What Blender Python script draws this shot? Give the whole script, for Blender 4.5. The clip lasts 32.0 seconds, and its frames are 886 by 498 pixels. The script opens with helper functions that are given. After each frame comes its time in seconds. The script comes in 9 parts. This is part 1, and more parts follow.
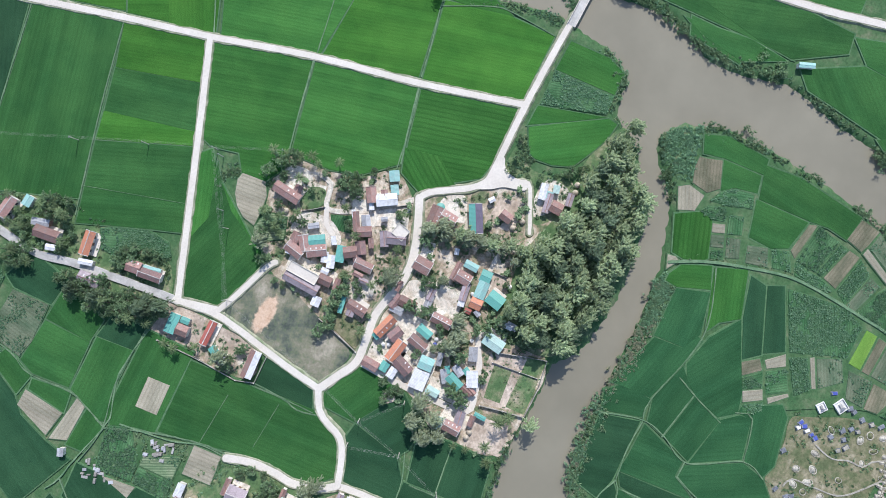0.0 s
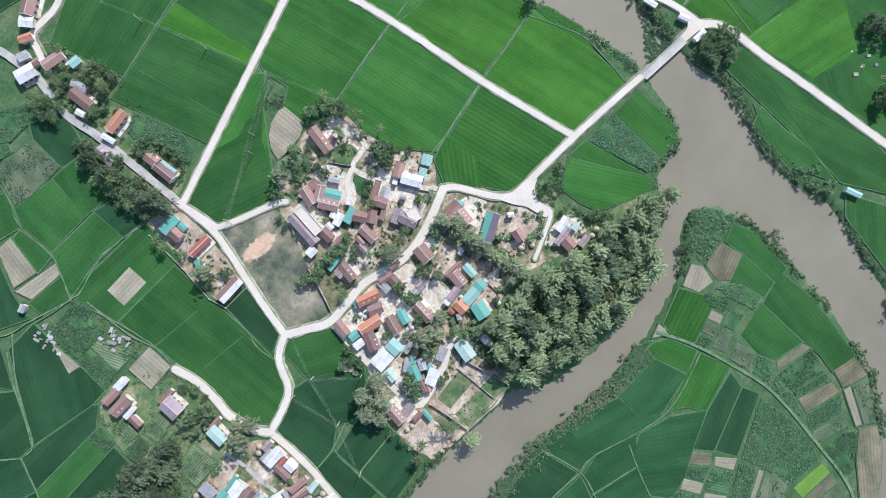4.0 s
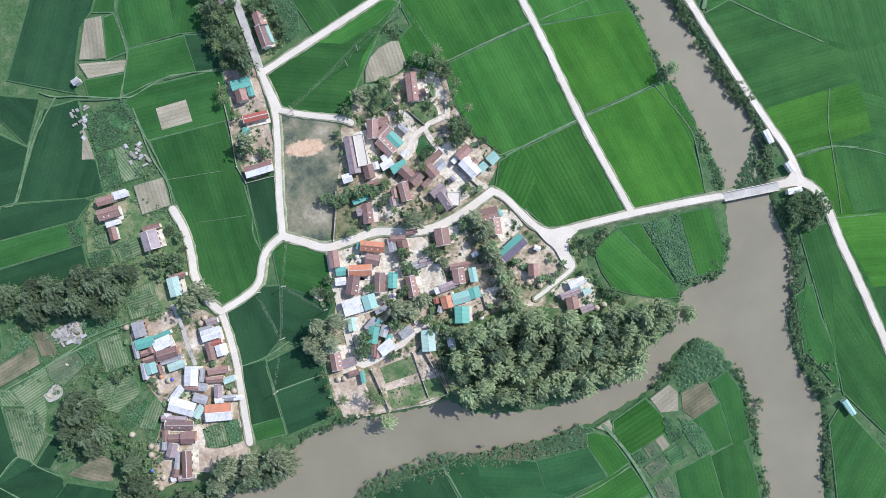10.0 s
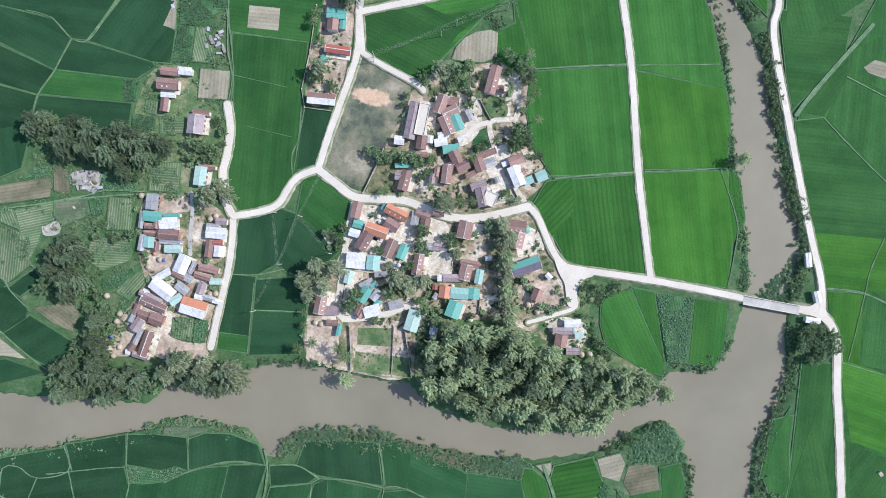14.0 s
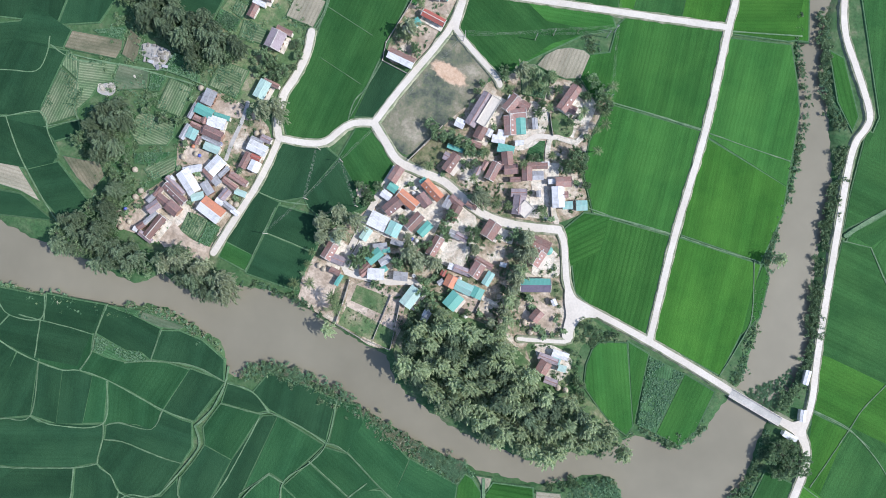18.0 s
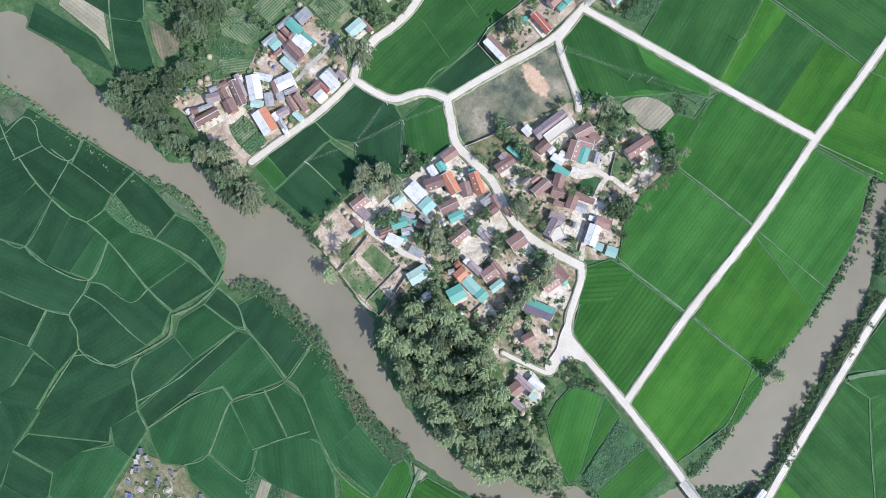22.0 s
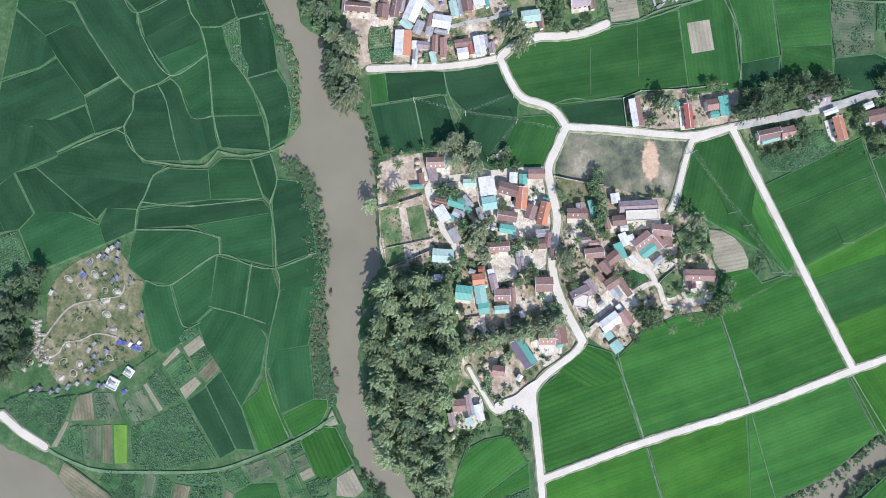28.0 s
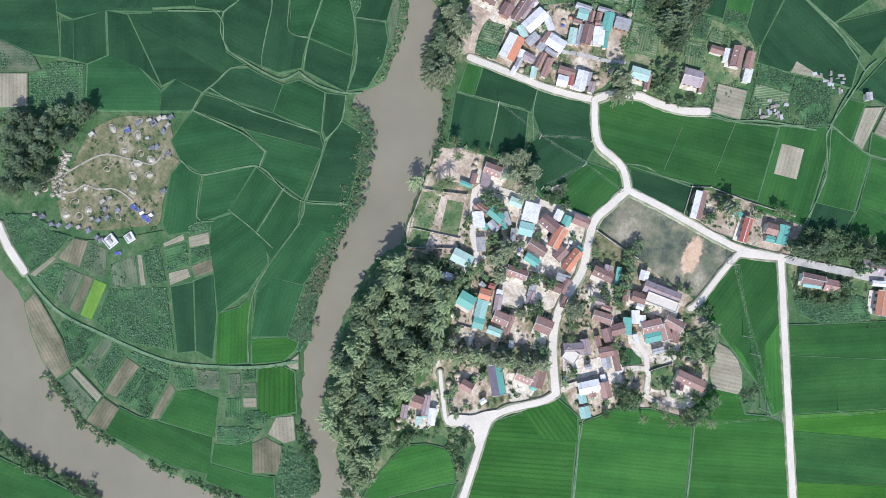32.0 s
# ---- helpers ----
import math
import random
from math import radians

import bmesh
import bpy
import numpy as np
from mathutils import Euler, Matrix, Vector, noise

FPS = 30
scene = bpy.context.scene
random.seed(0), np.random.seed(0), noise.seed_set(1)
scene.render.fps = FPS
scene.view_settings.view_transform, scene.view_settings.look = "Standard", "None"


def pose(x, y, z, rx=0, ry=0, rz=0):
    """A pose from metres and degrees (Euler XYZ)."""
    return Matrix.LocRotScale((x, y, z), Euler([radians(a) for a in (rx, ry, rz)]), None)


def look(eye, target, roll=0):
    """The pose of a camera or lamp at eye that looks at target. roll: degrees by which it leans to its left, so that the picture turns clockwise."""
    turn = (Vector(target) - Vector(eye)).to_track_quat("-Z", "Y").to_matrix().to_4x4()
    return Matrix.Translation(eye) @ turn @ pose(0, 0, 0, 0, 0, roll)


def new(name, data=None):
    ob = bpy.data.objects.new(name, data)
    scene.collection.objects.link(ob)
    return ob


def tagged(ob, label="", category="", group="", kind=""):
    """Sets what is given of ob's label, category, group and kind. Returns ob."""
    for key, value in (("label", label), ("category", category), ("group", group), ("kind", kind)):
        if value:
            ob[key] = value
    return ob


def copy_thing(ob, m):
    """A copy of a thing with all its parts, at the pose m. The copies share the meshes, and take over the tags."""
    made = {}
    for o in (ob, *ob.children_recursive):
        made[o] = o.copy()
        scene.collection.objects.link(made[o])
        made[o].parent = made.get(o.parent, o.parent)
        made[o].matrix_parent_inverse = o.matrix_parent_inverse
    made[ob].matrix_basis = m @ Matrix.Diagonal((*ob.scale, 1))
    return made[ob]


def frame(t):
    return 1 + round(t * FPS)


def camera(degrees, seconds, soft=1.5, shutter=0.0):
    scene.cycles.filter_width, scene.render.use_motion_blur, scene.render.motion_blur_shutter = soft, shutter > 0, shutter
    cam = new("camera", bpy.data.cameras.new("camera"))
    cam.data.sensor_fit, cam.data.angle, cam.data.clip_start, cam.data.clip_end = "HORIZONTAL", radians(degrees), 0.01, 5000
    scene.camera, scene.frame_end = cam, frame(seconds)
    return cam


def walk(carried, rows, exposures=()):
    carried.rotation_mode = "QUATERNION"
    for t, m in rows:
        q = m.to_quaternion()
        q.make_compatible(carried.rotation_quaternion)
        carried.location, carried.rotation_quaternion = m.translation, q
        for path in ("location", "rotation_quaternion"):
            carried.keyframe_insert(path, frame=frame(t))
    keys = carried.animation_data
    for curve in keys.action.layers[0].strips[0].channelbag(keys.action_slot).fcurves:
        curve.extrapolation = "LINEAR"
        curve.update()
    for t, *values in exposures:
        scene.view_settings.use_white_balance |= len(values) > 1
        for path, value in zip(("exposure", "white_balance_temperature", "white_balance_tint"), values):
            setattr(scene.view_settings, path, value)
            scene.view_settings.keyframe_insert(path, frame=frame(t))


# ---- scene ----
cam = camera(70.0, 32.0, soft=0.9)
# seconds; x, y, z in metres and three turns in degrees
PATH = [
    (0, (5.81, 3.20, 248.59, 1.934, -1.124, -66.961)),
    (1, (5.41, 3.20, 248.63, 1.797, -1.268, -62.082)),
    (2, (5.00, 3.08, 248.67, 1.673, -1.351, -57.199)),
    (3, (4.57, 2.84, 248.71, 1.562, -1.379, -52.412)),
    (3.5, (4.35, 2.67, 248.73, 1.511, -1.375, -50.016)),
    (4.5, (3.90, 2.26, 248.77, 1.419, -1.336, -45.023)),
    (5.5, (3.45, 1.74, 248.80, 1.339, -1.258, -40.029)),
    (6, (3.22, 1.44, 248.81, 1.304, -1.207, -37.430)),
    (7, (2.76, 0.77, 248.84, 1.241, -1.085, -32.432)),
    (8, (2.30, 0.02, 248.86, 1.191, -0.939, -27.531)),
    (9, (1.84, -0.83, 248.88, 1.151, -0.776, -22.327)),
    (10, (1.39, -1.75, 248.90, 1.123, -0.600, -16.717)),
    (11, (0.94, -2.75, 248.92, 1.105, -0.415, -11.200)),
    (12, (0.50, -3.82, 248.93, 1.097, -0.226, -5.674)),
    (13, (0.08, -4.95, 248.94, 1.100, -0.037, -0.238)),
    (14, (-0.33, -6.13, 248.94, 1.112, 0.150, 5.438)),
    (14.5, (-0.53, -6.74, 248.95, 1.122, 0.241, 7.892)),
    (15.5, (-0.92, -8.01, 248.95, 1.149, 0.417, 13.001)),
    (16.5, (-1.28, -9.31, 248.95, 1.184, 0.584, 18.110)),
    (17, (-1.45, -9.98, 248.95, 1.205, 0.662, 20.591)),
    (18, (-1.77, -11.33, 248.94, 1.254, 0.809, 25.573)),
    (19, (-2.07, -12.72, 248.93, 1.311, 0.941, 30.822)),
    (20, (-2.33, -14.13, 248.92, 1.376, 1.056, 36.092)),
    (21, (-2.57, -15.56, 248.91, 1.448, 1.154, 41.425)),
    (22, (-2.76, -16.99, 248.89, 1.528, 1.234, 46.997)),
    (23, (-2.92, -18.44, 248.87, 1.615, 1.295, 52.544)),
    (24, (-3.03, -19.88, 248.84, 1.708, 1.337, 58.169)),
    (25, (-3.11, -21.32, 248.82, 1.808, 1.361, 63.885)),
    (26, (-3.13, -22.75, 248.79, 1.914, 1.368, 69.690)),
    (26.5, (-3.13, -23.45, 248.77, 1.970, 1.365, 72.590)),
    (27.5, (-3.08, -24.85, 248.74, 2.084, 1.347, 78.475)),
    (28.5, (-2.97, -26.22, 248.70, 2.204, 1.315, 84.357)),
    (29, (-2.90, -26.90, 248.68, 2.266, 1.294, 87.260)),
    (30, (-2.71, -28.22, 248.64, 2.393, 1.244, 93.262)),
    (31, (-2.46, -29.51, 248.60, 2.524, 1.185, 99.455)),
    (32, (-2.15, -30.74, 248.55, 2.660, 1.120, 105.343)),
]
walk(cam, [(t, pose(*p)) for t, p in PATH], [(0, 0.28, 5930, 12), (32, 0.28, 5930, 12)])

# ---- world and light ----
SUN_AZ = math.atan2(0.27, 0.96)      # the sun stands towards +x, +y
SUN_EL = radians(46)
world = bpy.data.worlds.new("sky")
scene.world = world
world.use_nodes = True
wn = world.node_tree
sky = wn.nodes.new("ShaderNodeTexSky")
sky.sky_type = "NISHITA"
sky.sun_disc = False
sky.sun_elevation = SUN_EL
sky.sun_rotation = math.pi / 2 - SUN_AZ
wn.links.new(sky.outputs[0], wn.nodes["Background"].inputs[0])
wn.nodes["Background"].inputs[1].default_value = 0.155
sun = new("sun", bpy.data.lights.new("sun", "SUN"))
sun.data.energy = 3.9
sun.data.angle = radians(0.6)
sun.data.color = (1.0, 0.95, 0.87)
sun.matrix_world = look((200 * math.cos(SUN_AZ), 200 * math.sin(SUN_AZ), 200 * math.tan(SUN_EL)), (0, 0, 0))

rng = random.Random(7)


# ---- materials ----
def nodes_of(name):
    m = bpy.data.materials.new(name)
    m.use_nodes = True
    nt = m.node_tree
    return m, nt, nt.nodes["Principled BSDF"]


def noise_node(nt, scale, detail=4, coord="Object", rough=0.6):
    tc = nt.nodes.new("ShaderNodeTexCoord")
    n = nt.nodes.new("ShaderNodeTexNoise")
    n.inputs["Scale"].default_value = scale
    n.inputs["Detail"].default_value = detail
    n.inputs["Roughness"].default_value = rough
    nt.links.new(tc.outputs[coord], n.inputs["Vector"])
    return n


def ramp(nt, src, stops):
    r = nt.nodes.new("ShaderNodeValToRGB")
    e = r.color_ramp.elements
    while len(e) < len(stops):
        e.new(0.5)
    for el, (p, c) in zip(e, stops):
        el.position = p
        el.color = (*c, 1)
    nt.links.new(src, r.inputs[0])
    return r


def mix(nt, a, b, fac, how="MIX"):
    m = nt.nodes.new("ShaderNodeMix")
    m.data_type = "RGBA"
    m.blend_type = how
    for sock, v in ((m.inputs[0], fac), (m.inputs[6], a), (m.inputs[7], b)):
        if isinstance(v, (int, float)):
            sock.default_value = v
        elif isinstance(v, tuple):
            sock.default_value = (*v, 1)
        else:
            nt.links.new(v, sock)
    return m.outputs[2]


def bump(nt, bsdf, src, strength, dist):
    b = nt.nodes.new("ShaderNodeBump")
    b.inputs["Strength"].default_value = strength
    b.inputs["Distance"].default_value = dist
    nt.links.new(src, b.inputs["Height"])
    nt.links.new(b.outputs[0], bsdf.inputs["Normal"])


def random_value(nt, lo, hi):
    info = nt.nodes.new("ShaderNodeObjectInfo")
    mr = nt.nodes.new("ShaderNodeMapRange")
    mr.inputs["To Min"].default_value = lo
    mr.inputs["To Max"].default_value = hi
    nt.links.new(info.outputs["Random"], mr.inputs[0])
    return mr.outputs[0]


def tint_random(nt, col, lo, hi):
    """Multiplies a colour by a grey that differs from object to object."""
    c = nt.nodes.new("ShaderNodeCombineColor")
    v = random_value(nt, lo, hi)
    for i in range(3):
        nt.links.new(v, c.inputs[i])
    return mix(nt, col, c.outputs[0], 1.0, "MULTIPLY")


def plain_mat(name, a, b, big=0.3, small=4.0, rough=0.85, relief=0.3, dist=0.05, vary=(0.85, 1.15), metal=0.0, coord="Object", grain=1.0):
    """Two colours in patches, a finer grain, relief, and a tone of its own for each object."""
    m, nt, bs = nodes_of(name)
    n1, n2 = noise_node(nt, big, 5, coord), noise_node(nt, small, 3, coord)
    r1 = ramp(nt, n1.outputs[0], [(0.35, a), (0.65, b)])
    r2 = ramp(nt, n2.outputs[0], [(0.3, (0.72, 0.72, 0.72)), (0.7, (1.2, 1.2, 1.2))])
    col = mix(nt, r1.outputs[0], r2.outputs[0], grain, "MULTIPLY")
    nt.links.new(tint_random(nt, col, *vary), bs.inputs["Base Color"])
    bs.inputs["Roughness"].default_value = rough
    bs.inputs["Metallic"].default_value = metal
    bump(nt, bs, n2.outputs[0], relief, dist)
    return m


def row_mat(name, a, b, gap, spacing, depth=0.5, patch=0.05, relief=0.6, vary=(0.88, 1.12)):
    """Plants in rows along the object's own x axis, with the soil or shade between them."""
    m, nt, bs = nodes_of(name)
    tc = nt.nodes.new("ShaderNodeTexCoord")
    w = nt.nodes.new("ShaderNodeTexWave")
    w.bands_direction = "Y"
    w.inputs["Scale"].default_value = 0.314 / spacing
    w.inputs["Distortion"].default_value = 1.2
    w.inputs["Detail"].default_value = 2
    w.inputs["Detail Scale"].default_value = 0.6
    nt.links.new(tc.outputs["Object"], w.inputs["Vector"])
    n1, n2 = noise_node(nt, patch, 5), noise_node(nt, 2.5, 4)
    base = ramp(nt, n1.outputs[0], [(0.36, a), (0.64, b)]).outputs[0]
    lines = ramp(nt, w.outputs[1], [(0.0, gap), (0.55, (1, 1, 1))])
    col = mix(nt, base, mix(nt, base, lines.outputs[0], 1.0, "MULTIPLY"), depth)
    grain = ramp(nt, n2.outputs[0], [(0.3, (0.7, 0.7, 0.7)), (0.7, (1.2, 1.2, 1.2))])
    col = mix(nt, col, grain.outputs[0], 0.8, "MULTIPLY")
    streak = nt.nodes.new("ShaderNodeMapping")
    streak.inputs["Scale"].default_value = (0.02, 0.35, 1)
    nt.links.new(tc.outputs["Object"], streak.inputs[0])
    n3 = nt.nodes.new("ShaderNodeTexNoise")
    n3.inputs["Scale"].default_value = 1.0
    n3.inputs["Detail"].default_value = 3
    nt.links.new(streak.outputs[0], n3.inputs["Vector"])
    col = mix(nt, col, ramp(nt, n3.outputs[0], [(0.35, (0.82, 0.84, 0.82)), (0.65, (1.12, 1.1, 1.1))]).outputs[0], 1.0, "MULTIPLY")
    nt.links.new(tint_random(nt, col, *vary), bs.inputs["Base Color"])
    bs.inputs["Roughness"].default_value = 0.75
    bs.inputs["Specular IOR Level"].default_value = 0.08
    bump(nt, bs, n2.outputs[0], relief, 0.25)
    return m


def roof_mat(name, a, b, stain, rib=0.3, rough=0.8, metal=0.0, vary=(0.8, 1.2), stained=(0.5, 0.72), groove=0.78):
    """Rows of tiles or ribs that run down the slope (the object's own y), with weather stains."""
    m, nt, bs = nodes_of(name)
    tc = nt.nodes.new("ShaderNodeTexCoord")
    w = nt.nodes.new("ShaderNodeTexWave")
    w.bands_direction = "X"
    w.inputs["Scale"].default_value = 0.314 / rib
    nt.links.new(tc.outputs["Object"], w.inputs["Vector"])
    n1, n2 = noise_node(nt, 0.45, 5), noise_node(nt, 3.0, 5, rough=0.7)
    col = ramp(nt, n2.outputs[0], [(0.3, a), (0.7, b)]).outputs[0]
    f = ramp(nt, n1.outputs[0], [(stained[0], (0, 0, 0)), (stained[1], (1, 1, 1))])
    col = mix(nt, col, stain, f.outputs[0])
    dark = ramp(nt, w.outputs[1], [(0.0, (groove, groove, groove)), (0.5, (1.04, 1.04, 1.04))])
    col = mix(nt, col, dark.outputs[0], 1.0, "MULTIPLY")
    nt.links.new(tint_random(nt, col, *vary), bs.inputs["Base Color"])
    bs.inputs["Roughness"].default_value = rough
    bs.inputs["Metallic"].default_value = metal
    bump(nt, bs, w.outputs[1], 0.5, 0.04)
    return m


def earth_mat(name, stops, big=0.12, mid=0.9, small=5.0, vary=(0.92, 1.08)):
    """Trodden village ground: weeds, earth and swept cement running into one another, with litter on it."""
    m, nt, bs = nodes_of(name)
    n1, n2, n3 = noise_node(nt, big, 8, rough=0.68), noise_node(nt, mid, 6), noise_node(nt, small, 3)
    n4 = noise_node(nt, mid * 1.7, 5, rough=0.75)
    col = ramp(nt, n1.outputs[0], stops).outputs[0]
    col = mix(nt, col, ramp(nt, n2.outputs[0], [(0.3, (0.66, 0.68, 0.66)), (0.52, (1, 1, 1)), (0.75, (1.2, 1.18, 1.15))]).outputs[0], 1.0, "MULTIPLY")
    weeds = ramp(nt, n4.outputs[0], [(0.56, (0, 0, 0)), (0.66, (1, 1, 1))])
    col = mix(nt, col, (0.10, 0.15, 0.065), mix(nt, (0, 0, 0), weeds.outputs[0], 0.6))
    col = mix(nt, col, ramp(nt, n3.outputs[0], [(0.35, (0.84, 0.84, 0.84)), (0.65, (1.1, 1.1, 1.1))]).outputs[0], 1.0, "MULTIPLY")
    nt.links.new(tint_random(nt, col, *vary), bs.inputs["Base Color"])
    bs.inputs["Roughness"].default_value = 0.95
    bs.inputs["Specular IOR Level"].default_value = 0.15
    bump(nt, bs, n2.outputs[0], 0.35, 0.06)
    return m


def worn_green_mat(cx, cy):
    """The village green: thin olive grass, grey damp hollows, and a raked bed of red sand round (cx, cy)."""
    m, nt, bs = nodes_of("worn_green")
    n1, n2, n3 = noise_node(nt, 0.06, 8, rough=0.68), noise_node(nt, 0.6, 5), noise_node(nt, 4.0, 3)
    col = ramp(nt, n1.outputs[0], [(0.40, (0.05, 0.06, 0.052)), (0.46, (0.095, 0.11, 0.08)), (0.51, (0.15, 0.155, 0.10)), (0.57, (0.225, 0.205, 0.145)), (0.66, (0.36, 0.32, 0.245))]).outputs[0]
    tufted = ramp(nt, n2.outputs[0], [(0.5, (0, 0, 0)), (0.66, (1, 1, 1))])
    col = mix(nt, col, (0.10, 0.145, 0.055), mix(nt, (0, 0, 0), tufted.outputs[0], 0.4))
    tc = nt.nodes.new("ShaderNodeTexCoord")
    mp = nt.nodes.new("ShaderNodeMapping")
    mp.vector_type = "TEXTURE"
    mp.inputs["Location"].default_value = (cx, cy, 0)
    mp.inputs["Rotation"].default_value = (0, 0, radians(-7))
    mp.inputs["Scale"].default_value = (12.0, 4.9, 60)
    nt.links.new(tc.outputs["Object"], mp.inputs[0])
    g = nt.nodes.new("ShaderNodeTexGradient")
    g.gradient_type = "QUADRATIC_SPHERE"
    nt.links.new(mp.outputs[0], g.inputs[0])
    ad = nt.nodes.new("ShaderNodeMath")
    ad.operation = "MULTIPLY_ADD"
    nt.links.new(n2.outputs[0], ad.inputs[0])
    ad.inputs[1].default_value = 0.35
    nt.links.new(g.outputs[1], ad.inputs[2])
    sandy = ramp(nt, ad.outputs[0], [(0.24, (0, 0, 0)), (0.36, (1, 1, 1))])
    sand = ramp(nt, n2.outputs[0], [(0.3, (0.46, 0.30, 0.19)), (0.7, (0.62, 0.46, 0.33))])
    col = mix(nt, col, sand.outputs[0], sandy.outputs[0])
    col = mix(nt, col, ramp(nt, n3.outputs[0], [(0.3, (0.85, 0.85, 0.85)), (0.7, (1.12, 1.12, 1.12))]).outputs[0], 1.0, "MULTIPLY")
    nt.links.new(col, bs.inputs["Base Color"])
    bs.inputs["Roughness"].default_value = 0.9
    bump(nt, bs, n2.outputs[0], 0.4, 0.06)
    return m


def leaf_mat(name, dark, light, rough=0.6):
    m, nt, bs = nodes_of(name)
    g = nt.nodes.new("ShaderNodeNewGeometry")
    c = ramp(nt, g.outputs["Random Per Island"], [(0.0, dark), (1.0, light)])
    nt.links.new(tint_random(nt, c.outputs[0], 0.72, 1.3), bs.inputs["Base Color"])
    bs.inputs["Roughness"].default_value = rough
    bs.inputs["Specular IOR Level"].default_value = 0.1
    tr = nt.nodes.new("ShaderNodeBsdfTranslucent")
    nt.links.new(c.outputs[0], tr.inputs["Color"])
    mx = nt.nodes.new("ShaderNodeMixShader")
    mx.inputs[0].default_value = 0.46
    out = nt.nodes["Material Output"]
    nt.links.new(bs.outputs[0], mx.inputs[1])
    nt.links.new(tr.outputs[0], mx.inputs[2])
    nt.links.new(mx.outputs[0], out.inputs["Surface"])
    return m


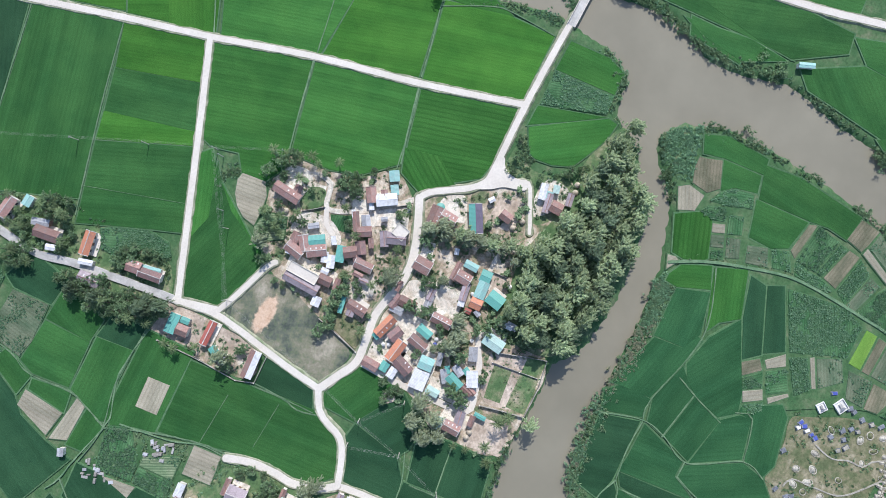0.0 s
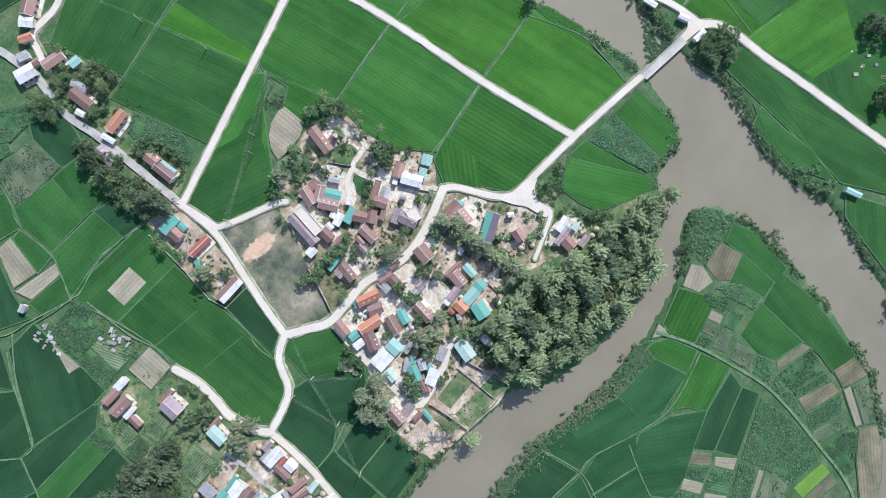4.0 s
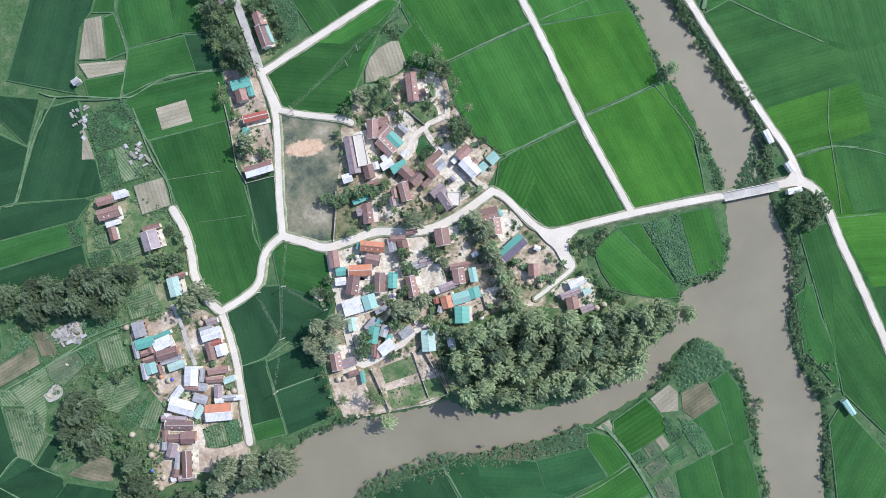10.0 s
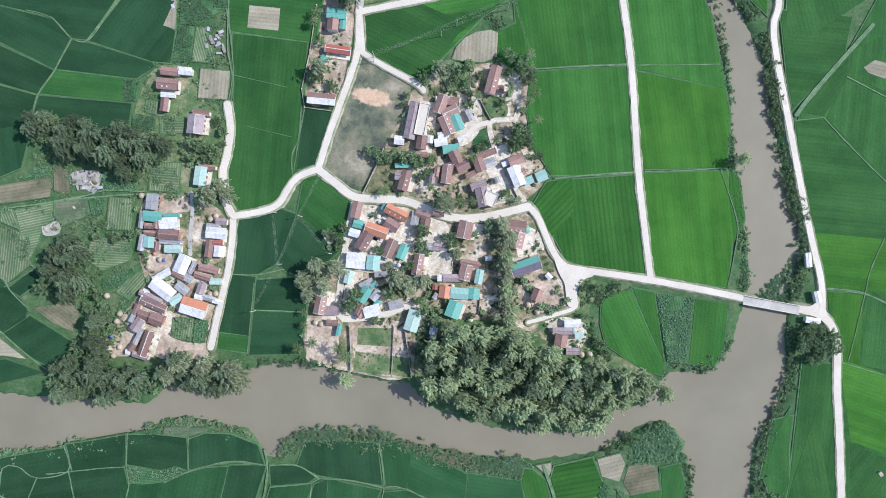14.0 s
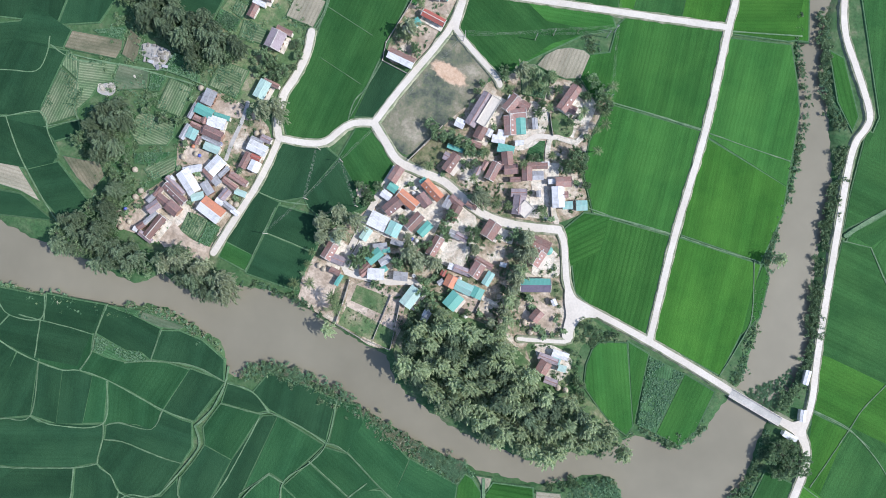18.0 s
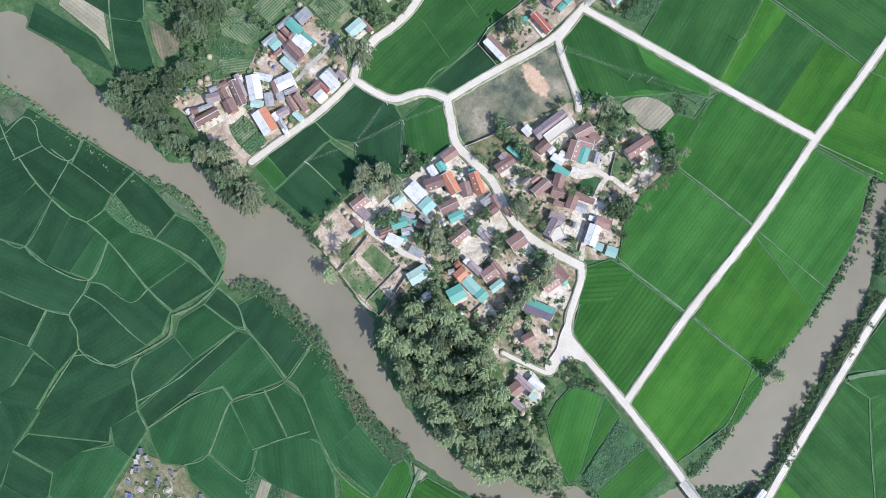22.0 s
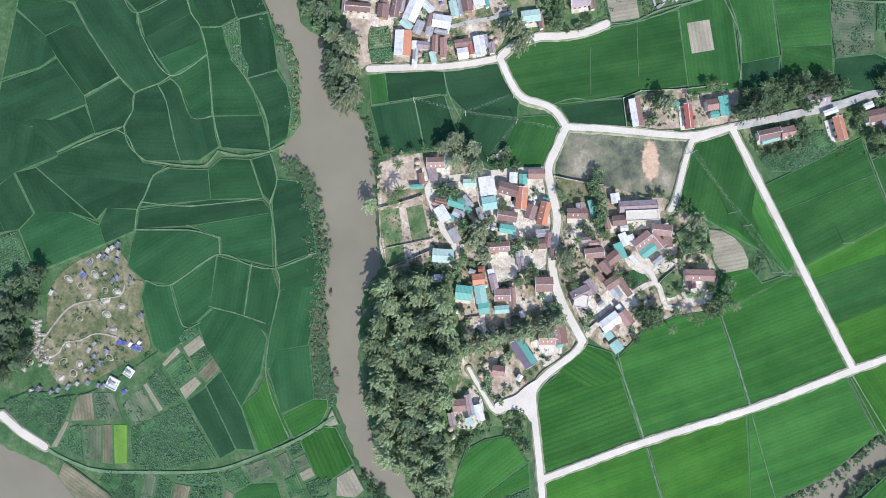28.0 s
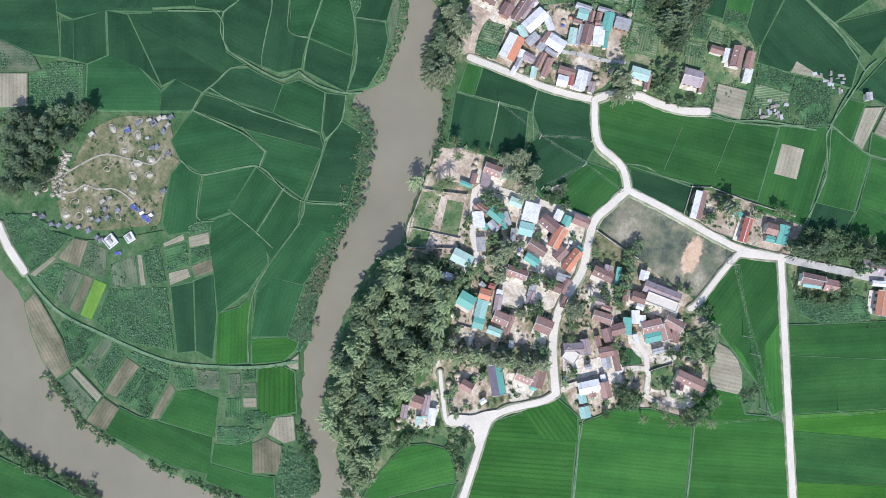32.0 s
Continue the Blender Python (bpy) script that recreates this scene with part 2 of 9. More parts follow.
M = {
    "ground": earth_mat("meadow", [(0.30, (0.034, 0.088, 0.034)), (0.44, (0.055, 0.12, 0.048)), (0.55, (0.085, 0.145, 0.065)), (0.66, (0.15, 0.175, 0.10)), (0.80, (0.25, 0.235, 0.16))]),
    "margin": plain_mat("margin_grass", (0.045, 0.115, 0.045), (0.085, 0.16, 0.07), 0.3, 2.0, 0.95, 0.5, 0.1),
    "bund": plain_mat("bund_grass", (0.078, 0.152, 0.072), (0.15, 0.225, 0.122), 0.3, 2.0, 0.95, 0.5, 0.1),
    "verge": plain_mat("dusty_verge", (0.15, 0.19, 0.10), (0.36, 0.345, 0.25), 0.35, 2.5, 0.95, 0.5, 0.08),
    "concrete": plain_mat("pale_concrete", (0.56, 0.505, 0.43), (0.645, 0.59, 0.51), 0.08, 1.4, 0.85, 0.15, 0.02, (0.97, 1.03), grain=0.3),
    "deck": plain_mat("bridge_concrete", (0.38, 0.365, 0.335), (0.52, 0.50, 0.46), 0.2, 1.5, 0.9, 0.2, 0.02, (0.95, 1.05), grain=0.5),
    "old_concrete": plain_mat("grey_concrete", (0.30, 0.29, 0.27), (0.45, 0.43, 0.40), 0.2, 1.5, 0.9, 0.2, 0.02, (0.9, 1.1), grain=0.5),
    "yard": earth_mat("cement_yard", [(0.28, (0.36, 0.29, 0.215)), (0.42, (0.54, 0.465, 0.375)), (0.55, (0.68, 0.62, 0.53)), (0.70, (0.76, 0.71, 0.63))], 0.2),
    "dry_grass": earth_mat("dry_grass", [(0.32, (0.07, 0.10, 0.045)), (0.44, (0.125, 0.14, 0.07)), (0.53, (0.20, 0.185, 0.11)), (0.62, (0.30, 0.265, 0.18)), (0.74, (0.42, 0.38, 0.29))]),
    "dirt": plain_mat("bare_earth", (0.32, 0.25, 0.185), (0.58, 0.48, 0.385), 0.15, 0.9, 0.95, 0.4, 0.06),
    "garden": earth_mat("garden_soil", [(0.30, (0.07, 0.115, 0.05)), (0.42, (0.15, 0.18, 0.095)), (0.49, (0.34, 0.265, 0.19)), (0.58, (0.53, 0.455, 0.36)), (0.70, (0.68, 0.62, 0.53))]),
    "weedy": earth_mat("weedy_ground", [(0.30, (0.055, 0.11, 0.045)), (0.46, (0.10, 0.165, 0.07)), (0.56, (0.19, 0.215, 0.115)), (0.66, (0.33, 0.285, 0.20)), (0.78, (0.48, 0.42, 0.33))]),
    "pond_grass": worn_green_mat(-35.2, 55.9),
    "bright": row_mat("bright_rice", (0.036, 0.128, 0.019), (0.056, 0.165, 0.025), (0.7, 0.78, 0.68), 1.4, 0.35),
    "mid": row_mat("green_rice", (0.028, 0.096, 0.027), (0.043, 0.125, 0.034), (0.7, 0.78, 0.7), 1.6, 0.35),
    "fresh": row_mat("fresh_rice", (0.034, 0.122, 0.026), (0.05, 0.152, 0.032), (0.66, 0.76, 0.66), 1.5, 0.4),
    "cool": row_mat("cool_green_rice", (0.023, 0.078, 0.031), (0.034, 0.102, 0.039), (0.7, 0.78, 0.7), 1.6, 0.35),
    "dark": row_mat("deep_green_rice", (0.019, 0.058, 0.027), (0.028, 0.076, 0.034), (0.75, 0.8, 0.75), 1.8, 0.3),
    "ridge": row_mat("ridged_rice", (0.030, 0.108, 0.021), (0.042, 0.130, 0.026), (0.55, 0.64, 0.55), 1.9, 0.55),
    "crop": row_mat("leafy_crop", (0.045, 0.125, 0.050), (0.095, 0.19, 0.085), (0.5, 0.5, 0.45), 1.0, 0.6, 0.15, 1.0),
    "grey_crop": row_mat("sparse_crop", (0.085, 0.13, 0.075), (0.16, 0.185, 0.12), (0.75, 0.75, 0.68), 1.2, 0.6, 0.12),
    "tan": row_mat("ploughed_soil", (0.275, 0.252, 0.188), (0.345, 0.318, 0.24), (0.78, 0.77, 0.71), 1.5, 0.7, 0.1, 0.5),
    "fallow": row_mat("fallow_soil", (0.13, 0.135, 0.085), (0.23, 0.205, 0.14), (0.72, 0.72, 0.66), 1.3, 0.6, 0.12, 0.6),
    "terrace": row_mat("vegetable_rows", (0.085, 0.145, 0.07), (0.15, 0.19, 0.11), (2.0, 1.75, 1.85), 1.0, 0.8, 0.1),
    "lime": row_mat("young_rice", (0.13, 0.26, 0.045), (0.18, 0.31, 0.06), (0.8, 0.85, 0.8), 1.5, 0.3),
    "tile": roof_mat("red_clay_tile", (0.20, 0.108, 0.09), (0.44, 0.265, 0.22), (0.28, 0.22, 0.20), 0.35, vary=(0.6, 1.2)),
    "tile_red": roof_mat("dark_red_tile", (0.28, 0.065, 0.05), (0.40, 0.12, 0.09), (0.24, 0.10, 0.08), 0.35),
    "tile_dark": roof_mat("weathered_tile", (0.15, 0.09, 0.082), (0.33, 0.20, 0.18), (0.14, 0.115, 0.11), 0.35),
    "mauve": roof_mat("faded_mauve_tile", (0.27, 0.22, 0.235), (0.41, 0.34, 0.35), (0.22, 0.18, 0.19), 0.35),
    "orange": roof_mat("new_orange_tile", (0.46, 0.17, 0.09), (0.54, 0.24, 0.14), (0.36, 0.17, 0.12), 0.35, 0.7),
    "purple": roof_mat("dark_purple_roof", (0.10, 0.085, 0.12), (0.16, 0.13, 0.18), (0.09, 0.08, 0.10), 0.4, 0.6),
    "white": roof_mat("white_sheet_roof", (0.58, 0.58, 0.59), (0.74, 0.73, 0.73), (0.44, 0.43, 0.41), 0.5, 0.6, 0.0, (0.85, 1.08), groove=0.9),
    "grey": roof_mat("fibre_cement_roof", (0.27, 0.27, 0.28), (0.42, 0.42, 0.43), (0.21, 0.20, 0.20), 0.4, 0.8, 0.0, (0.7, 1.3), groove=0.9),
    "teal": roof_mat("teal_sheet_roof", (0.10, 0.31, 0.255), (0.15, 0.38, 0.32), (0.15, 0.29, 0.25), 0.5, 0.5, 0.0, (0.9, 1.15), (0.6, 0.85), groove=0.9),
    "paleteal": roof_mat("faded_teal_roof", (0.22, 0.42, 0.375), (0.31, 0.50, 0.45), (0.28, 0.38, 0.35), 0.5, 0.5, 0.0, (0.9, 1.1), groove=0.9),
    "palegreen": roof_mat("faded_green_roof", (0.33, 0.48, 0.42), (0.45, 0.58, 0.52), (0.33, 0.42, 0.38), 0.5, 0.5, 0.0, (0.9, 1.1), groove=0.9),
    "blue": roof_mat("blue_roof", (0.05, 0.07, 0.30), (0.10, 0.13, 0.42), (0.09, 0.10, 0.26), 0.5, 0.5, groove=0.9),
    "wall": plain_mat("painted_plaster", (0.55, 0.50, 0.42), (0.72, 0.68, 0.60), 0.4, 2.0, 0.9, 0.2, 0.01),
    "brick": plain_mat("brickwork", (0.30, 0.17, 0.12), (0.42, 0.27, 0.20), 0.6, 3.0, 0.95, 0.3, 0.02),
    "fence": plain_mat("mossy_wall", (0.16, 0.15, 0.13), (0.42, 0.39, 0.34), 0.3, 2.0, 0.95, 0.3, 0.02),
    "wood": plain_mat("brown_wood", (0.14, 0.08, 0.045), (0.24, 0.15, 0.09), 0.8, 5.0, 0.7, 0.3, 0.01),
    "bark": plain_mat("bark", (0.10, 0.085, 0.07), (0.22, 0.19, 0.16), 1.0, 6.0, 0.95, 0.6, 0.04),
    "straw": plain_mat("straw", (0.36, 0.30, 0.22), (0.52, 0.46, 0.36), 0.8, 6.0, 0.95, 0.5, 0.05),
    "tomb": plain_mat("limewash", (0.62, 0.60, 0.55), (0.80, 0.78, 0.73), 0.6, 4.0, 0.9, 0.2, 0.02, (0.8, 1.1)),
    "lime_wash": plain_mat("old_limewash", (0.34, 0.31, 0.28), (0.62, 0.58, 0.53), 0.9, 3.0, 0.95, 0.3, 0.03, (0.75, 1.15)),
    "grave_rim": plain_mat("grave_rim", (0.33, 0.30, 0.235), (0.58, 0.54, 0.45), 0.9, 4.0, 0.95, 0.3, 0.03, (0.7, 1.15)),
    "dark_stone": plain_mat("dark_stone", (0.10, 0.11, 0.13), (0.22, 0.23, 0.26), 0.6, 4.0, 0.8, 0.2, 0.02, (0.6, 1.4)),
    "steel": plain_mat("galvanised_steel", (0.5, 0.5, 0.5), (0.65, 0.65, 0.65), 0.6, 4.0, 0.4, 0.1, 0.01, metal=0.8),
    "feather": leaf_mat("feathery_needles", (0.215, 0.30, 0.16), (0.59, 0.67, 0.40)),
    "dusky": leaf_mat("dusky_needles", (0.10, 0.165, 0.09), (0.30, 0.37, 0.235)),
    "broad": leaf_mat("broad_leaves", (0.11, 0.19, 0.095), (0.31, 0.42, 0.23)),
    "olive": leaf_mat("olive_leaves", (0.22, 0.275, 0.16), (0.52, 0.56, 0.38)),
    "palm": leaf_mat("palm_fronds", (0.10, 0.16, 0.07), (0.24, 0.30, 0.15), 0.45),
    "tuft": leaf_mat("crop_leaves", (0.08, 0.18, 0.095), (0.24, 0.37, 0.22)),
    "sedge": leaf_mat("dry_sedge", (0.22, 0.235, 0.15), (0.42, 0.42, 0.29)),
    "reed": leaf_mat("reeds", (0.125, 0.25, 0.14), (0.31, 0.46, 0.275)),
}
glass, gnt, gbs = nodes_of("window_glass")
gbs.inputs["Base Color"].default_value = (0.03, 0.04, 0.05, 1)
gbs.inputs["Roughness"].default_value = 0.08
M["glass"] = glass

water_mat, nt, bs = nodes_of("silty_water")
n1, n2 = noise_node(nt, 0.03, 4), noise_node(nt, 1.2, 3)
nt.links.new(ramp(nt, n1.outputs[0], [(0.3, (0.200, 0.182, 0.132)), (0.7, (0.248, 0.226, 0.166))]).outputs[0], bs.inputs["Base Color"])
bs.inputs["Roughness"].default_value = 0.22
bs.inputs["IOR"].default_value = 1.33
bump(nt, bs, n2.outputs[0], 0.12, 0.05)
M["water"] = water_mat


# ---- building blocks ----
def empty(name, m, label="", category="", group="", kind=""):
    ob = new(name)
    ob.matrix_world = m
    return tagged(ob, label, category, group, kind)


def mesh_ob(name, bm, material, parent=None, label=""):
    me = bpy.data.meshes.new(name)
    bm.to_mesh(me)
    bm.free()
    for mm in (material if isinstance(material, (list, tuple)) else [material]):
        me.materials.append(mm)
    ob = new(name, me)
    if parent:
        ob.parent = parent
    return tagged(ob, label)


part = mesh_ob


def box(bm, x0, x1, y0, y1, z0, z1, bevel=0.0):
    v = [bm.verts.new(p) for p in ((x0, y0, z0), (x1, y0, z0), (x1, y1, z0), (x0, y1, z0), (x0, y0, z1), (x1, y0, z1), (x1, y1, z1), (x0, y1, z1))]
    fs = [bm.faces.new([v[i] for i in f]) for f in ((3, 2, 1, 0), (4, 5, 6, 7), (0, 1, 5, 4), (1, 2, 6, 5), (2, 3, 7, 6), (3, 0, 4, 7))]
    if bevel:
        bmesh.ops.bevel(bm, geom=list({e for f in fs for e in f.edges}), offset=bevel, segments=1, affect="EDGES")
    return v


def boxed(x0, x1, y0, y1, z0, z1, bevel=0.0):
    bm = bmesh.new()
    box(bm, x0, x1, y0, y1, z0, z1, bevel)
    return bm


def area_of(pts):
    return 0.5 * sum(a[0] * b[1] - b[0] * a[1] for a, b in zip(pts, pts[1:] + pts[:1]))


def inset(pts, d):
    """The outline moved inwards by d."""
    if area_of(pts) < 0:
        pts = pts[::-1]
    out = []
    n = len(pts)
    for i in range(n):
        p, a, b = Vector(pts[i]), Vector(pts[i - 1]), Vector(pts[(i + 1) % n])
        u, w = (p - a).normalized(), (b - p).normalized()
        m = Vector((-(u.y + w.y), u.x + w.x))
        if m.length < 1e-3:
            m = Vector((-u.y, u.x))
        m.normalize()
        k = max(0.5, m.dot(Vector((-u.y, u.x))))
        out.append(tuple(p + m * d / k))
    return out


def slab_mesh(pts, z0, z1, slope=0.0):
    """A flat-topped slab with the outline pts; its sides lean inwards by slope."""
    if area_of(pts) < 0:
        pts = pts[::-1]
    top = inset(pts, slope) if slope else pts
    bm = bmesh.new()
    lo = [bm.verts.new((*p, z0)) for p in pts]
    hi = [bm.verts.new((*p, z1)) for p in top]
    n = len(pts)
    for i in range(n):
        bm.faces.new((lo[i], lo[(i + 1) % n], hi[(i + 1) % n], hi[i]))
    f = bm.faces.new(hi)
    bmesh.ops.triangulate(bm, faces=[f])
    return bm


def smooth_line(pts, step=2.0, closed=False):
    """Points along a soft curve through pts."""
    P = [Vector(p) for p in pts]
    n = len(P)
    out = []
    for i in range(n if closed else n - 1):
        if closed:
            a, b, c, d = P[i - 1], P[i], P[(i + 1) % n], P[(i + 2) % n]
        else:
            a, b, c, d = P[max(i - 1, 0)], P[i], P[i + 1], P[min(i + 2, n - 1)]
        k = max(1, int((c - b).length / step))
        for j in range(k):
            t = j / k
            out.append(0.5 * (2 * b + (c - a) * t + (2 * a - 5 * b + 4 * c - d) * t * t + (3 * b - a - 3 * c + d) * t ** 3))
    if not closed:
        out.append(P[-1])
    return out


def ribbon_mesh(pts, width, z0, z1, ragged=0.0, seed=1, shoulder=0.15):
    """A strip of that width along the curve through pts, with sloping sides and round ends."""
    line = smooth_line(pts)
    n = len(line)
    L, R = [], []
    for i, p in enumerate(line):
        d = (line[min(i + 1, n - 1)] - line[max(i - 1, 0)]).normalized()
        s = Vector((-d.y, d.x))
        L.append(p + s * (width / 2 + ragged * 1.7 * noise.noise((p.x * 0.3, p.y * 0.3, seed * 1.37))))
        R.append(p - s * (width / 2 + ragged * 1.7 * noise.noise((p.x * 0.3, p.y * 0.3, seed * 1.37 + 40.5))))
    bm = bmesh.new()
    cols = []
    for a, b in zip(L, R):
        o = (a - b).normalized() * shoulder
        cols.append([bm.verts.new((*q, z)) for q, z in ((a + o, z0), (a, z1), (b, z1), (b - o, z0))])
    for c, d in zip(cols, cols[1:]):
        for k in range(3):
            bm.faces.new((c[k], c[k + 1], d[k + 1], d[k]))
    for i, sgn in ((0, 1), (-1, -1)):
        p = line[i]
        e = (L[i] - R[i]) / 2
        out = Vector((-e.y, e.x)) * sgn
        arc = []
        for k in range(0, 9):
            t = math.pi * k / 8
            arc.append(p + e * math.cos(t) + out * math.sin(t))
        hi = [cols[i][1]] + [bm.verts.new((*q, z1)) for q in arc[1:-1]] + [cols[i][2]]
        lo = [cols[i][0]] + [bm.verts.new((*(q + (q - p).normalized() * shoulder), z0)) for q in arc[1:-1]] + [cols[i][3]]
        bm.faces.new(hi if sgn > 0 else hi[::-1])
        for k in range(8):
            q = (hi[k], lo[k], lo[k + 1], hi[k + 1])
            bm.faces.new(q if sgn > 0 else q[::-1])
    bmesh.ops.recalc_face_normals(bm, faces=bm.faces)
    return bm


def round_off(pts, times=2):
    """The closed outline with its corners cut, twice."""
    P = [Vector(p) for p in pts]
    for _ in range(times):
        Q = []
        for a, c in zip(P, P[1:] + P[:1]):
            Q += [a.lerp(c, 0.22), a.lerp(c, 0.78)]
        P = Q
    return [tuple(p) for p in P]


FIELD_WORDS = {
    "bright": ("rice_paddy", "bright green rice paddy with faint planting rows", "rice paddy"),
    "mid": ("rice_paddy", "green rice paddy between narrow grassy bunds", "rice paddy"),
    "fresh": ("rice_paddy", "fresh green rice paddy with faint planting rows", "rice paddy"),
    "cool": ("rice_paddy", "blue-green rice paddy between narrow grassy bunds", "rice paddy"),
    "dark": ("rice_paddy", "deep green rice paddy with an even canopy", "rice paddy"),
    "ridge": ("rice_paddy", "green paddy planted in strongly marked rows", "rice paddy"),
    "lime": ("rice_paddy", "small plot of young yellow-green rice", "rice paddy"),
    "crop": ("crop_plot", "plot of leafy blue-green crops", "crop plot"),
    "grey_crop": ("crop_plot", "sparse greyish green plot of young crops", "crop plot"),
    "tan": ("ploughed_plot", "bare ploughed plot of pale brown soil", "ploughed plot"),
    "fallow": ("ploughed_plot", "fallow plot of brown soil with thin weeds", "ploughed plot"),
    "terrace": ("vegetable_garden", "vegetable garden with pale lines between green beds", "garden"),
}
field_count = [0]


def field(kind, *pts):
    """A planted plot with that outline; its rows run along its longest side."""
    rice = kind in ("bright", "fresh", "cool", "mid", "dark", "ridge")
    pts = inset(list(pts), -0.72 if rice else -0.05)
    n = len(pts)
    edge = max(((Vector(pts[(i + 1) % n]) - Vector(pts[i])) for i in range(n)), key=lambda e: e.length)
    a = math.atan2(edge.y, edge.x)
    cx, cy = sum(p[0] for p in pts) / n, sum(p[1] for p in pts) / n
    ca, sa = math.cos(-a), math.sin(-a)
    loc = [((x - cx) * ca - (y - cy) * sa, (x - cx) * sa + (y - cy) * ca) for x, y in pts]
    field_count[0] += 1
    h = (0.48 + 0.0003 * field_count[0]) if rice else (0.56 + 0.0003 * field_count[0])
    name, label, cat = FIELD_WORDS[kind]
    ob = mesh_ob(name, slab_mesh(loc, -0.3, h, 0.5 if rice else 0.3), M[kind])
    ob.matrix_world = pose(cx, cy, 0, 0, 0, math.degrees(a))
    edge = part("margin", slab_mesh(inset(loc, -0.4 if rice else -0.35), -0.3, 0.37 + 0.00035 * field_count[0], 0.3), M["margin"], ob, "low grassy margin")
    if kind == "crop":
        tufts(inset(loc, 0.3), h, ob)
    elif kind == "grey_crop":
        tufts(inset(loc, 0.3), h, ob, 1.2, 1.0, 0.22)
    elif kind == "terrace":
        tufts(inset(loc, 0.3), h, ob, 1.25, 0.9, 0.24)
    return tagged(ob, label, cat, cat + "s of the plain")


def tufts(loc, h, parent, row=1.0, gap=0.6, thin=-0.12):
    """Low leafy plants in rows within an outline, joined into one part."""
    r = np.random.default_rng(field_count[0])
    xs, ys = [p[0] for p in loc], [p[1] for p in loc]
    places = []
    y = min(ys) + 0.4
    while y < max(ys):
        x = min(xs) + 0.4
        while x < max(xs):
            if noise.noise((x * 0.16, y * 0.16, field_count[0] * 3.1)) > thin - 0.25 * (noise.noise((x * 0.7, y * 0.7, 5.0)) > 0.1) and inside((x, y), loc):
                places.append((x, y))
            x += gap
        y += row
    if not places:
        return
    P = np.array(places) + r.normal(0, 0.12, (len(places), 2))
    n, k = len(P), 8
    a = r.uniform(0, math.tau, (n, k))
    L = r.uniform(0.35, 0.75, (n, k)) * r.uniform(0.6, 1.45, (n, 1))
    up = r.uniform(0.15, 0.8, (n, k))
    d = np.stack([np.cos(a), np.sin(a), up], -1)
    s = np.stack([-np.sin(a), np.cos(a), 0 * a], -1) * L[..., None] * 0.24
    o = np.concatenate([P, np.full((n, 1), h)], 1)[:, None, :]
    tip = o + d * L[..., None] * np.array([1, 1, 0.7])
    mid = o + d * L[..., None] * np.array([0.55, 0.55, 0.75])
    co = np.stack([o + 0 * d, mid + s, tip, mid - s], 2).reshape(-1, 3)
    me = bpy.data.meshes.new("crop_plants")
    me.from_pydata(co.tolist(), [], np.arange(n * k * 4).reshape(-1, 4).tolist())
    me.materials.append(M["tuft"])
    ob = new("crop_plants", me)
    ob.parent = parent
    tagged(ob, "rows of low leafy green plants", "", "", "stuff")


def inside(p, poly):
    x, y = p
    hit = False
    for (x0, y0), (x1, y1) in zip(poly, poly[1:] + poly[:1]):
        if (y0 > y) != (y1 > y) and x < (x1 - x0) * (y - y0) / (y1 - y0) + x0:
            hit = not hit
    return hit


ribbons = [0]
TAKEN = []      # circles that loose plants keep clear of


def road(name, width, *pts, mat="concrete", label="pale concrete village lane", z=0.83, ragged=0.1):
    ribbons[0] += 1
    for p in smooth_line(pts, 2.0):
        TAKEN.append((p.x, p.y, width / 2 + 0.5))
    ob = mesh_ob(name, ribbon_mesh(pts, width, -0.3, z + 0.004 * (ribbons[0] % 12), ragged, ribbons[0]), M[mat])
    if mat == "concrete" and z > 0.8:
        edge = mesh_ob("road_verge", ribbon_mesh(pts, width + 1.0, -0.3, z - 0.10 + 0.003 * (ribbons[0] % 12), 0.3, ribbons[0] + 50, 0.8), M["verge"])
        tagged(edge, "dusty grass verge along the lane", "verge", "", "structure")
    return tagged(ob, label, "road", "", "structure")


def bund(width, *pts):
    ribbons[0] += 1
    ob = mesh_ob("footpath", ribbon_mesh(pts, width * 0.8 if width < 0.7 else width * 0.58, -0.3, 0.64 + 0.0031 * (ribbons[0] % 30), width * 0.18, ribbons[0], 0.06), M["bund"])
    return tagged(ob, "narrow grassy bund path between the paddies", "path", "", "structure")


patches = [0]


def patch(kind, *pts, name="yard", label="swept cement and earth yard", z=0.0):
    patches[0] += 1
    line = round_off(pts, 2) if len(pts) > 4 else list(pts)
    ob = mesh_ob(name, slab_mesh(line, -0.2, z or 0.07 + 0.004 * patches[0]), M[kind])
    return tagged(ob, label, "yard", "", "structure")


def wall_run(height, *pts, mat="fence", label="low mossy masonry boundary wall"):
    """A boundary wall: a straight panel and a post for every stretch."""
    ob = empty("boundary_wall", pose(pts[0][0], pts[0][1], 0), label, "wall")
    o = Vector(pts[0])
    for a, b in zip(pts, pts[1:]):
        a, b = Vector(a) - o, Vector(b) - o
        d = b - a
        p = part("wall_panel", boxed(0, d.length, -0.1, 0.1, -0.2, height), M[mat], ob)
        p.matrix_basis = pose(a.x, a.y, 0, 0, 0, math.degrees(math.atan2(d.y, d.x)))
        p = part("post", boxed(-0.17, 0.17, -0.17, 0.17, -0.2, height + 0.2, 0.03), M["wall"], ob)
        p.matrix_basis = pose(a.x, a.y, 0)
    return ob


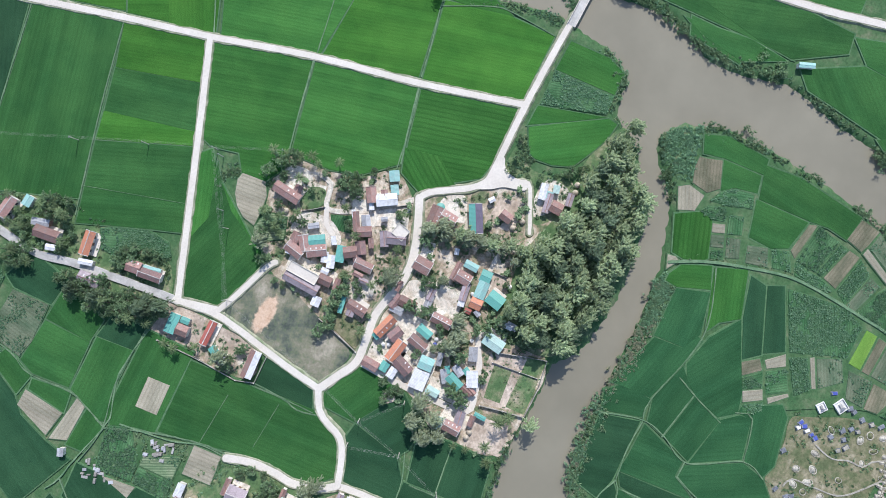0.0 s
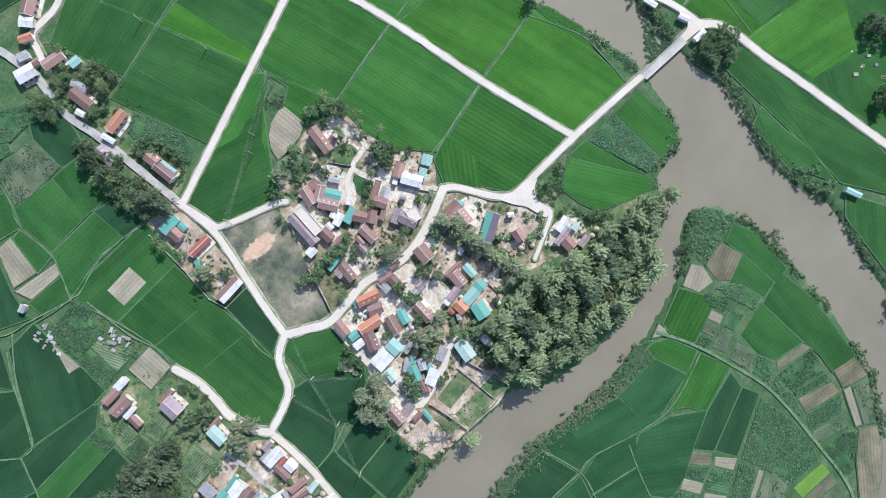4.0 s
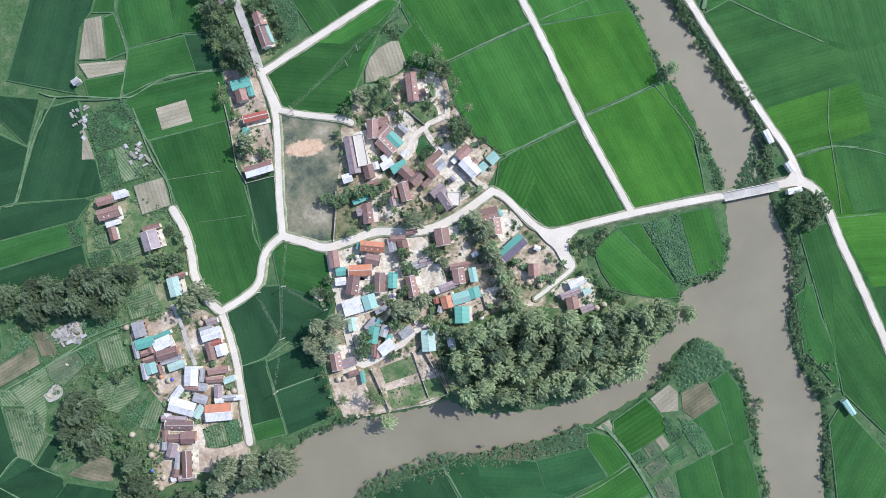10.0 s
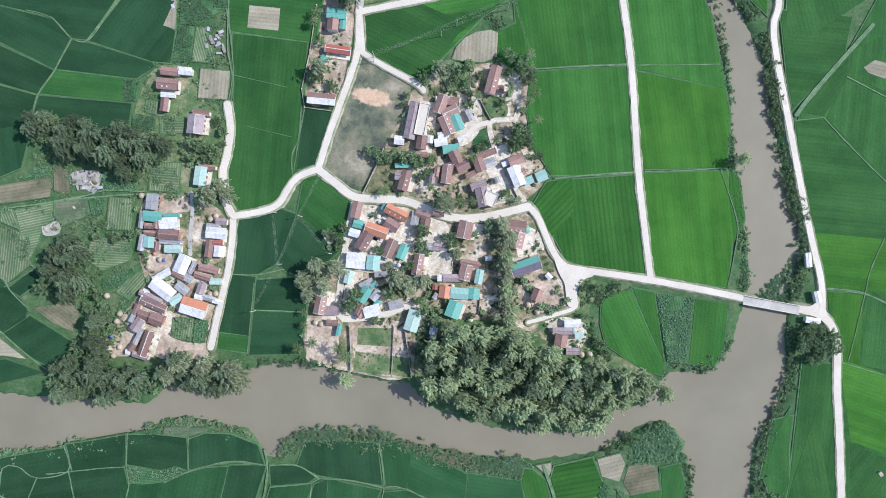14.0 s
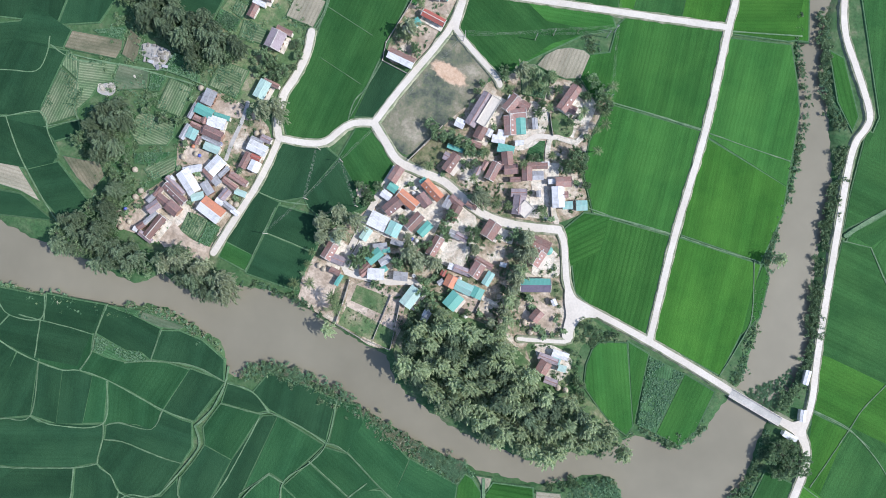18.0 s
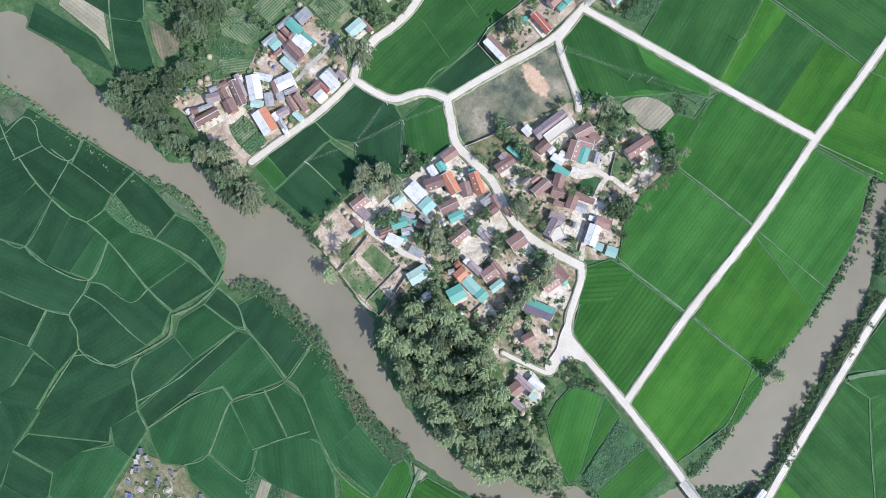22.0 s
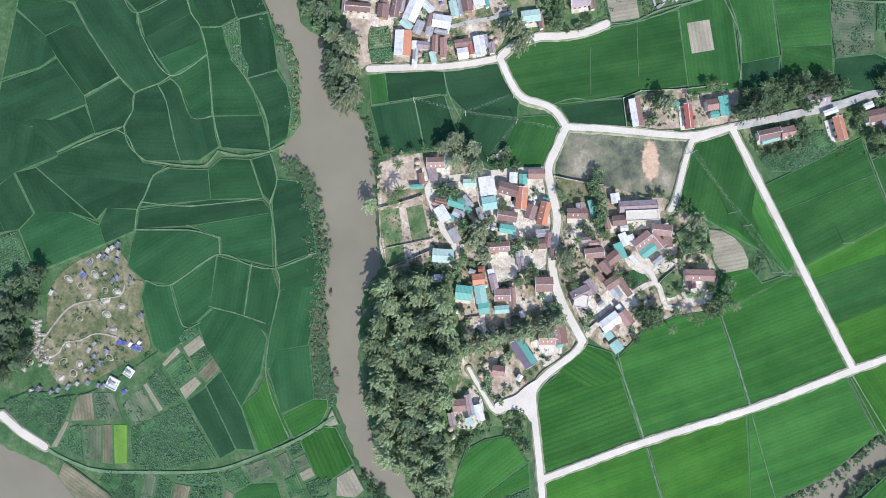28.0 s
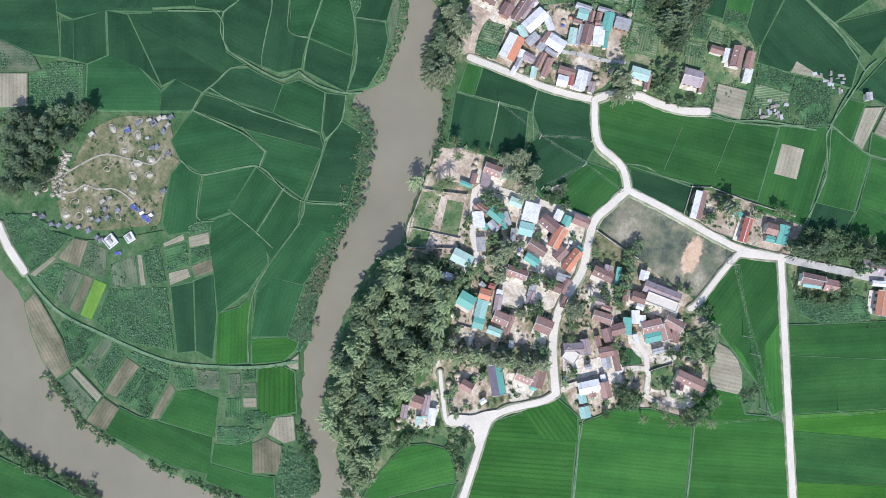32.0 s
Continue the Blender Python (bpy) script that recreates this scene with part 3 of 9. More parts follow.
ROOF_WORDS = {
    "tile": "red clay tile roof", "tile_red": "dark red tile roof", "tile_dark": "weathered dark brown tile roof", "mauve": "faded mauve tile roof",
    "orange": "bright orange tile roof", "purple": "dark purple tile roof", "white": "white metal sheet roof", "grey": "grey fibre-cement roof",
    "teal": "teal metal sheet roof", "paleteal": "faded teal sheet roof", "palegreen": "faded pale green sheet roof", "blue": "blue metal sheet roof",
}
SHEET = {"white", "grey", "teal", "paleteal", "palegreen", "blue"}


def slope_mesh(L, W, thick=0.1):
    """One roof slope: eaves at y = -W, ridge at y = 0, along x."""
    bm = boxed(-L / 2, L / 2, -W, 0, 0, thick)
    return bm


def claim(x, y, L, W, turn):
    n = max(1, round(L / W))
    for k in range(n):
        d = (k + 0.5) / n * L - L / 2
        TAKEN.append((x + d * math.cos(radians(turn)), y + d * math.sin(radians(turn)), W * 0.62 + 0.4))


def house(x, y, L, W, turn, roof, h=3.0, side=""):
    """A gabled house, its ridge along its own x; side: the roof of the other slope where it differs."""
    if not side and math.cos(radians(turn)) * 0.8 + math.sin(radians(turn)) * 0.6 < 0:
        turn += 180
    claim(x, y, L, W, turn)
    low = roof in SHEET
    if min(L, W) < 3.6:
        h = min(h, 2.5)
    area = L * W
    words = ("small shed" if area < 22 else "house" if area < 75 else "long house") + " with a " + ROOF_WORDS[roof]
    if side:
        words += " and one " + ROOF_WORDS[side].split()[0] + " side"
    ob = empty("shed" if area < 22 else "house", pose(x, y, 0, 0, 0, turn), words, "shed" if area < 22 else "house", "village buildings")
    pitch = radians(11 if low else 24) if W < 8 else radians(8 if low else 17)
    rise = W / 2 * math.tan(pitch)
    ov = 0.35 if area < 22 else 0.5
    hl, hw = L / 2 - ov * 0.7, W / 2 - ov
    # walls with gables
    bm = bmesh.new()
    prof = [(-hw, -0.2), (hw, -0.2), (hw, h + (W / 2 - hw) * math.tan(pitch) - 0.05), (0, h + rise - 0.06), (-hw, h + (W / 2 - hw) * math.tan(pitch) - 0.05)]
    A = [bm.verts.new((-hl, py, pz)) for py, pz in prof]
    B = [bm.verts.new((hl, py, pz)) for py, pz in prof]
    bm.faces.new(A[::-1])
    bm.faces.new(B)
    for i in range(5):
        bm.faces.new((A[i], A[(i + 1) % 5], B[(i + 1) % 5], B[i]))
    bmesh.ops.recalc_face_normals(bm, faces=bm.faces)
    part("wall", bm, M["brick" if roof in ("tile_dark", "grey") and rng.random() < 0.4 else "wall"], ob)
    sl = W / 2 / math.cos(pitch)
    for s in (0, 1):
        mat = side if (side and s == 1) else roof
        p = part("roof_slope", slope_mesh(L, sl), M[mat], ob, ROOF_WORDS[mat] if side else "")
        p.matrix_basis = pose(0, 0, h + rise, math.degrees(pitch), 0, 0) if s == 0 else Matrix.Rotation(math.pi, 4, "Z") @ pose(0, 0, h + rise, math.degrees(pitch), 0, 0)
    bm = boxed(-L / 2 - 0.03, L / 2 + 0.03, -0.16, 0.16, h + rise + 0.0, h + rise + 0.16, 0.05)
    limed = not low and area > 25 and rng.random() < 0.45
    part("ridge_cap", bm, M["purple" if roof == "purple" else roof if low else "lime_wash" if limed else "tile"], ob, "limewashed ridge" if limed else "")
    if not low:
        for s in (-1, 1):
            for q in (0, 1):
                bm = boxed(-0.12, 0.12, -sl, 0, 0.08, 0.2)
                p = part("verge", bm, M["lime_wash" if limed else roof], ob)
                m = pose(0, 0, h + rise, math.degrees(pitch), 0, 0)
                if q:
                    m = Matrix.Rotation(math.pi, 4, "Z") @ m
                p.matrix_basis = m @ pose(s * (L / 2 - 0.05), 0, 0)
    if not low and area > 26 and rng.random() < 0.5:
        y0 = -sl * rng.uniform(0.35, 0.7)
        for k in range(rng.choice((2, 3))):
            x0 = (k - 1) * L * 0.24 + rng.uniform(-0.2, 0.2)
            p = part("skylight", boxed(x0 - 0.22, x0 + 0.22, y0 - 0.35, y0 + 0.35, 0.1, 0.125), M["white"], ob, "pale translucent roof sheet")
            p.matrix_basis = pose(0, 0, h + rise, math.degrees(pitch), 0, 0)
    if area > 30 and not side:
        part("terrace", boxed(-hl, hl, -W / 2 - rng.uniform(0.8, 1.8), -hw - 0.06, -0.2, 0.55, 0.03), M["concrete" if rng.random() < 0.5 else "yard"], ob)
    if area > 22:
        f = -hw - 0.03
        part("door", boxed(-0.55, 0.55, f - 0.03, f + 0.05, 0, 2.1, 0.02), M["wood"], ob)
        for wx in (-hl * 0.6, hl * 0.6):
            w = part("window", boxed(wx - 0.55, wx + 0.55, f - 0.02, f + 0.05, 0.9, 2.1), M["wood"], ob)
            part("pane", boxed(wx - 0.45, wx + 0.45, f - 0.035, f - 0.01, 1.0, 2.0), M["glass"], w)
    return ob


def flat_house(x, y, L, W, turn, h=3.6, mat="concrete", trim="wall"):
    """A flat-roofed house with a parapet round a pale roof slab."""
    claim(x, y, L, W, turn)
    ob = empty("house", pose(x, y, 0, 0, 0, turn), "flat-roofed house with a pale slab and low parapet", "house", "village buildings")
    part("wall", boxed(-L / 2, L / 2, -W / 2, W / 2, -0.2, h), M["wall"], ob)
    part("roof_slab", boxed(-L / 2 - 0.3, L / 2 + 0.3, -W / 2 - 0.3, W / 2 + 0.3, h, h + 0.18, 0.03), M[mat], ob)
    for a, b, c, d in ((-L / 2 - 0.3, L / 2 + 0.3, -W / 2 - 0.3, -W / 2 - 0.1), (-L / 2 - 0.3, L / 2 + 0.3, W / 2 + 0.1, W / 2 + 0.3), (-L / 2 - 0.3, -L / 2 - 0.1, -W / 2 - 0.1, W / 2 + 0.1), (L / 2 + 0.1, L / 2 + 0.3, -W / 2 - 0.1, W / 2 + 0.1)):
        part("parapet", boxed(a, b, c, d, h + 0.18, h + 0.55), M[trim], ob)
    part("door", boxed(-0.55, 0.55, -W / 2 - 0.06, -W / 2 + 0.03, 0, 2.1), M["wood"], ob)
    return ob


def stack(x, y, r=1.3, h=1.8):
    """A round haystack or straw-roofed jar shelter."""
    bm = bmesh.new()
    rings = []
    for rr, z in ((r * 0.9, 0), (r, h * 0.35), (r * 0.85, h * 0.65), (r * 0.45, h * 0.92), (r * 0.12, h)):
        rings.append([bm.verts.new((rr * math.cos(k * math.tau / 14) * rng.uniform(0.94, 1.06), rr * math.sin(k * math.tau / 14) * rng.uniform(0.94, 1.06), z)) for k in range(14)])
    for a, b in zip(rings, rings[1:]):
        for k in range(14):
            bm.faces.new((a[k], a[(k + 1) % 14], b[(k + 1) % 14], b[k]))
    bm.faces.new(rings[-1])
    ob = mesh_ob("haystack", bm, M["straw"])
    ob.matrix_world = pose(x, y, 0)
    return tagged(ob, "round pale straw haystack beside the houses", "haystack", "haystacks")


def tank(x, y, r, mat):
    """A low round water tank with a rim and a lid."""
    ob = empty("water_tank", pose(x, y, 0), "round water tank with a " + {"tomb": "pale cement"}.get(mat, mat) + " lid in a yard", "tank")
    bm = bmesh.new()
    bmesh.ops.create_cone(bm, cap_ends=True, segments=20, radius1=r, radius2=r * 0.97, depth=1.6)
    bmesh.ops.translate(bm, verts=bm.verts, vec=(0, 0, 0.7))
    part("drum", bm, M["old_concrete"], ob)
    bm = bmesh.new()
    bmesh.ops.create_cone(bm, cap_ends=True, segments=20, radius1=r * 1.04, radius2=r * 0.3, depth=0.35)
    bmesh.ops.translate(bm, verts=bm.verts, vec=(0, 0, 1.68))
    part("lid", bm, M[mat], ob)
    return ob


# ---- plants ----
def leaf(bm, p, d, up, length, width):
    """One spray: a bent diamond of two faces."""
    d = d.normalized()
    s = d.cross(up)
    if s.length < 1e-3:
        s = Vector((1, 0, 0))
    s = s.normalized() * width / 2
    a = bm.verts.new(p)
    b = bm.verts.new(p + d * length * 0.5 + s)
    c = bm.verts.new(p + d * length - Vector((0, 0, length * 0.22)))
    e = bm.verts.new(p + d * length * 0.5 - s)
    bm.faces.new((a, b, c))
    bm.faces.new((a, c, e))


def limb(bm, p, q, r0, r1, k=6):
    d = (q - p).normalized()
    u = d.orthogonal().normalized()
    w = d.cross(u)
    A = [bm.verts.new(p + (u * math.cos(i * math.tau / k) + w * math.sin(i * math.tau / k)) * r0) for i in range(k)]
    B = [bm.verts.new(q + (u * math.cos(i * math.tau / k) + w * math.sin(i * math.tau / k)) * r1) for i in range(k)]
    for i in range(k):
        bm.faces.new((A[i], A[(i + 1) % k], B[(i + 1) % k], B[i]))


def unit(r):
    while True:
        v = Vector((r.uniform(-1, 1), r.uniform(-1, 1), r.uniform(-1, 1)))
        if 0.1 < v.length < 1:
            return v.normalized()


WIND = Vector((0.75, -0.6, 0.0))    # the way in which the plumes hang


def tree_model(seed, H, R, mat, name, label, clumps=50, sprays=34, size=0.6, thin=0.4, low=0.38, plume=1.7, drift=0.7):
    """A trunk with limbs, each ending in a hanging plume of small sprays."""
    r = random.Random(seed)
    ob = empty(name, Matrix(), label, "tree", name.replace("_", " ") + "s")
    tb, lb = bmesh.new(), bmesh.new()
    lean = Vector((r.uniform(-0.6, 0.6), r.uniform(-0.6, 0.6), 0))
    pts = [Vector((0, 0, -0.4)), Vector((0, 0, H * 0.3)) + lean * 0.4, Vector((0, 0, H * 0.65)) + lean, Vector((0, 0, H * 0.93)) + lean * 1.3]
    rad = [H * 0.022, H * 0.017, H * 0.011, H * 0.004]
    for i in range(3):
        limb(tb, pts[i], pts[i + 1], rad[i], rad[i + 1])
    heads = [(r.uniform(0, math.tau), r.uniform(0.25, 0.75), r.uniform(0.55, 0.8)) for _ in range(4)]
    for k in range(clumps):
        a0, off, top = r.choice(heads)
        f = r.random() ** 0.8
        a = r.uniform(0, math.tau)
        rr = R * 0.62 * math.sqrt(max(0.05, 1 - (f - 0.35) ** 2 * 1.6)) * math.sqrt(r.random())
        c = Vector((math.cos(a0) * off * R * 0.6 + math.cos(a) * rr, math.sin(a0) * off * R * 0.6 + math.sin(a) * rr, H * (low + (0.97 - low) * f * (0.65 + 0.35 * top)))) + lean * f
        out = Vector((c.x, c.y, 0))
        out = out.normalized() if out.length > 0.1 else Vector((1, 0, 0))
        axis = (out * r.uniform(0.1, 0.7) + WIND * drift + Vector((r.uniform(-0.4, 0.4), r.uniform(-0.4, 0.4), r.uniform(-0.1, 0.5)))).normalized()
        limb(tb, Vector((lean.x * f, lean.y * f, c.z - 0.4 * rr - 0.3)), c, H * 0.004, H * 0.0015, 3)
        L = plume * r.uniform(0.7, 1.35)
        w = L * 0.21
        for j in range(sprays):
            t = r.random()
            v = unit(r)
            p = c + axis * L * (t - 0.3) - Vector((0, 0, 0.35 * L * t * t)) + v * w * r.uniform(0.3, 1.0) * math.sin(math.pi * (0.12 + 0.8 * t))
            d = axis * r.uniform(0.2, 1.0) + v * r.uniform(0.4, 0.9)
            leaf(lb, p, d, v + Vector((0, 0, 0.8)) + unit(r) * 0.5, size * r.uniform(0.6, 1.4), size * thin * r.uniform(0.7, 1.4))
    part("trunk", tb, M["bark"], ob)
    part("crown", lb, mat, ob)
    return ob


def casuarina_model(seed, H, R, mat, label, branches=40, plumes=3, sprays=38, low=0.3, size=0.56, drift=0.8):
    """A tapering trunk with whorls of branches, each hung with short feathery plumes."""
    r = np.random.default_rng(seed)
    ob = empty("casuarina_tree", Matrix(), label, "tree", "casuarina trees")
    tb = bmesh.new()
    lean = Vector((r.uniform(-0.7, 0.7), r.uniform(-0.7, 0.7), 0))
    for f0, f1 in ((-0.03, 0.4), (0.4, 0.75), (0.75, 0.96)):
        limb(tb, Vector((0, 0, H * f0)) + lean * f0, Vector((0, 0, H * f1)) + lean * f1, H * 0.02 * (1.04 - f0), H * 0.02 * (1.04 - f1))
    tris = []
    for k in range(branches):
        f = (k + r.uniform(0.1, 0.9)) / branches
        a = k * 2.4 + r.uniform(-0.5, 0.5)
        reach = R * (0.22 + 0.78 * (1 - f) ** 0.62) * r.uniform(0.72, 1.18)
        z = H * (low + (0.95 - low) * f)
        o = lean * (z / H) + Vector((0, 0, z))
        d = Vector((math.cos(a), math.sin(a), 0.0)) + WIND * drift * 0.35
        tip = o + d * reach + Vector((0, 0, reach * r.uniform(0.05, 0.35) + 0.5 * f))
        limb(tb, o - Vector((0, 0, 0.5)), o.lerp(tip, 0.8), H * 0.004, H * 0.0015, 3)
        for j in range(plumes):
            c0 = np.array(o.lerp(tip, (j + r.uniform(0.45, 1.05)) / plumes)) + r.normal(size=3) * np.array([0.35, 0.35, 0.2])
            L = r.uniform(1.1, 2.1) * (0.75 + 0.06 * reach)
            ax = np.array(d.normalized() * r.uniform(0.15, 0.75) + WIND * drift) + r.normal(size=3) * np.array([0.3, 0.3, 0.12])
            ax[2] += 0.22
            ax /= np.linalg.norm(ax)
            n = int(sprays * r.uniform(0.8, 1.2))
            t = r.random(n) ** 0.85
            v = r.normal(size=(n, 3))
            v[:, 2] = np.abs(v[:, 2]) * 1.2 - 0.25
            v /= np.linalg.norm(v, axis=1)[:, None]
            w = 0.3 * L * np.sin(np.pi * (0.2 + 0.74 * t))
            p = c0 + ax * (L * t)[:, None] + v * (w * r.uniform(0.45, 1.0, n))[:, None]
            p[:, 2] -= 0.28 * L * t * t
            e = ax * r.uniform(0.5, 1.0, n)[:, None] + v * r.uniform(0.25, 0.75, n)[:, None]
            e[:, 2] -= 0.25
            e /= np.linalg.norm(e, axis=1)[:, None]
            s = np.cross(e, v * 0.7 + np.array([0.15, 0.05, 0.55]) + r.normal(size=(n, 3)) * 0.2)
            s /= np.linalg.norm(s, axis=1)[:, None] + 1e-6
            ln = (size * r.uniform(0.6, 1.35, n))[:, None]
            wd = (size * 0.23 * r.uniform(0.7, 1.4, n))[:, None]
            tris.append(np.stack([p - e * ln * 0.35 + s * wd, p - e * ln * 0.35 - s * wd, p + e * ln * 0.65], 1).reshape(-1, 3))
    co = np.concatenate(tris)
    part("trunk", tb, M["bark"], ob)
    me = bpy.data.meshes.new("crown")
    me.from_pydata(co.tolist(), [], np.arange(len(co)).reshape(-1, 3).tolist())
    me.materials.append(mat)
    crown = new("crown", me)
    crown.parent = ob
    return ob


def palm_model(seed, H, R, fronds=15):
    r = random.Random(seed)
    ob = empty("palm_tree", Matrix(), "slender palm with a star of drooping fronds", "palm", "palms of the village")
    tb, lb = bmesh.new(), bmesh.new()
    lean = Vector((r.uniform(-0.6, 0.6), r.uniform(-0.6, 0.6), 0))
    limb(tb, Vector((0, 0, -0.3)), Vector((0, 0, H * 0.5)) + lean * 0.4, 0.2, 0.15)
    limb(tb, Vector((0, 0, H * 0.5)) + lean * 0.4, Vector((0, 0, H)) + lean, 0.15, 0.11)
    top = Vector((0, 0, H)) + lean
    for k in range(fronds):
        a = k * 2.4 + r.uniform(-0.2, 0.2)
        up = r.uniform(0.0, 0.9)
        d = Vector((math.cos(a), math.sin(a), up)).normalized()
        side = Vector((-math.sin(a), math.cos(a), 0))
        prev = top
        n = 9
        for i in range(1, n + 1):
            t = i / n
            p = top + d * R * t - Vector((0, 0, R * 0.55 * t * t))
            w = R * 0.17 * math.sin(math.pi * (0.12 + 0.86 * t)) + 0.05
            for s in (-1, 1):
                q = p + side * s * w - Vector((0, 0, w * 0.6)) + (p - prev) * 0.7
                lb.faces.new((lb.verts.new(prev), lb.verts.new(p), lb.verts.new(q)))
            prev = p
    part("trunk", tb, M["bark"], ob)
    part("crown", lb, M["palm"], ob)
    return ob


def banana_model(seed):
    r = random.Random(seed)
    ob = empty("banana_plant", Matrix(), "banana plant with broad arching leaves", "plant", "garden plants")
    tb, lb = bmesh.new(), bmesh.new()
    for s in range(3):
        o = Vector((r.uniform(-0.8, 0.8), r.uniform(-0.8, 0.8), 0))
        H = r.uniform(1.8, 2.8)
        limb(tb, o + Vector((0, 0, -0.2)), o + Vector((0, 0, H)), 0.13, 0.09)
        for k in range(8):
            a = k * 2.4 + r.uniform(-0.3, 0.3)
            d = Vector((math.cos(a), math.sin(a), r.uniform(0.3, 1.0))).normalized()
            side = Vector((-math.sin(a), math.cos(a), 0))
            L = r.uniform(1.4, 2.1)
            rows = []
            for i in range(5):
                t = i / 4
                p = o + Vector((0, 0, H)) + d * L * t - Vector((0, 0, L * 0.5 * t * t))
                w = 0.32 * math.sin(math.pi * (0.1 + 0.85 * t))
                rows.append([lb.verts.new(p + side * w - Vector((0, 0, 0.08))), lb.verts.new(p), lb.verts.new(p - side * w - Vector((0, 0, 0.08)))])
            for A, B in zip(rows, rows[1:]):
                lb.faces.new((A[0], A[1], B[1], B[0]))
                lb.faces.new((A[1], A[2], B[2], B[1]))
    part("stem", tb, M["broad"], ob)
    part("crown", lb, M["broad"], ob)
    return ob


def bush_model(seed, R, mat, name="bush", label="low leafy bush"):
    r = random.Random(seed)
    ob = empty(name, Matrix(), label, "bush", "bushes")
    lb, tb = bmesh.new(), bmesh.new()
    for k in range(4):
        c = Vector((r.uniform(-0.5, 0.5) * R, r.uniform(-0.5, 0.5) * R, R * r.uniform(0.4, 0.7)))
        limb(tb, Vector((0, 0, -0.2)), c, 0.06, 0.02, 4)
        for j in range(70):
            v = unit(r)
            if v.z < -0.2:
                v.z = -v.z
            leaf(lb, c + v * R * r.uniform(0.25, 0.6), v + Vector((0, 0, 0.2)), unit(r), r.uniform(0.35, 0.75), r.uniform(0.16, 0.32))
    part("stem", tb, M["bark"], ob)
    part("crown", lb, mat, ob)
    return ob


MODELS = {
    "feather": [casuarina_model(s, 12.5, 3.9, M["feather"], "tall casuarina with feathery grey-green plumes") for s in (1, 2, 3, 4, 5, 6)],
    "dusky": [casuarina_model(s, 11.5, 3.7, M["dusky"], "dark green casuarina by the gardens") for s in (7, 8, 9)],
    "broad": [tree_model(s, 6.5, 3.3, M["broad"], "garden_tree", "broad-leaved garden tree with a dense dark crown", 42, 30, 0.52, 0.75, 0.35, 1.3, 0.15) for s in (11, 12, 13)],
    "olive": [casuarina_model(s, 9.5, 3.6, M["olive"], "pale olive-green casuarina with loose hanging plumes", 34, 3, 38) for s in (21, 22, 23)],
    "palm": [palm_model(s, 7.0, 3.2) for s in (31, 32)],
    "banana": [banana_model(s) for s in (41, 42)],
    "bush": [bush_model(s, 1.5, M["broad"], "bush", "low leafy green bush among the houses") for s in (51, 52, 53)],
    "reed": [bush_model(s, 1.5, M["reed"], "reed_clump", "clump of blue-green reeds by the water") for s in (61, 62)],
}
used = set()


def plant(kind, x, y, size=1.0, z=0.0):
    """One plant of that kind; the first of each model is the model itself."""
    src = rng.choice(MODELS[kind])
    s = size * rng.uniform(0.85, 1.15)
    m = pose(x, y, z, rng.uniform(-4, 4), rng.uniform(-4, 4), rng.uniform(-35, 35) if kind in ("feather", "olive", "dusky") else rng.uniform(0, 360)) @ Matrix.Diagonal((s, s, s * rng.uniform(0.85, 1.12), 1))
    if src.name in used:
        ob = copy_thing(src, m)
        ob.matrix_basis = m
    else:
        used.add(src.name)
        src.matrix_basis = m
        ob = src
    return ob


def grove(kinds, spacing, size, *poly):
    """Trees at uneven spacing within an outline."""
    poly = list(poly)
    xs, ys = [p[0] for p in poly], [p[1] for p in poly]
    y = min(ys)
    row = 0
    while y < max(ys):
        x = min(xs) + (row % 2) * spacing * 0.5
        while x < max(xs):
            p = (x + rng.uniform(-0.3, 0.3) * spacing, y + rng.uniform(-0.3, 0.3) * spacing)
            if inside(p, poly):
                plant(rng.choice(kinds), *p, size)
            x += spacing
        y += spacing * 0.87
        row += 1


def hedge(kinds, spacing, size, wobble, *pts):
    """Plants along a line."""
    for p in smooth_line(pts, spacing):
        plant(rng.choice(kinds), p.x + rng.uniform(-wobble, wobble), p.y + rng.uniform(-wobble, wobble), size)


THICKET = {"bush": ("broad", 1.5, 0.85), "reed": ("reed", 1.3, 0.8), "sedge": ("sedge", 1.3, 0.6), "broad": ("broad", 2.6, 1.4)}     # leaves, spread, height


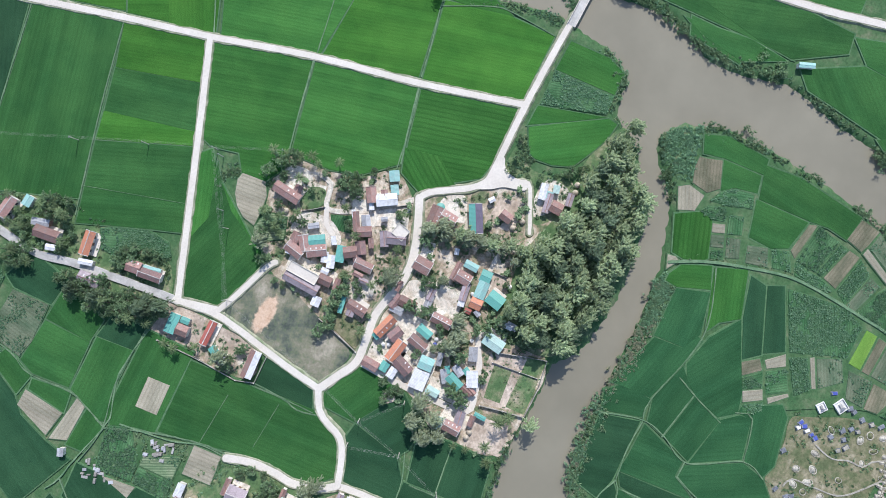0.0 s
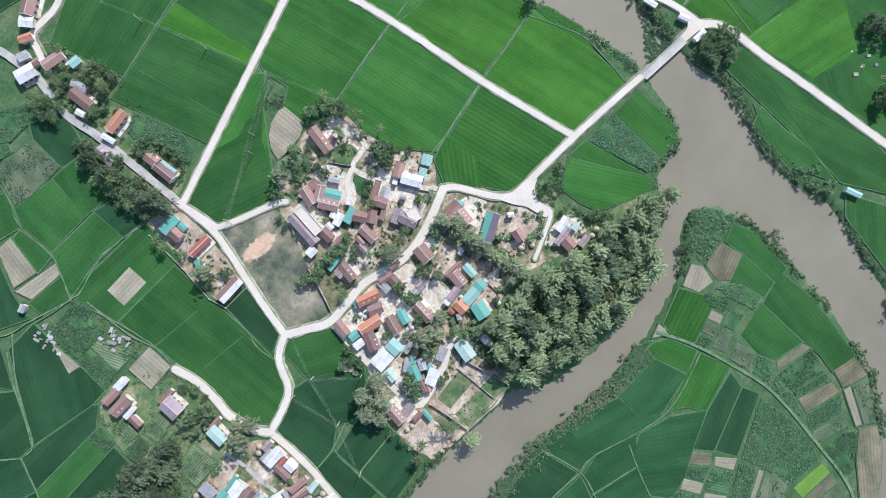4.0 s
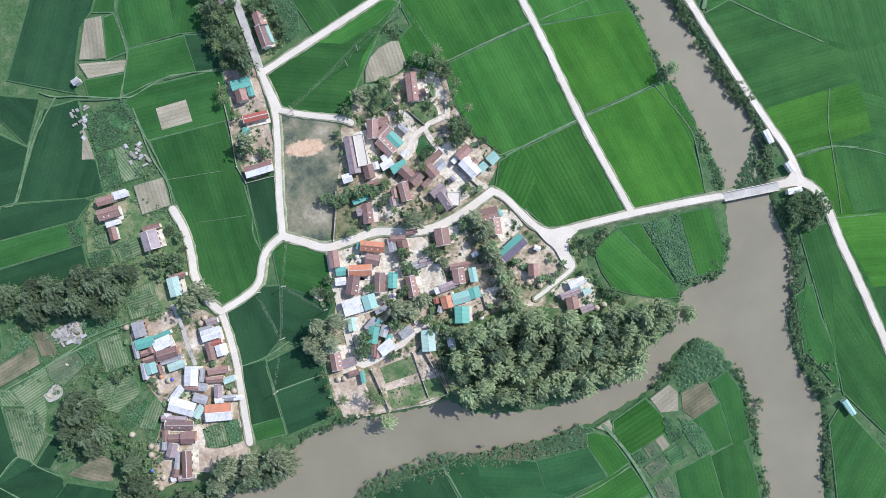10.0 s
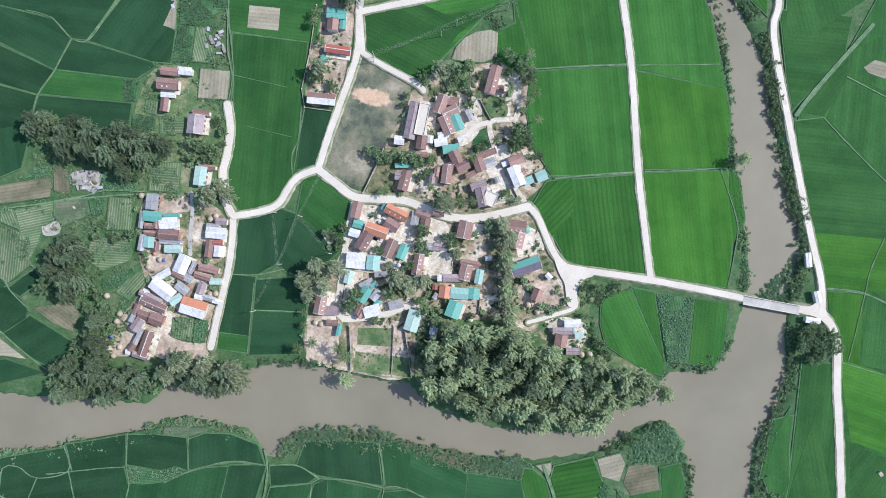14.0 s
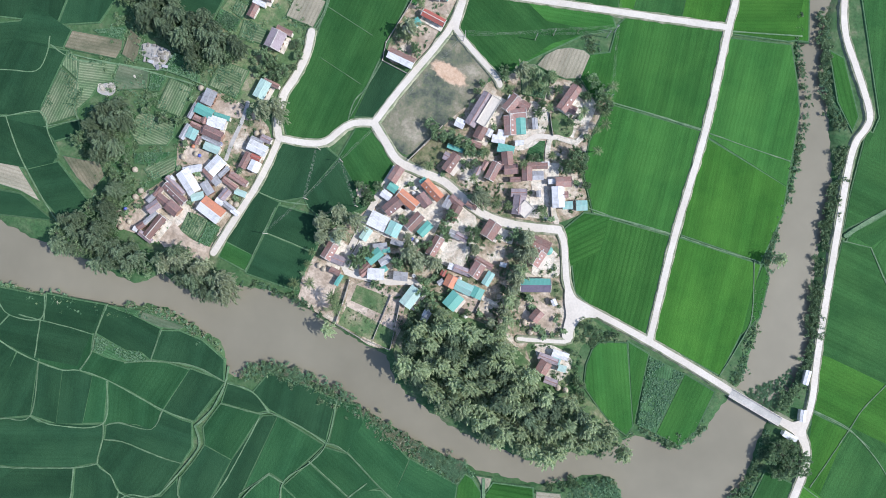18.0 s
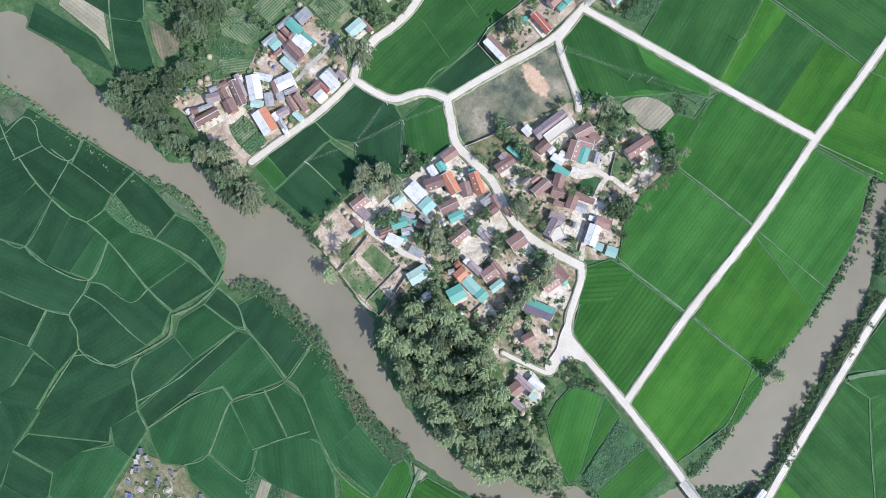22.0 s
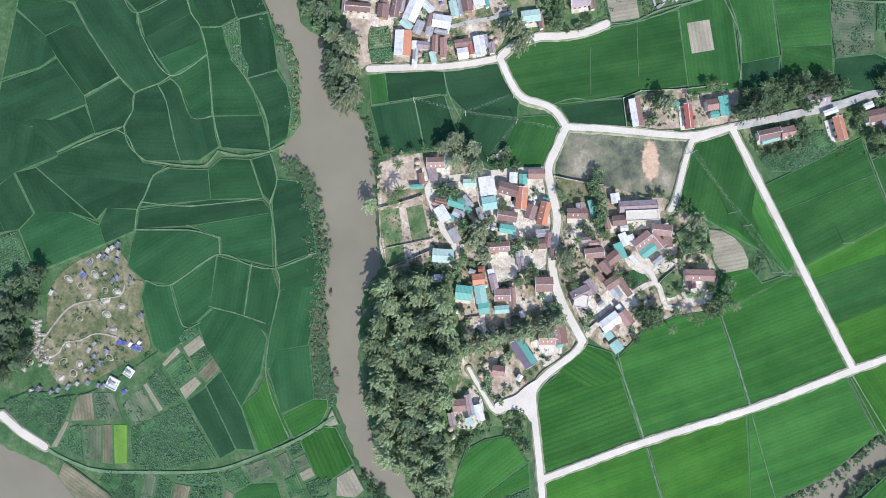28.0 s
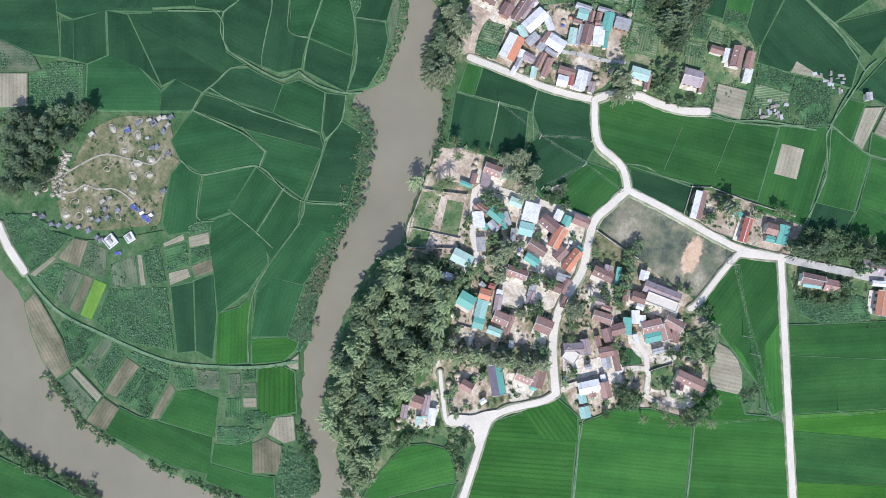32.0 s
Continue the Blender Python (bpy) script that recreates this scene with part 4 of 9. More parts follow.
def thicket(name, label, kinds, size, places, z=-0.1, leaves=80):
    """Many shrubs that nobody could count, joined into one object of small pointed leaves."""
    if not places:
        return None
    g = np.random.default_rng(len(places) * 7 + int(abs(places[0][0]) * 10))
    tris, mat_of = [], []
    mats = sorted({THICKET[k][0] for k in kinds})
    for x, y in places:
        mat, R, H = THICKET[rng.choice(kinds)]
        k = size * g.choice((0.45, 0.65, 0.85, 1.05, 1.3))
        n = int(leaves * (1.0 if R < 2 else 2.2))
        lobes = g.normal(size=(4, 3)) * np.array([0.42, 0.42, 0.2]) * R * k
        v = g.normal(size=(n, 3))
        v[:, 2] = np.abs(v[:, 2])
        v /= np.linalg.norm(v, axis=1)[:, None]
        p = lobes[g.integers(0, 4, n)] + v * (R * k * 0.5 * g.uniform(0.45, 1.0, n))[:, None]
        p[:, 2] = np.abs(p[:, 2]) * H / 0.85 + 0.05
        e = v * 0.7 + g.normal(size=(n, 3)) * 0.5
        e /= np.linalg.norm(e, axis=1)[:, None]
        s = np.cross(e, v + g.normal(size=(n, 3)) * 0.35)
        s /= np.linalg.norm(s, axis=1)[:, None] + 1e-6
        ln = (k ** 0.5 * g.uniform(0.42, 0.95, n))[:, None]
        wd = ln * (0.16 if mat == "reed" else 0.30)
        p += np.array([x, y, z])
        tris.append(np.stack([p - e * ln * 0.4 + s * wd, p - e * ln * 0.4 - s * wd, p + e * ln * 0.6], 1).reshape(-1, 3))
        mat_of += [mats.index(mat)] * n
    co = np.concatenate(tris)
    me = bpy.data.meshes.new(name)
    me.from_pydata(co.tolist(), [], np.arange(len(co)).reshape(-1, 3).tolist())
    for mm in mats:
        me.materials.append(M[mm])
    me.polygons.foreach_set("material_index", mat_of)
    return tagged(new(name, me), label, "thicket", "", "stuff")


def bank(name, label, kinds, spacing, size, wobble, *pts):
    """A thicket along a line."""
    places = []
    for p in smooth_line(pts, spacing):
        thick = noise.noise((p.x * 0.09, p.y * 0.09, 1.7)) + 0.35
        for _ in range(2):
            if rng.random() < 0.45 + thick:
                places.append((p.x + rng.gauss(0, wobble * 0.9), p.y + rng.gauss(0, wobble * 0.9)))
        if thick > 0.3 and rng.random() < 0.7:
            places.append((p.x + rng.gauss(0, wobble * 1.5), p.y + rng.gauss(0, wobble * 1.5)))
    return thicket(name, label, kinds, size * 1.15, places)


def thicket_in(name, label, kinds, spacing, size, *poly, z=-0.1, leaves=80):
    """A thicket that fills an outline."""
    poly = list(poly)
    xs, ys = [p[0] for p in poly], [p[1] for p in poly]
    n = int((max(xs) - min(xs)) * (max(ys) - min(ys)) / spacing ** 2)
    places = [p for p in ((rng.uniform(min(xs), max(xs)), rng.uniform(min(ys), max(ys))) for _ in range(n)) if inside(p, poly)]
    return thicket(name, label, kinds, size, places, z, leaves)


def scatter(name, label, kinds, n, size, *poly, single=False):
    """Garden plants strewn over an outline, clear of houses and lanes."""
    poly = list(poly)
    xs, ys = [p[0] for p in poly], [p[1] for p in poly]
    places = []
    tries = 0
    while len(places) < n and tries < n * 30:
        tries += 1
        p = (rng.uniform(min(xs), max(xs)), rng.uniform(min(ys), max(ys)))
        if noise.noise((p[0] * 0.12, p[1] * 0.12, 3.1)) < -0.12 or not inside(p, poly):
            continue
        if all((p[0] - c[0]) ** 2 + (p[1] - c[1]) ** 2 > c[2] ** 2 for c in TAKEN):
            places.append(p)
    if single:
        for p in places:
            plant(rng.choice(kinds), *p, size)
    elif places:
        places += [(x + rng.gauss(0, 0.9), y + rng.gauss(0, 0.9)) for x, y in places for _ in range(rng.choice((0, 1, 1, 2)))]
        thicket(name, label, kinds, size, places)


# ---- poles, graves, ruins ----
def power_line(*pts):
    """Poles with a crossarm, and three sagging wires from each to the next."""
    ob = empty("power_line", pose(pts[0][0], pts[0][1], 0), "rural power line on slim concrete poles", "power line")
    o = Vector(pts[0])
    tops = []
    for i, p in enumerate(pts):
        p = Vector(p) - o
        q = Vector(pts[min(i + 1, len(pts) - 1)]) - Vector(pts[max(i - 1, 0)])
        a = math.atan2(q.y, q.x)
        bm = bmesh.new()
        limb(bm, Vector((0, 0, -0.5)), Vector((0, 0, 7.4)), 0.16, 0.09, 8)
        m = pose(p.x, p.y, 0, 0, 0, math.degrees(a))
        pole = part("pole", bm, M["concrete"], ob)
        pole.matrix_basis = m
        arm = part("crossarm", boxed(-0.05, 0.05, -0.45, 0.45, 6.92, 7.02), M["steel"], ob)
        arm.matrix_basis = m
        tops.append([m @ Vector((0, y, 7.1)) for y in (-0.4, 0.0, 0.4)])
    for A, B in zip(tops, tops[1:]):
        for a, c in zip(A, B):
            bm = bmesh.new()
            d = (c - a).normalized()
            u, w = Vector((-d.y, d.x, 0)), Vector((0, 0, 1))
            rings = []
            for k in range(9):
                t = k / 8
                q = a.lerp(c, t) - Vector((0, 0, 1.2 * 4 * t * (1 - t) * min(1, (c - a).length / 40)))
                rings.append([bm.verts.new(q + (u * math.cos(j * 2.0944) + w * math.sin(j * 2.0944)) * 0.013) for j in range(3)])
            for r0, r1 in zip(rings, rings[1:]):
                for j in range(3):
                    bm.faces.new((r0[j], r0[(j + 1) % 3], r1[(j + 1) % 3], r1[j]))
            part("wire", bm, M["old_concrete"], ob)
    return ob


def grave_mound(x, y, size=1.0):
    """An oval earth grave with a low pale rim."""
    ob = empty("grave", pose(x, y, 0.05, 0, 0, rng.uniform(0, 180)), "oval earth grave with a low pale rim", "grave", "graves of the burial ground")
    a, b = size * rng.uniform(1.2, 2.0), size * rng.uniform(0.95, 1.4)
    bm = bmesh.new()
    n = 16
    rows = [[bm.verts.new((a * k * math.cos(i * math.tau / n), b * k * math.sin(i * math.tau / n), z)) for i in range(n)] for k, z in ((1.1, 0), (1.07, 0.45), (0.94, 0.45), (0.9, 0.3))]
    for A, B in zip(rows, rows[1:]):
        for i in range(n):
            bm.faces.new((A[i], A[(i + 1) % n], B[(i + 1) % n], B[i]))
    part("rim", bm, M["grave_rim"], ob)
    bm = bmesh.new()
    rows = [[bm.verts.new((a * k * math.cos(i * math.tau / n), b * k * math.sin(i * math.tau / n), z)) for i in range(n)] for k, z in ((0.87, 0.1), (0.6, 0.45), (0.25, 0.65))]
    for A, B in zip(rows, rows[1:]):
        for i in range(n):
            bm.faces.new((A[i], A[(i + 1) % n], B[(i + 1) % n], B[i]))
    bm.faces.new(rows[-1])
    part("mound", bm, M["dry_grass" if rng.random() < 0.3 else "grave_rim"], ob)
    return ob


def tomb(x, y, finish=""):
    """A stepped masonry tomb with a headstone."""
    ob = empty("tomb", pose(x, y, 0.05, 0, 0, 40 + rng.uniform(-20, 20)), "small stepped tomb with a blue tiled slab" if finish == "blue" else "small stepped tomb with a headstone", "tomb", "tombs of the burial ground")
    w, d = rng.uniform(0.7, 1.1), rng.uniform(1.0, 1.5)
    mat = M[finish] if finish else M["dark_stone"] if rng.random() < 0.8 else M["grave_rim"]
    part("base", boxed(-w, w, -d, d, 0, 0.35, 0.04), M["dark_stone"], ob)
    part("slab", boxed(-w * 0.7, w * 0.7, -d * 0.7, d * 0.7, 0.35, 0.75, 0.05), mat, ob)
    part("headstone", boxed(-w * 0.5, w * 0.5, d * 0.72, d * 0.9, 0.35, 1.3, 0.04), M["old_concrete"], ob)
    return ob


def tomb_court(x, y, size, turn):
    """A whitewashed family tomb: a paved square with low walls round it and a stone in the middle."""
    ob = empty("family_tomb", pose(x, y, 0.05, 0, 0, turn), "square whitewashed family tomb with low walls", "tomb", "tombs of the burial ground")
    h = size / 2
    part("paving", boxed(-h, h, -h, h, 0, 0.45, 0.03), M["tomb"], ob)
    for a, b, c, d in ((-h, h, -h, -h + 0.25), (-h, h, h - 0.25, h), (-h, -h + 0.25, -h + 0.25, h - 0.25), (h - 0.25, h, -h + 0.25, h - 0.25)):
        part("low_wall", boxed(a, b, c, d, 0.45, 0.95), M["tomb"], ob)
    part("sarcophagus", boxed(-h * 0.25, h * 0.25, -h * 0.45, h * 0.3, 0.45, 1.0, 0.06), M["old_concrete"], ob)
    part("headstone", boxed(-h * 0.4, h * 0.4, h * 0.45, h * 0.58, 0.45, 1.7, 0.04), M["dark_stone"], ob)
    return ob


def ruin(x, y, n):
    """Broken wall stubs and slabs of a fallen building."""
    ob = empty("ruin", pose(x, y, 0), "heap of broken grey masonry stubs and slabs", "ruin", "ruins in the gardens")
    for k in range(n):
        L, W, h = rng.uniform(0.8, 2.6), rng.uniform(0.4, 1.3), rng.uniform(0.4, 1.3)
        p = part("wall_stub" if h > 0.7 else "slab", boxed(-L / 2, L / 2, -W / 2, W / 2, -0.2, h, 0.04), M[rng.choice(["old_concrete", "fence", "grey"])], ob)
        p.matrix_basis = pose(rng.uniform(-3.6, 3.6), rng.uniform(-3.6, 3.6), 0, 0, rng.uniform(-6, 6), rng.choice([20, 110]) + rng.uniform(-15, 15))
    return ob


# ---- ground, river, bridge ----
NORTH_BANK = [(-203.7, -80.3), (-181.1, -74), (-157.8, -74), (-140.6, -72.5), (-138, -71.9), (-111.5, -72.4), (-104.9, -64.8), (-85, -64.9), (-72.8, -55), (-54, -51.1), (-40.7, -52.5), (-20.8, -54.8), (-8.6, -55.3), (-0.9, -63), (16.8, -67.5), (30.1, -69.1), (47.8, -68.3), (63.3, -66.6), (70, -58.9), (81.1, -54.3), (92.3, -40.7), (107.9, -38.5), (114.7, -27.1), (117.5, -13.8)]
SOUTH_BANK = [(124.9, -13.8), (124, -80.1), (103.4, -80), (99.1, -67.2), (89.9, -60.5), (78.8, -66.2), (69.8, -73.7), (49.9, -79.1), (36.6, -81), (16.7, -80.9), (1.3, -79.5), (-18.6, -78.3), (-34.1, -77.8), (-49.6, -79.7), (-57.3, -88.5), (-62.8, -89.8), (-69, -81), (-70.3, -79.6), (-83.4, -78.3), (-99.8, -77.3), (-110.4, -83.6), (-122.9, -88.6), (-143.6, -93.1), (-165.5, -97), (-176.7, -100.2), (-191.7, -106.4), (-212.5, -114.2)]
WEST_BANK = [(80.3, 177.9), (77.9, 155.6), (80.8, 141.8), (83.9, 125.4), (102.7, 84.7), (106.9, 60), (110, 44.3), (113.2, 28.6), (117.4, 12.9), (119.4, -6), (117.5, -13.8), (116.9, -58), (103.4, -80), (103, -75), (103.7, -89.4), (102.8, -104.6), (99.5, -125.6), (95, -143.2), (89.6, -156.6), (76.4, -174.7), (65, -185.3), (51.3, -194.2), (43, -206.3), (27.4, -235.2)]
EAST_BANK = [(85.3, -217), (104.6, -187.2), (111.4, -171), (115.5, -153.4), (119.7, -146.6), (123, -128.5), (127, -114.6), (130.9, -100.6), (127.1, -77.5), (129.1, -61.9), (130.8, -62.5), (137.7, -44.9), (136.9, -27.2), (136, -13.8), (137.2, -6.1), (139.6, 8.4), (137.7, 26.2), (131.2, 39.7), (125.8, 55.4), (122.7, 75.6), (93.4, 131), (89.4, 146.8), (86.4, 160.6), (90.1, 178.4)]
RIVER = NORTH_BANK + SOUTH_BANK
CHANNEL = WEST_BANK + EAST_BANK


def river_distance(px, py):
    """Metres from the water's edge, negative over the water."""
    best = np.full(px.shape, 1e9)
    wet = np.zeros(px.shape, bool)
    for poly in (RIVER, CHANNEL):
        poly = [tuple(p) for p in smooth_line(poly, 4.0, True)]
        d2 = np.full(px.shape, 1e9)
        hit = np.zeros(px.shape, bool)
        for (x0, y0), (x1, y1) in zip(poly, poly[1:] + poly[:1]):
            dx, dy = x1 - x0, y1 - y0
            t = np.clip(((px - x0) * dx + (py - y0) * dy) / (dx * dx + dy * dy + 1e-9), 0, 1)
            d2 = np.minimum(d2, (px - x0 - t * dx) ** 2 + (py - y0 - t * dy) ** 2)
            if y0 != y1:
                hit ^= ((y0 > py) != (y1 > py)) & (px < dx * (py - y0) / dy + x0)
        d = np.where(hit, -np.sqrt(d2), np.sqrt(d2))
        best = np.minimum(best, d)
    return best


span = np.arange(-236, 237, 2.0)
far = 236 + np.cumsum(4.0 * 1.32 ** np.arange(20))
axis = np.concatenate([-far[::-1], span, far])
gx, gy = np.meshgrid(axis, axis)
wob = 0.7 * np.sin(gx * 0.9 + 1.3 * np.sin(gy * 0.37)) * np.sin(gy * 0.8 + np.sin(gx * 0.29))
dist = river_distance(gx, gy) + wob
gz = np.clip(dist * 0.8 - 0.9, -3.0, 0.0) + 0.05 * np.sin(gx * 0.35) * np.sin(gy * 0.41)
n = len(axis)
idx = np.arange(n * n).reshape(n, n)
quads = np.stack([idx[:-1, :-1], idx[:-1, 1:], idx[1:, 1:], idx[1:, :-1]], -1).reshape(-1, 4)
me = bpy.data.meshes.new("ground")
me.from_pydata(np.stack([gx, gy, gz], -1).reshape(-1, 3).tolist(), [], quads.tolist())
me.materials.append(M["ground"])
me.polygons.foreach_set("use_smooth", [True] * len(me.polygons))
tagged(new("ground", me), "flat grassy flood plain", "ground", "", "structure")
water = mesh_ob("water", boxed(-1500, 1500, -1500, 1500, -6, -1.3), M["water"])
tagged(water, "calm silty brown river water", "river", "", "structure")

road('road', 2.4, (-88.3, -48.3), (-86.8, -35.1), (-84.6, -17.4), (-84.2, -6.3), (-84.7, 3.7))
road('road', 2.4, (-84.7, 3.7), (-74, 6.6), (-67.3, 10.4), (-62.9, 19.2), (-58.4, 23), (-53.3, 25.2))
road('road', 2.4, (-53.3, 25.2), (-50.7, 38.2), (-47.3, 51.6), (-43.9, 65.1), (-42.4, 74.5), (-43.3, 89.8))
road('road', 3.0, (-53.3, 25.2), (-45.1, 19.8), (-38, 15.8), (-27.3, 15.8), (-18.4, 16.2), (-9.5, 13.7), (-1.7, 11.6), (8.3, 11.6), (19.5, 14.5), (30.2, 18.4))
road('road', 2.4, (30.2, 18.4), (33.9, 15.5), (38.3, 7.7), (42.7, 0.3), (48.3, -4.1), (57.2, -4.6), (80.3, -5.8), (110.5, -8.6), (121.6, -10.2))
road('road', 2.8, (137.1, -11.6), (148.2, -12.6), (154.8, -21.7), (156.7, -40.5), (159.6, -62.6), (163.5, -98.2), (166.8, -118.6), (171.5, -146.0), (176.0, -178.0))
road('road', 2.4, (80.7, 185.9), (84.8, 170.1), (89.2, 157.1), (97.7, 137.6), (109.1, 124.8), (120.0, 112.2), (121.4, 106.3), (120.1, 98.2), (122.7, 85.2), (128.2, 65.0), (137.7, 30.7), (143.1, 12.8), (147.3, -0.6), (148.7, -12.6))
road('road', 2.4, (-43.3, 88.8), (-32.3, 92.2), (-19.5, 96), (6.1, 103.7), (31.9, 111.4), (56.5, 119.1))
road('road', 2.4, (37.9, 215.2), (43.5, 185.3), (50.1, 153.3), (56.5, 119.1), (65.6, 77.8), (72, 36.8), (80.7, -5.6))
road('road', 2.1, (-41.9, 73.6), (-31.6, 68.4), (-18.3, 62.7), (-14.9, 60))
road('road', 2.4, (-40.6, 73.5), (-43.3, 88.8))
road('road', 2.9, (-43.3, 88.8), (-43.8, 99.6), (-44.7, 115.8), (-45.7, 132), (-47.8, 145.4), (-46.2, 155.6), (-46, 157.4), (-44.8, 166.7), (-46.7, 181.8), mat='old_concrete', label='grey worn village road')
road('road', 2.8, (-91.5, 47.3), (-89.4, 38.3), (-89.6, 27.2), (-90.5, 20.5), (-88.7, 10.4), (-84.7, 3.7))
road('road', 1.45, (48.3, -5), (50.4, -13.5), (52.6, -18.9), (43.7, -23.2), (34.4, -26.9))
road('road', 2.4, (-38, 15.8), (-39.3, 4.7), (-40, -13.1), (-39.6, -30.8), (-31.8, -31.5), (-20.7, -28.7), (-15.2, -25.9), (-9.6, -24.3), (-8.5, -28.8), mat='concrete', label='narrow cement alley', z=0.4)
road('road', 2.0, (30.2, 18.4), (21.8, 28.9), (15.1, 40.2), (12.5, 50.2), (21.9, 52.4), (23.3, 58.1), mat='yard', label='narrow cement alley', z=0.4)
road('road', 2.0, (12.5, 50.2), (6.7, 48), (4, 44.2), mat='concrete', label='narrow cement alley', z=0.42)
road('road', 1.8, (14.4, -18.4), (21.5, -18.9), mat='yard', label='narrow cement alley', z=0.4)
road('road', 3.0, (-107.8, -46), (-100.5, -48.7), (-93.9, -48.7), (-88.3, -48.3), mat='dirt', label='earth track', z=0.4)
road('road', 3.0, (25.7, -211.7), (33.3, -205), (40.3, -196.4), mat='concrete')
road('road', 1.1, (40.3, -196.4), (44.7, -191.5), (52.4, -177.3), (56.1, -157.3), (58.8, -137.7), (58.4, -123.8), (52.2, -97.6), (45.7, -82.1), mat='bund', label='grassy dike track', z=0.8)
patch('concrete', (40.8, 2.6), (44.9, -1.9), (48.3, -2.8), (58.5, -3.5), (58.5, -6.4), (54.9, -7.7), (52.9, -10.6), (52.2, -14.6), (53.9, -18.4), (49.3, -19.7), (48.2, -14.6), (47.3, -10.1), (44.5, -6.4), name='road_apron', label='white concrete apron at the lane junction', z=0.8205)
patch('concrete', (147.9, -3.9), (149.6, -11.2), (153.7, -16.1), (152.6, -18.4), (147.1, -13.9), (138.2, -13), (138.2, -10.7), (143.8, -10.3), (147, -7.2), name='road_apron', label='white concrete apron at the bridge head', z=0.8175)
road('road', 2.4, (-18.1, 204.7), (-14.8, 187.9), (-13.7, 181), (-20.8, 177.5), (-33.3, 177.2), (-36.3, 172.1), (-39.9, 162.3))
bund(0.5, (-130.1, 99.2), (-137.9, 87.9), (-143, 77.8), (-148.9, 67.7), (-155.6, 67.7), (-164.6, 75.2), (-174.7, 77.3))
bund(0.5, (-155.6, 67.7), (-161.1, 54.3), (-166.6, 44.2), (-168.7, 32))
bund(0.5, (-114.5, 99.1), (-99.9, 95.7), (-80.9, 97.9), (-58.5, 95.5))
bund(0.5, (-95.4, 90), (-93.8, 69.7), (-90.8, 58.5), (-91.3, 48.4))
bund(0.5, (-61.1, 48.3), (-62.2, 36), (-62.9, 23.7))
bund(0.5, (26.5, 72.6), (48.9, 75.9), (67.9, 78.1))
bund(0.5, (37.4, 31.1), (57.5, 33.3), (72.7, 35.9))
bund(0.5, (74.9, 36.6), (88.8, 38.1), (104.4, 40.7))
bund(0.5, (67.9, 78.1), (84.7, 79.8), (100.4, 81.6))
bund(0.5, (149.5, -2.8), (163.9, -3.3), (174.6, -6.2))
bund(0.5, (156.8, -30.6), (174.1, -34))
bund(0.5, (104, 40.7), (112, 21.9), (113, 13), (111, -6))
bund(0.5, (-84.6, -19.1), (-74, -18.5), (-62.9, -15.2))
bund(0.5, (-74, -21.8), (-73.9, -49.5))
bund(0.5, (-72.8, -32.2), (-54, -31.2))
bund(0.6, (42.6, 188.5), (-1.4, 183))
bund(0.6, (49.6, 152.6), (14.2, 146.9), (-28.2, 138.7))
bund(0.6, (64.4, 78.2), (47.3, 75.9), (26.7, 72.5))
bund(0.6, (71.4, 36), (55.7, 33.5), (40, 30.4))
bund(0.6, (83.7, 128.2), (58.4, 118.3))
bund(0.6, (-42.1, 87.2), (-41.2, 79.3))
bund(0.6, (-62.4, 48), (-62.3, 36.6), (-64.2, 29.9), (-63.2, 22))
bund(0.9, (-75.6, 172.6), (-81.1, 162.9), (-83.6, 152.6), (-86.3, 139.9), (-91.2, 129.8), (-91.4, 112.9), (-94, 105.4), (-98.9, 95.4))
bund(0.9, (-98.9, 95.4), (-95.2, 94.4), (-80.1, 98), (-67.9, 96.8), (-57.8, 94.4))
bund(0.9, (-128.6, 106.4), (-123.1, 103), (-114.4, 100.6), (-99.1, 95.1))
bund(0.9, (-123.1, 103), (-135.1, 89.7), (-149.4, 67.7))
bund(0.9, (-99.1, 95.1), (-94.2, 79.4), (-90.3, 58.7), (-90.4, 48.3))
bund(0.75, (-80.3, -152.7), (-76.8, -148.1), (-68.1, -144.8), (-65.1, -139.9), (-61.2, -125.7), (-60.4, -118.4), (-65.2, -112.7))
bund(0.75, (-75.6, -170.5), (-80.5, -150.4))
bund(0.75, (-59.8, -100.3), (-44.1, -97.2), (-41.1, -95.2), (-27.1, -94.8), (-16.2, -96.3))
bund(0.75, (-41.1, -95.2), (-50.5, -90.8), (-60.8, -92.1))
bund(0.75, (-38.1, -149.9), (-47, -147.7), (-51.5, -144.3), (-59.5, -139.5), (-61.7, -133))
bund(0.75, (-18.5, -148.3), (-15.2, -138.8), (-24.2, -118.6), (-18.2, -106.3), (-15.5, -96.1), (-19.1, -79.6))
bund(0.75, (-15.2, -138.8), (1.6, -135.8), (1.3, -128.8))
bund(0.75, (-30.5, -116.9), (-24.5, -117.5))
bund(0.75, (-15.5, -96.1), (-6.9, -96), (24.2, -105.8), (50.7, -100.4))
bund(0.75, (-39.2, -150.2), (-35.4, -127.7), (-30.5, -116.9))
bund(1.1, (-65.2, -112.7), (-62.1, -104.7), (-61.5, -93.9), (-63.5, -86.3))
bund(1.1, (-65.2, -112.7), (-60.4, -118.4), (-61.2, -125.7), (-65.1, -139.9))
bund(0.75, (-153.8, -115.5), (-142.1, -117.1), (-132.2, -117), (-121.9, -115.7), (-115.9, -112.9), (-103.9, -111.6), (-86.5, -112.4), (-79.3, -112.5), (-66.8, -111.6))
bund(0.75, (-132.2, -117), (-125.7, -137.5), (-136.1, -143.7), (-141, -151.8), (-143.4, -159.5))
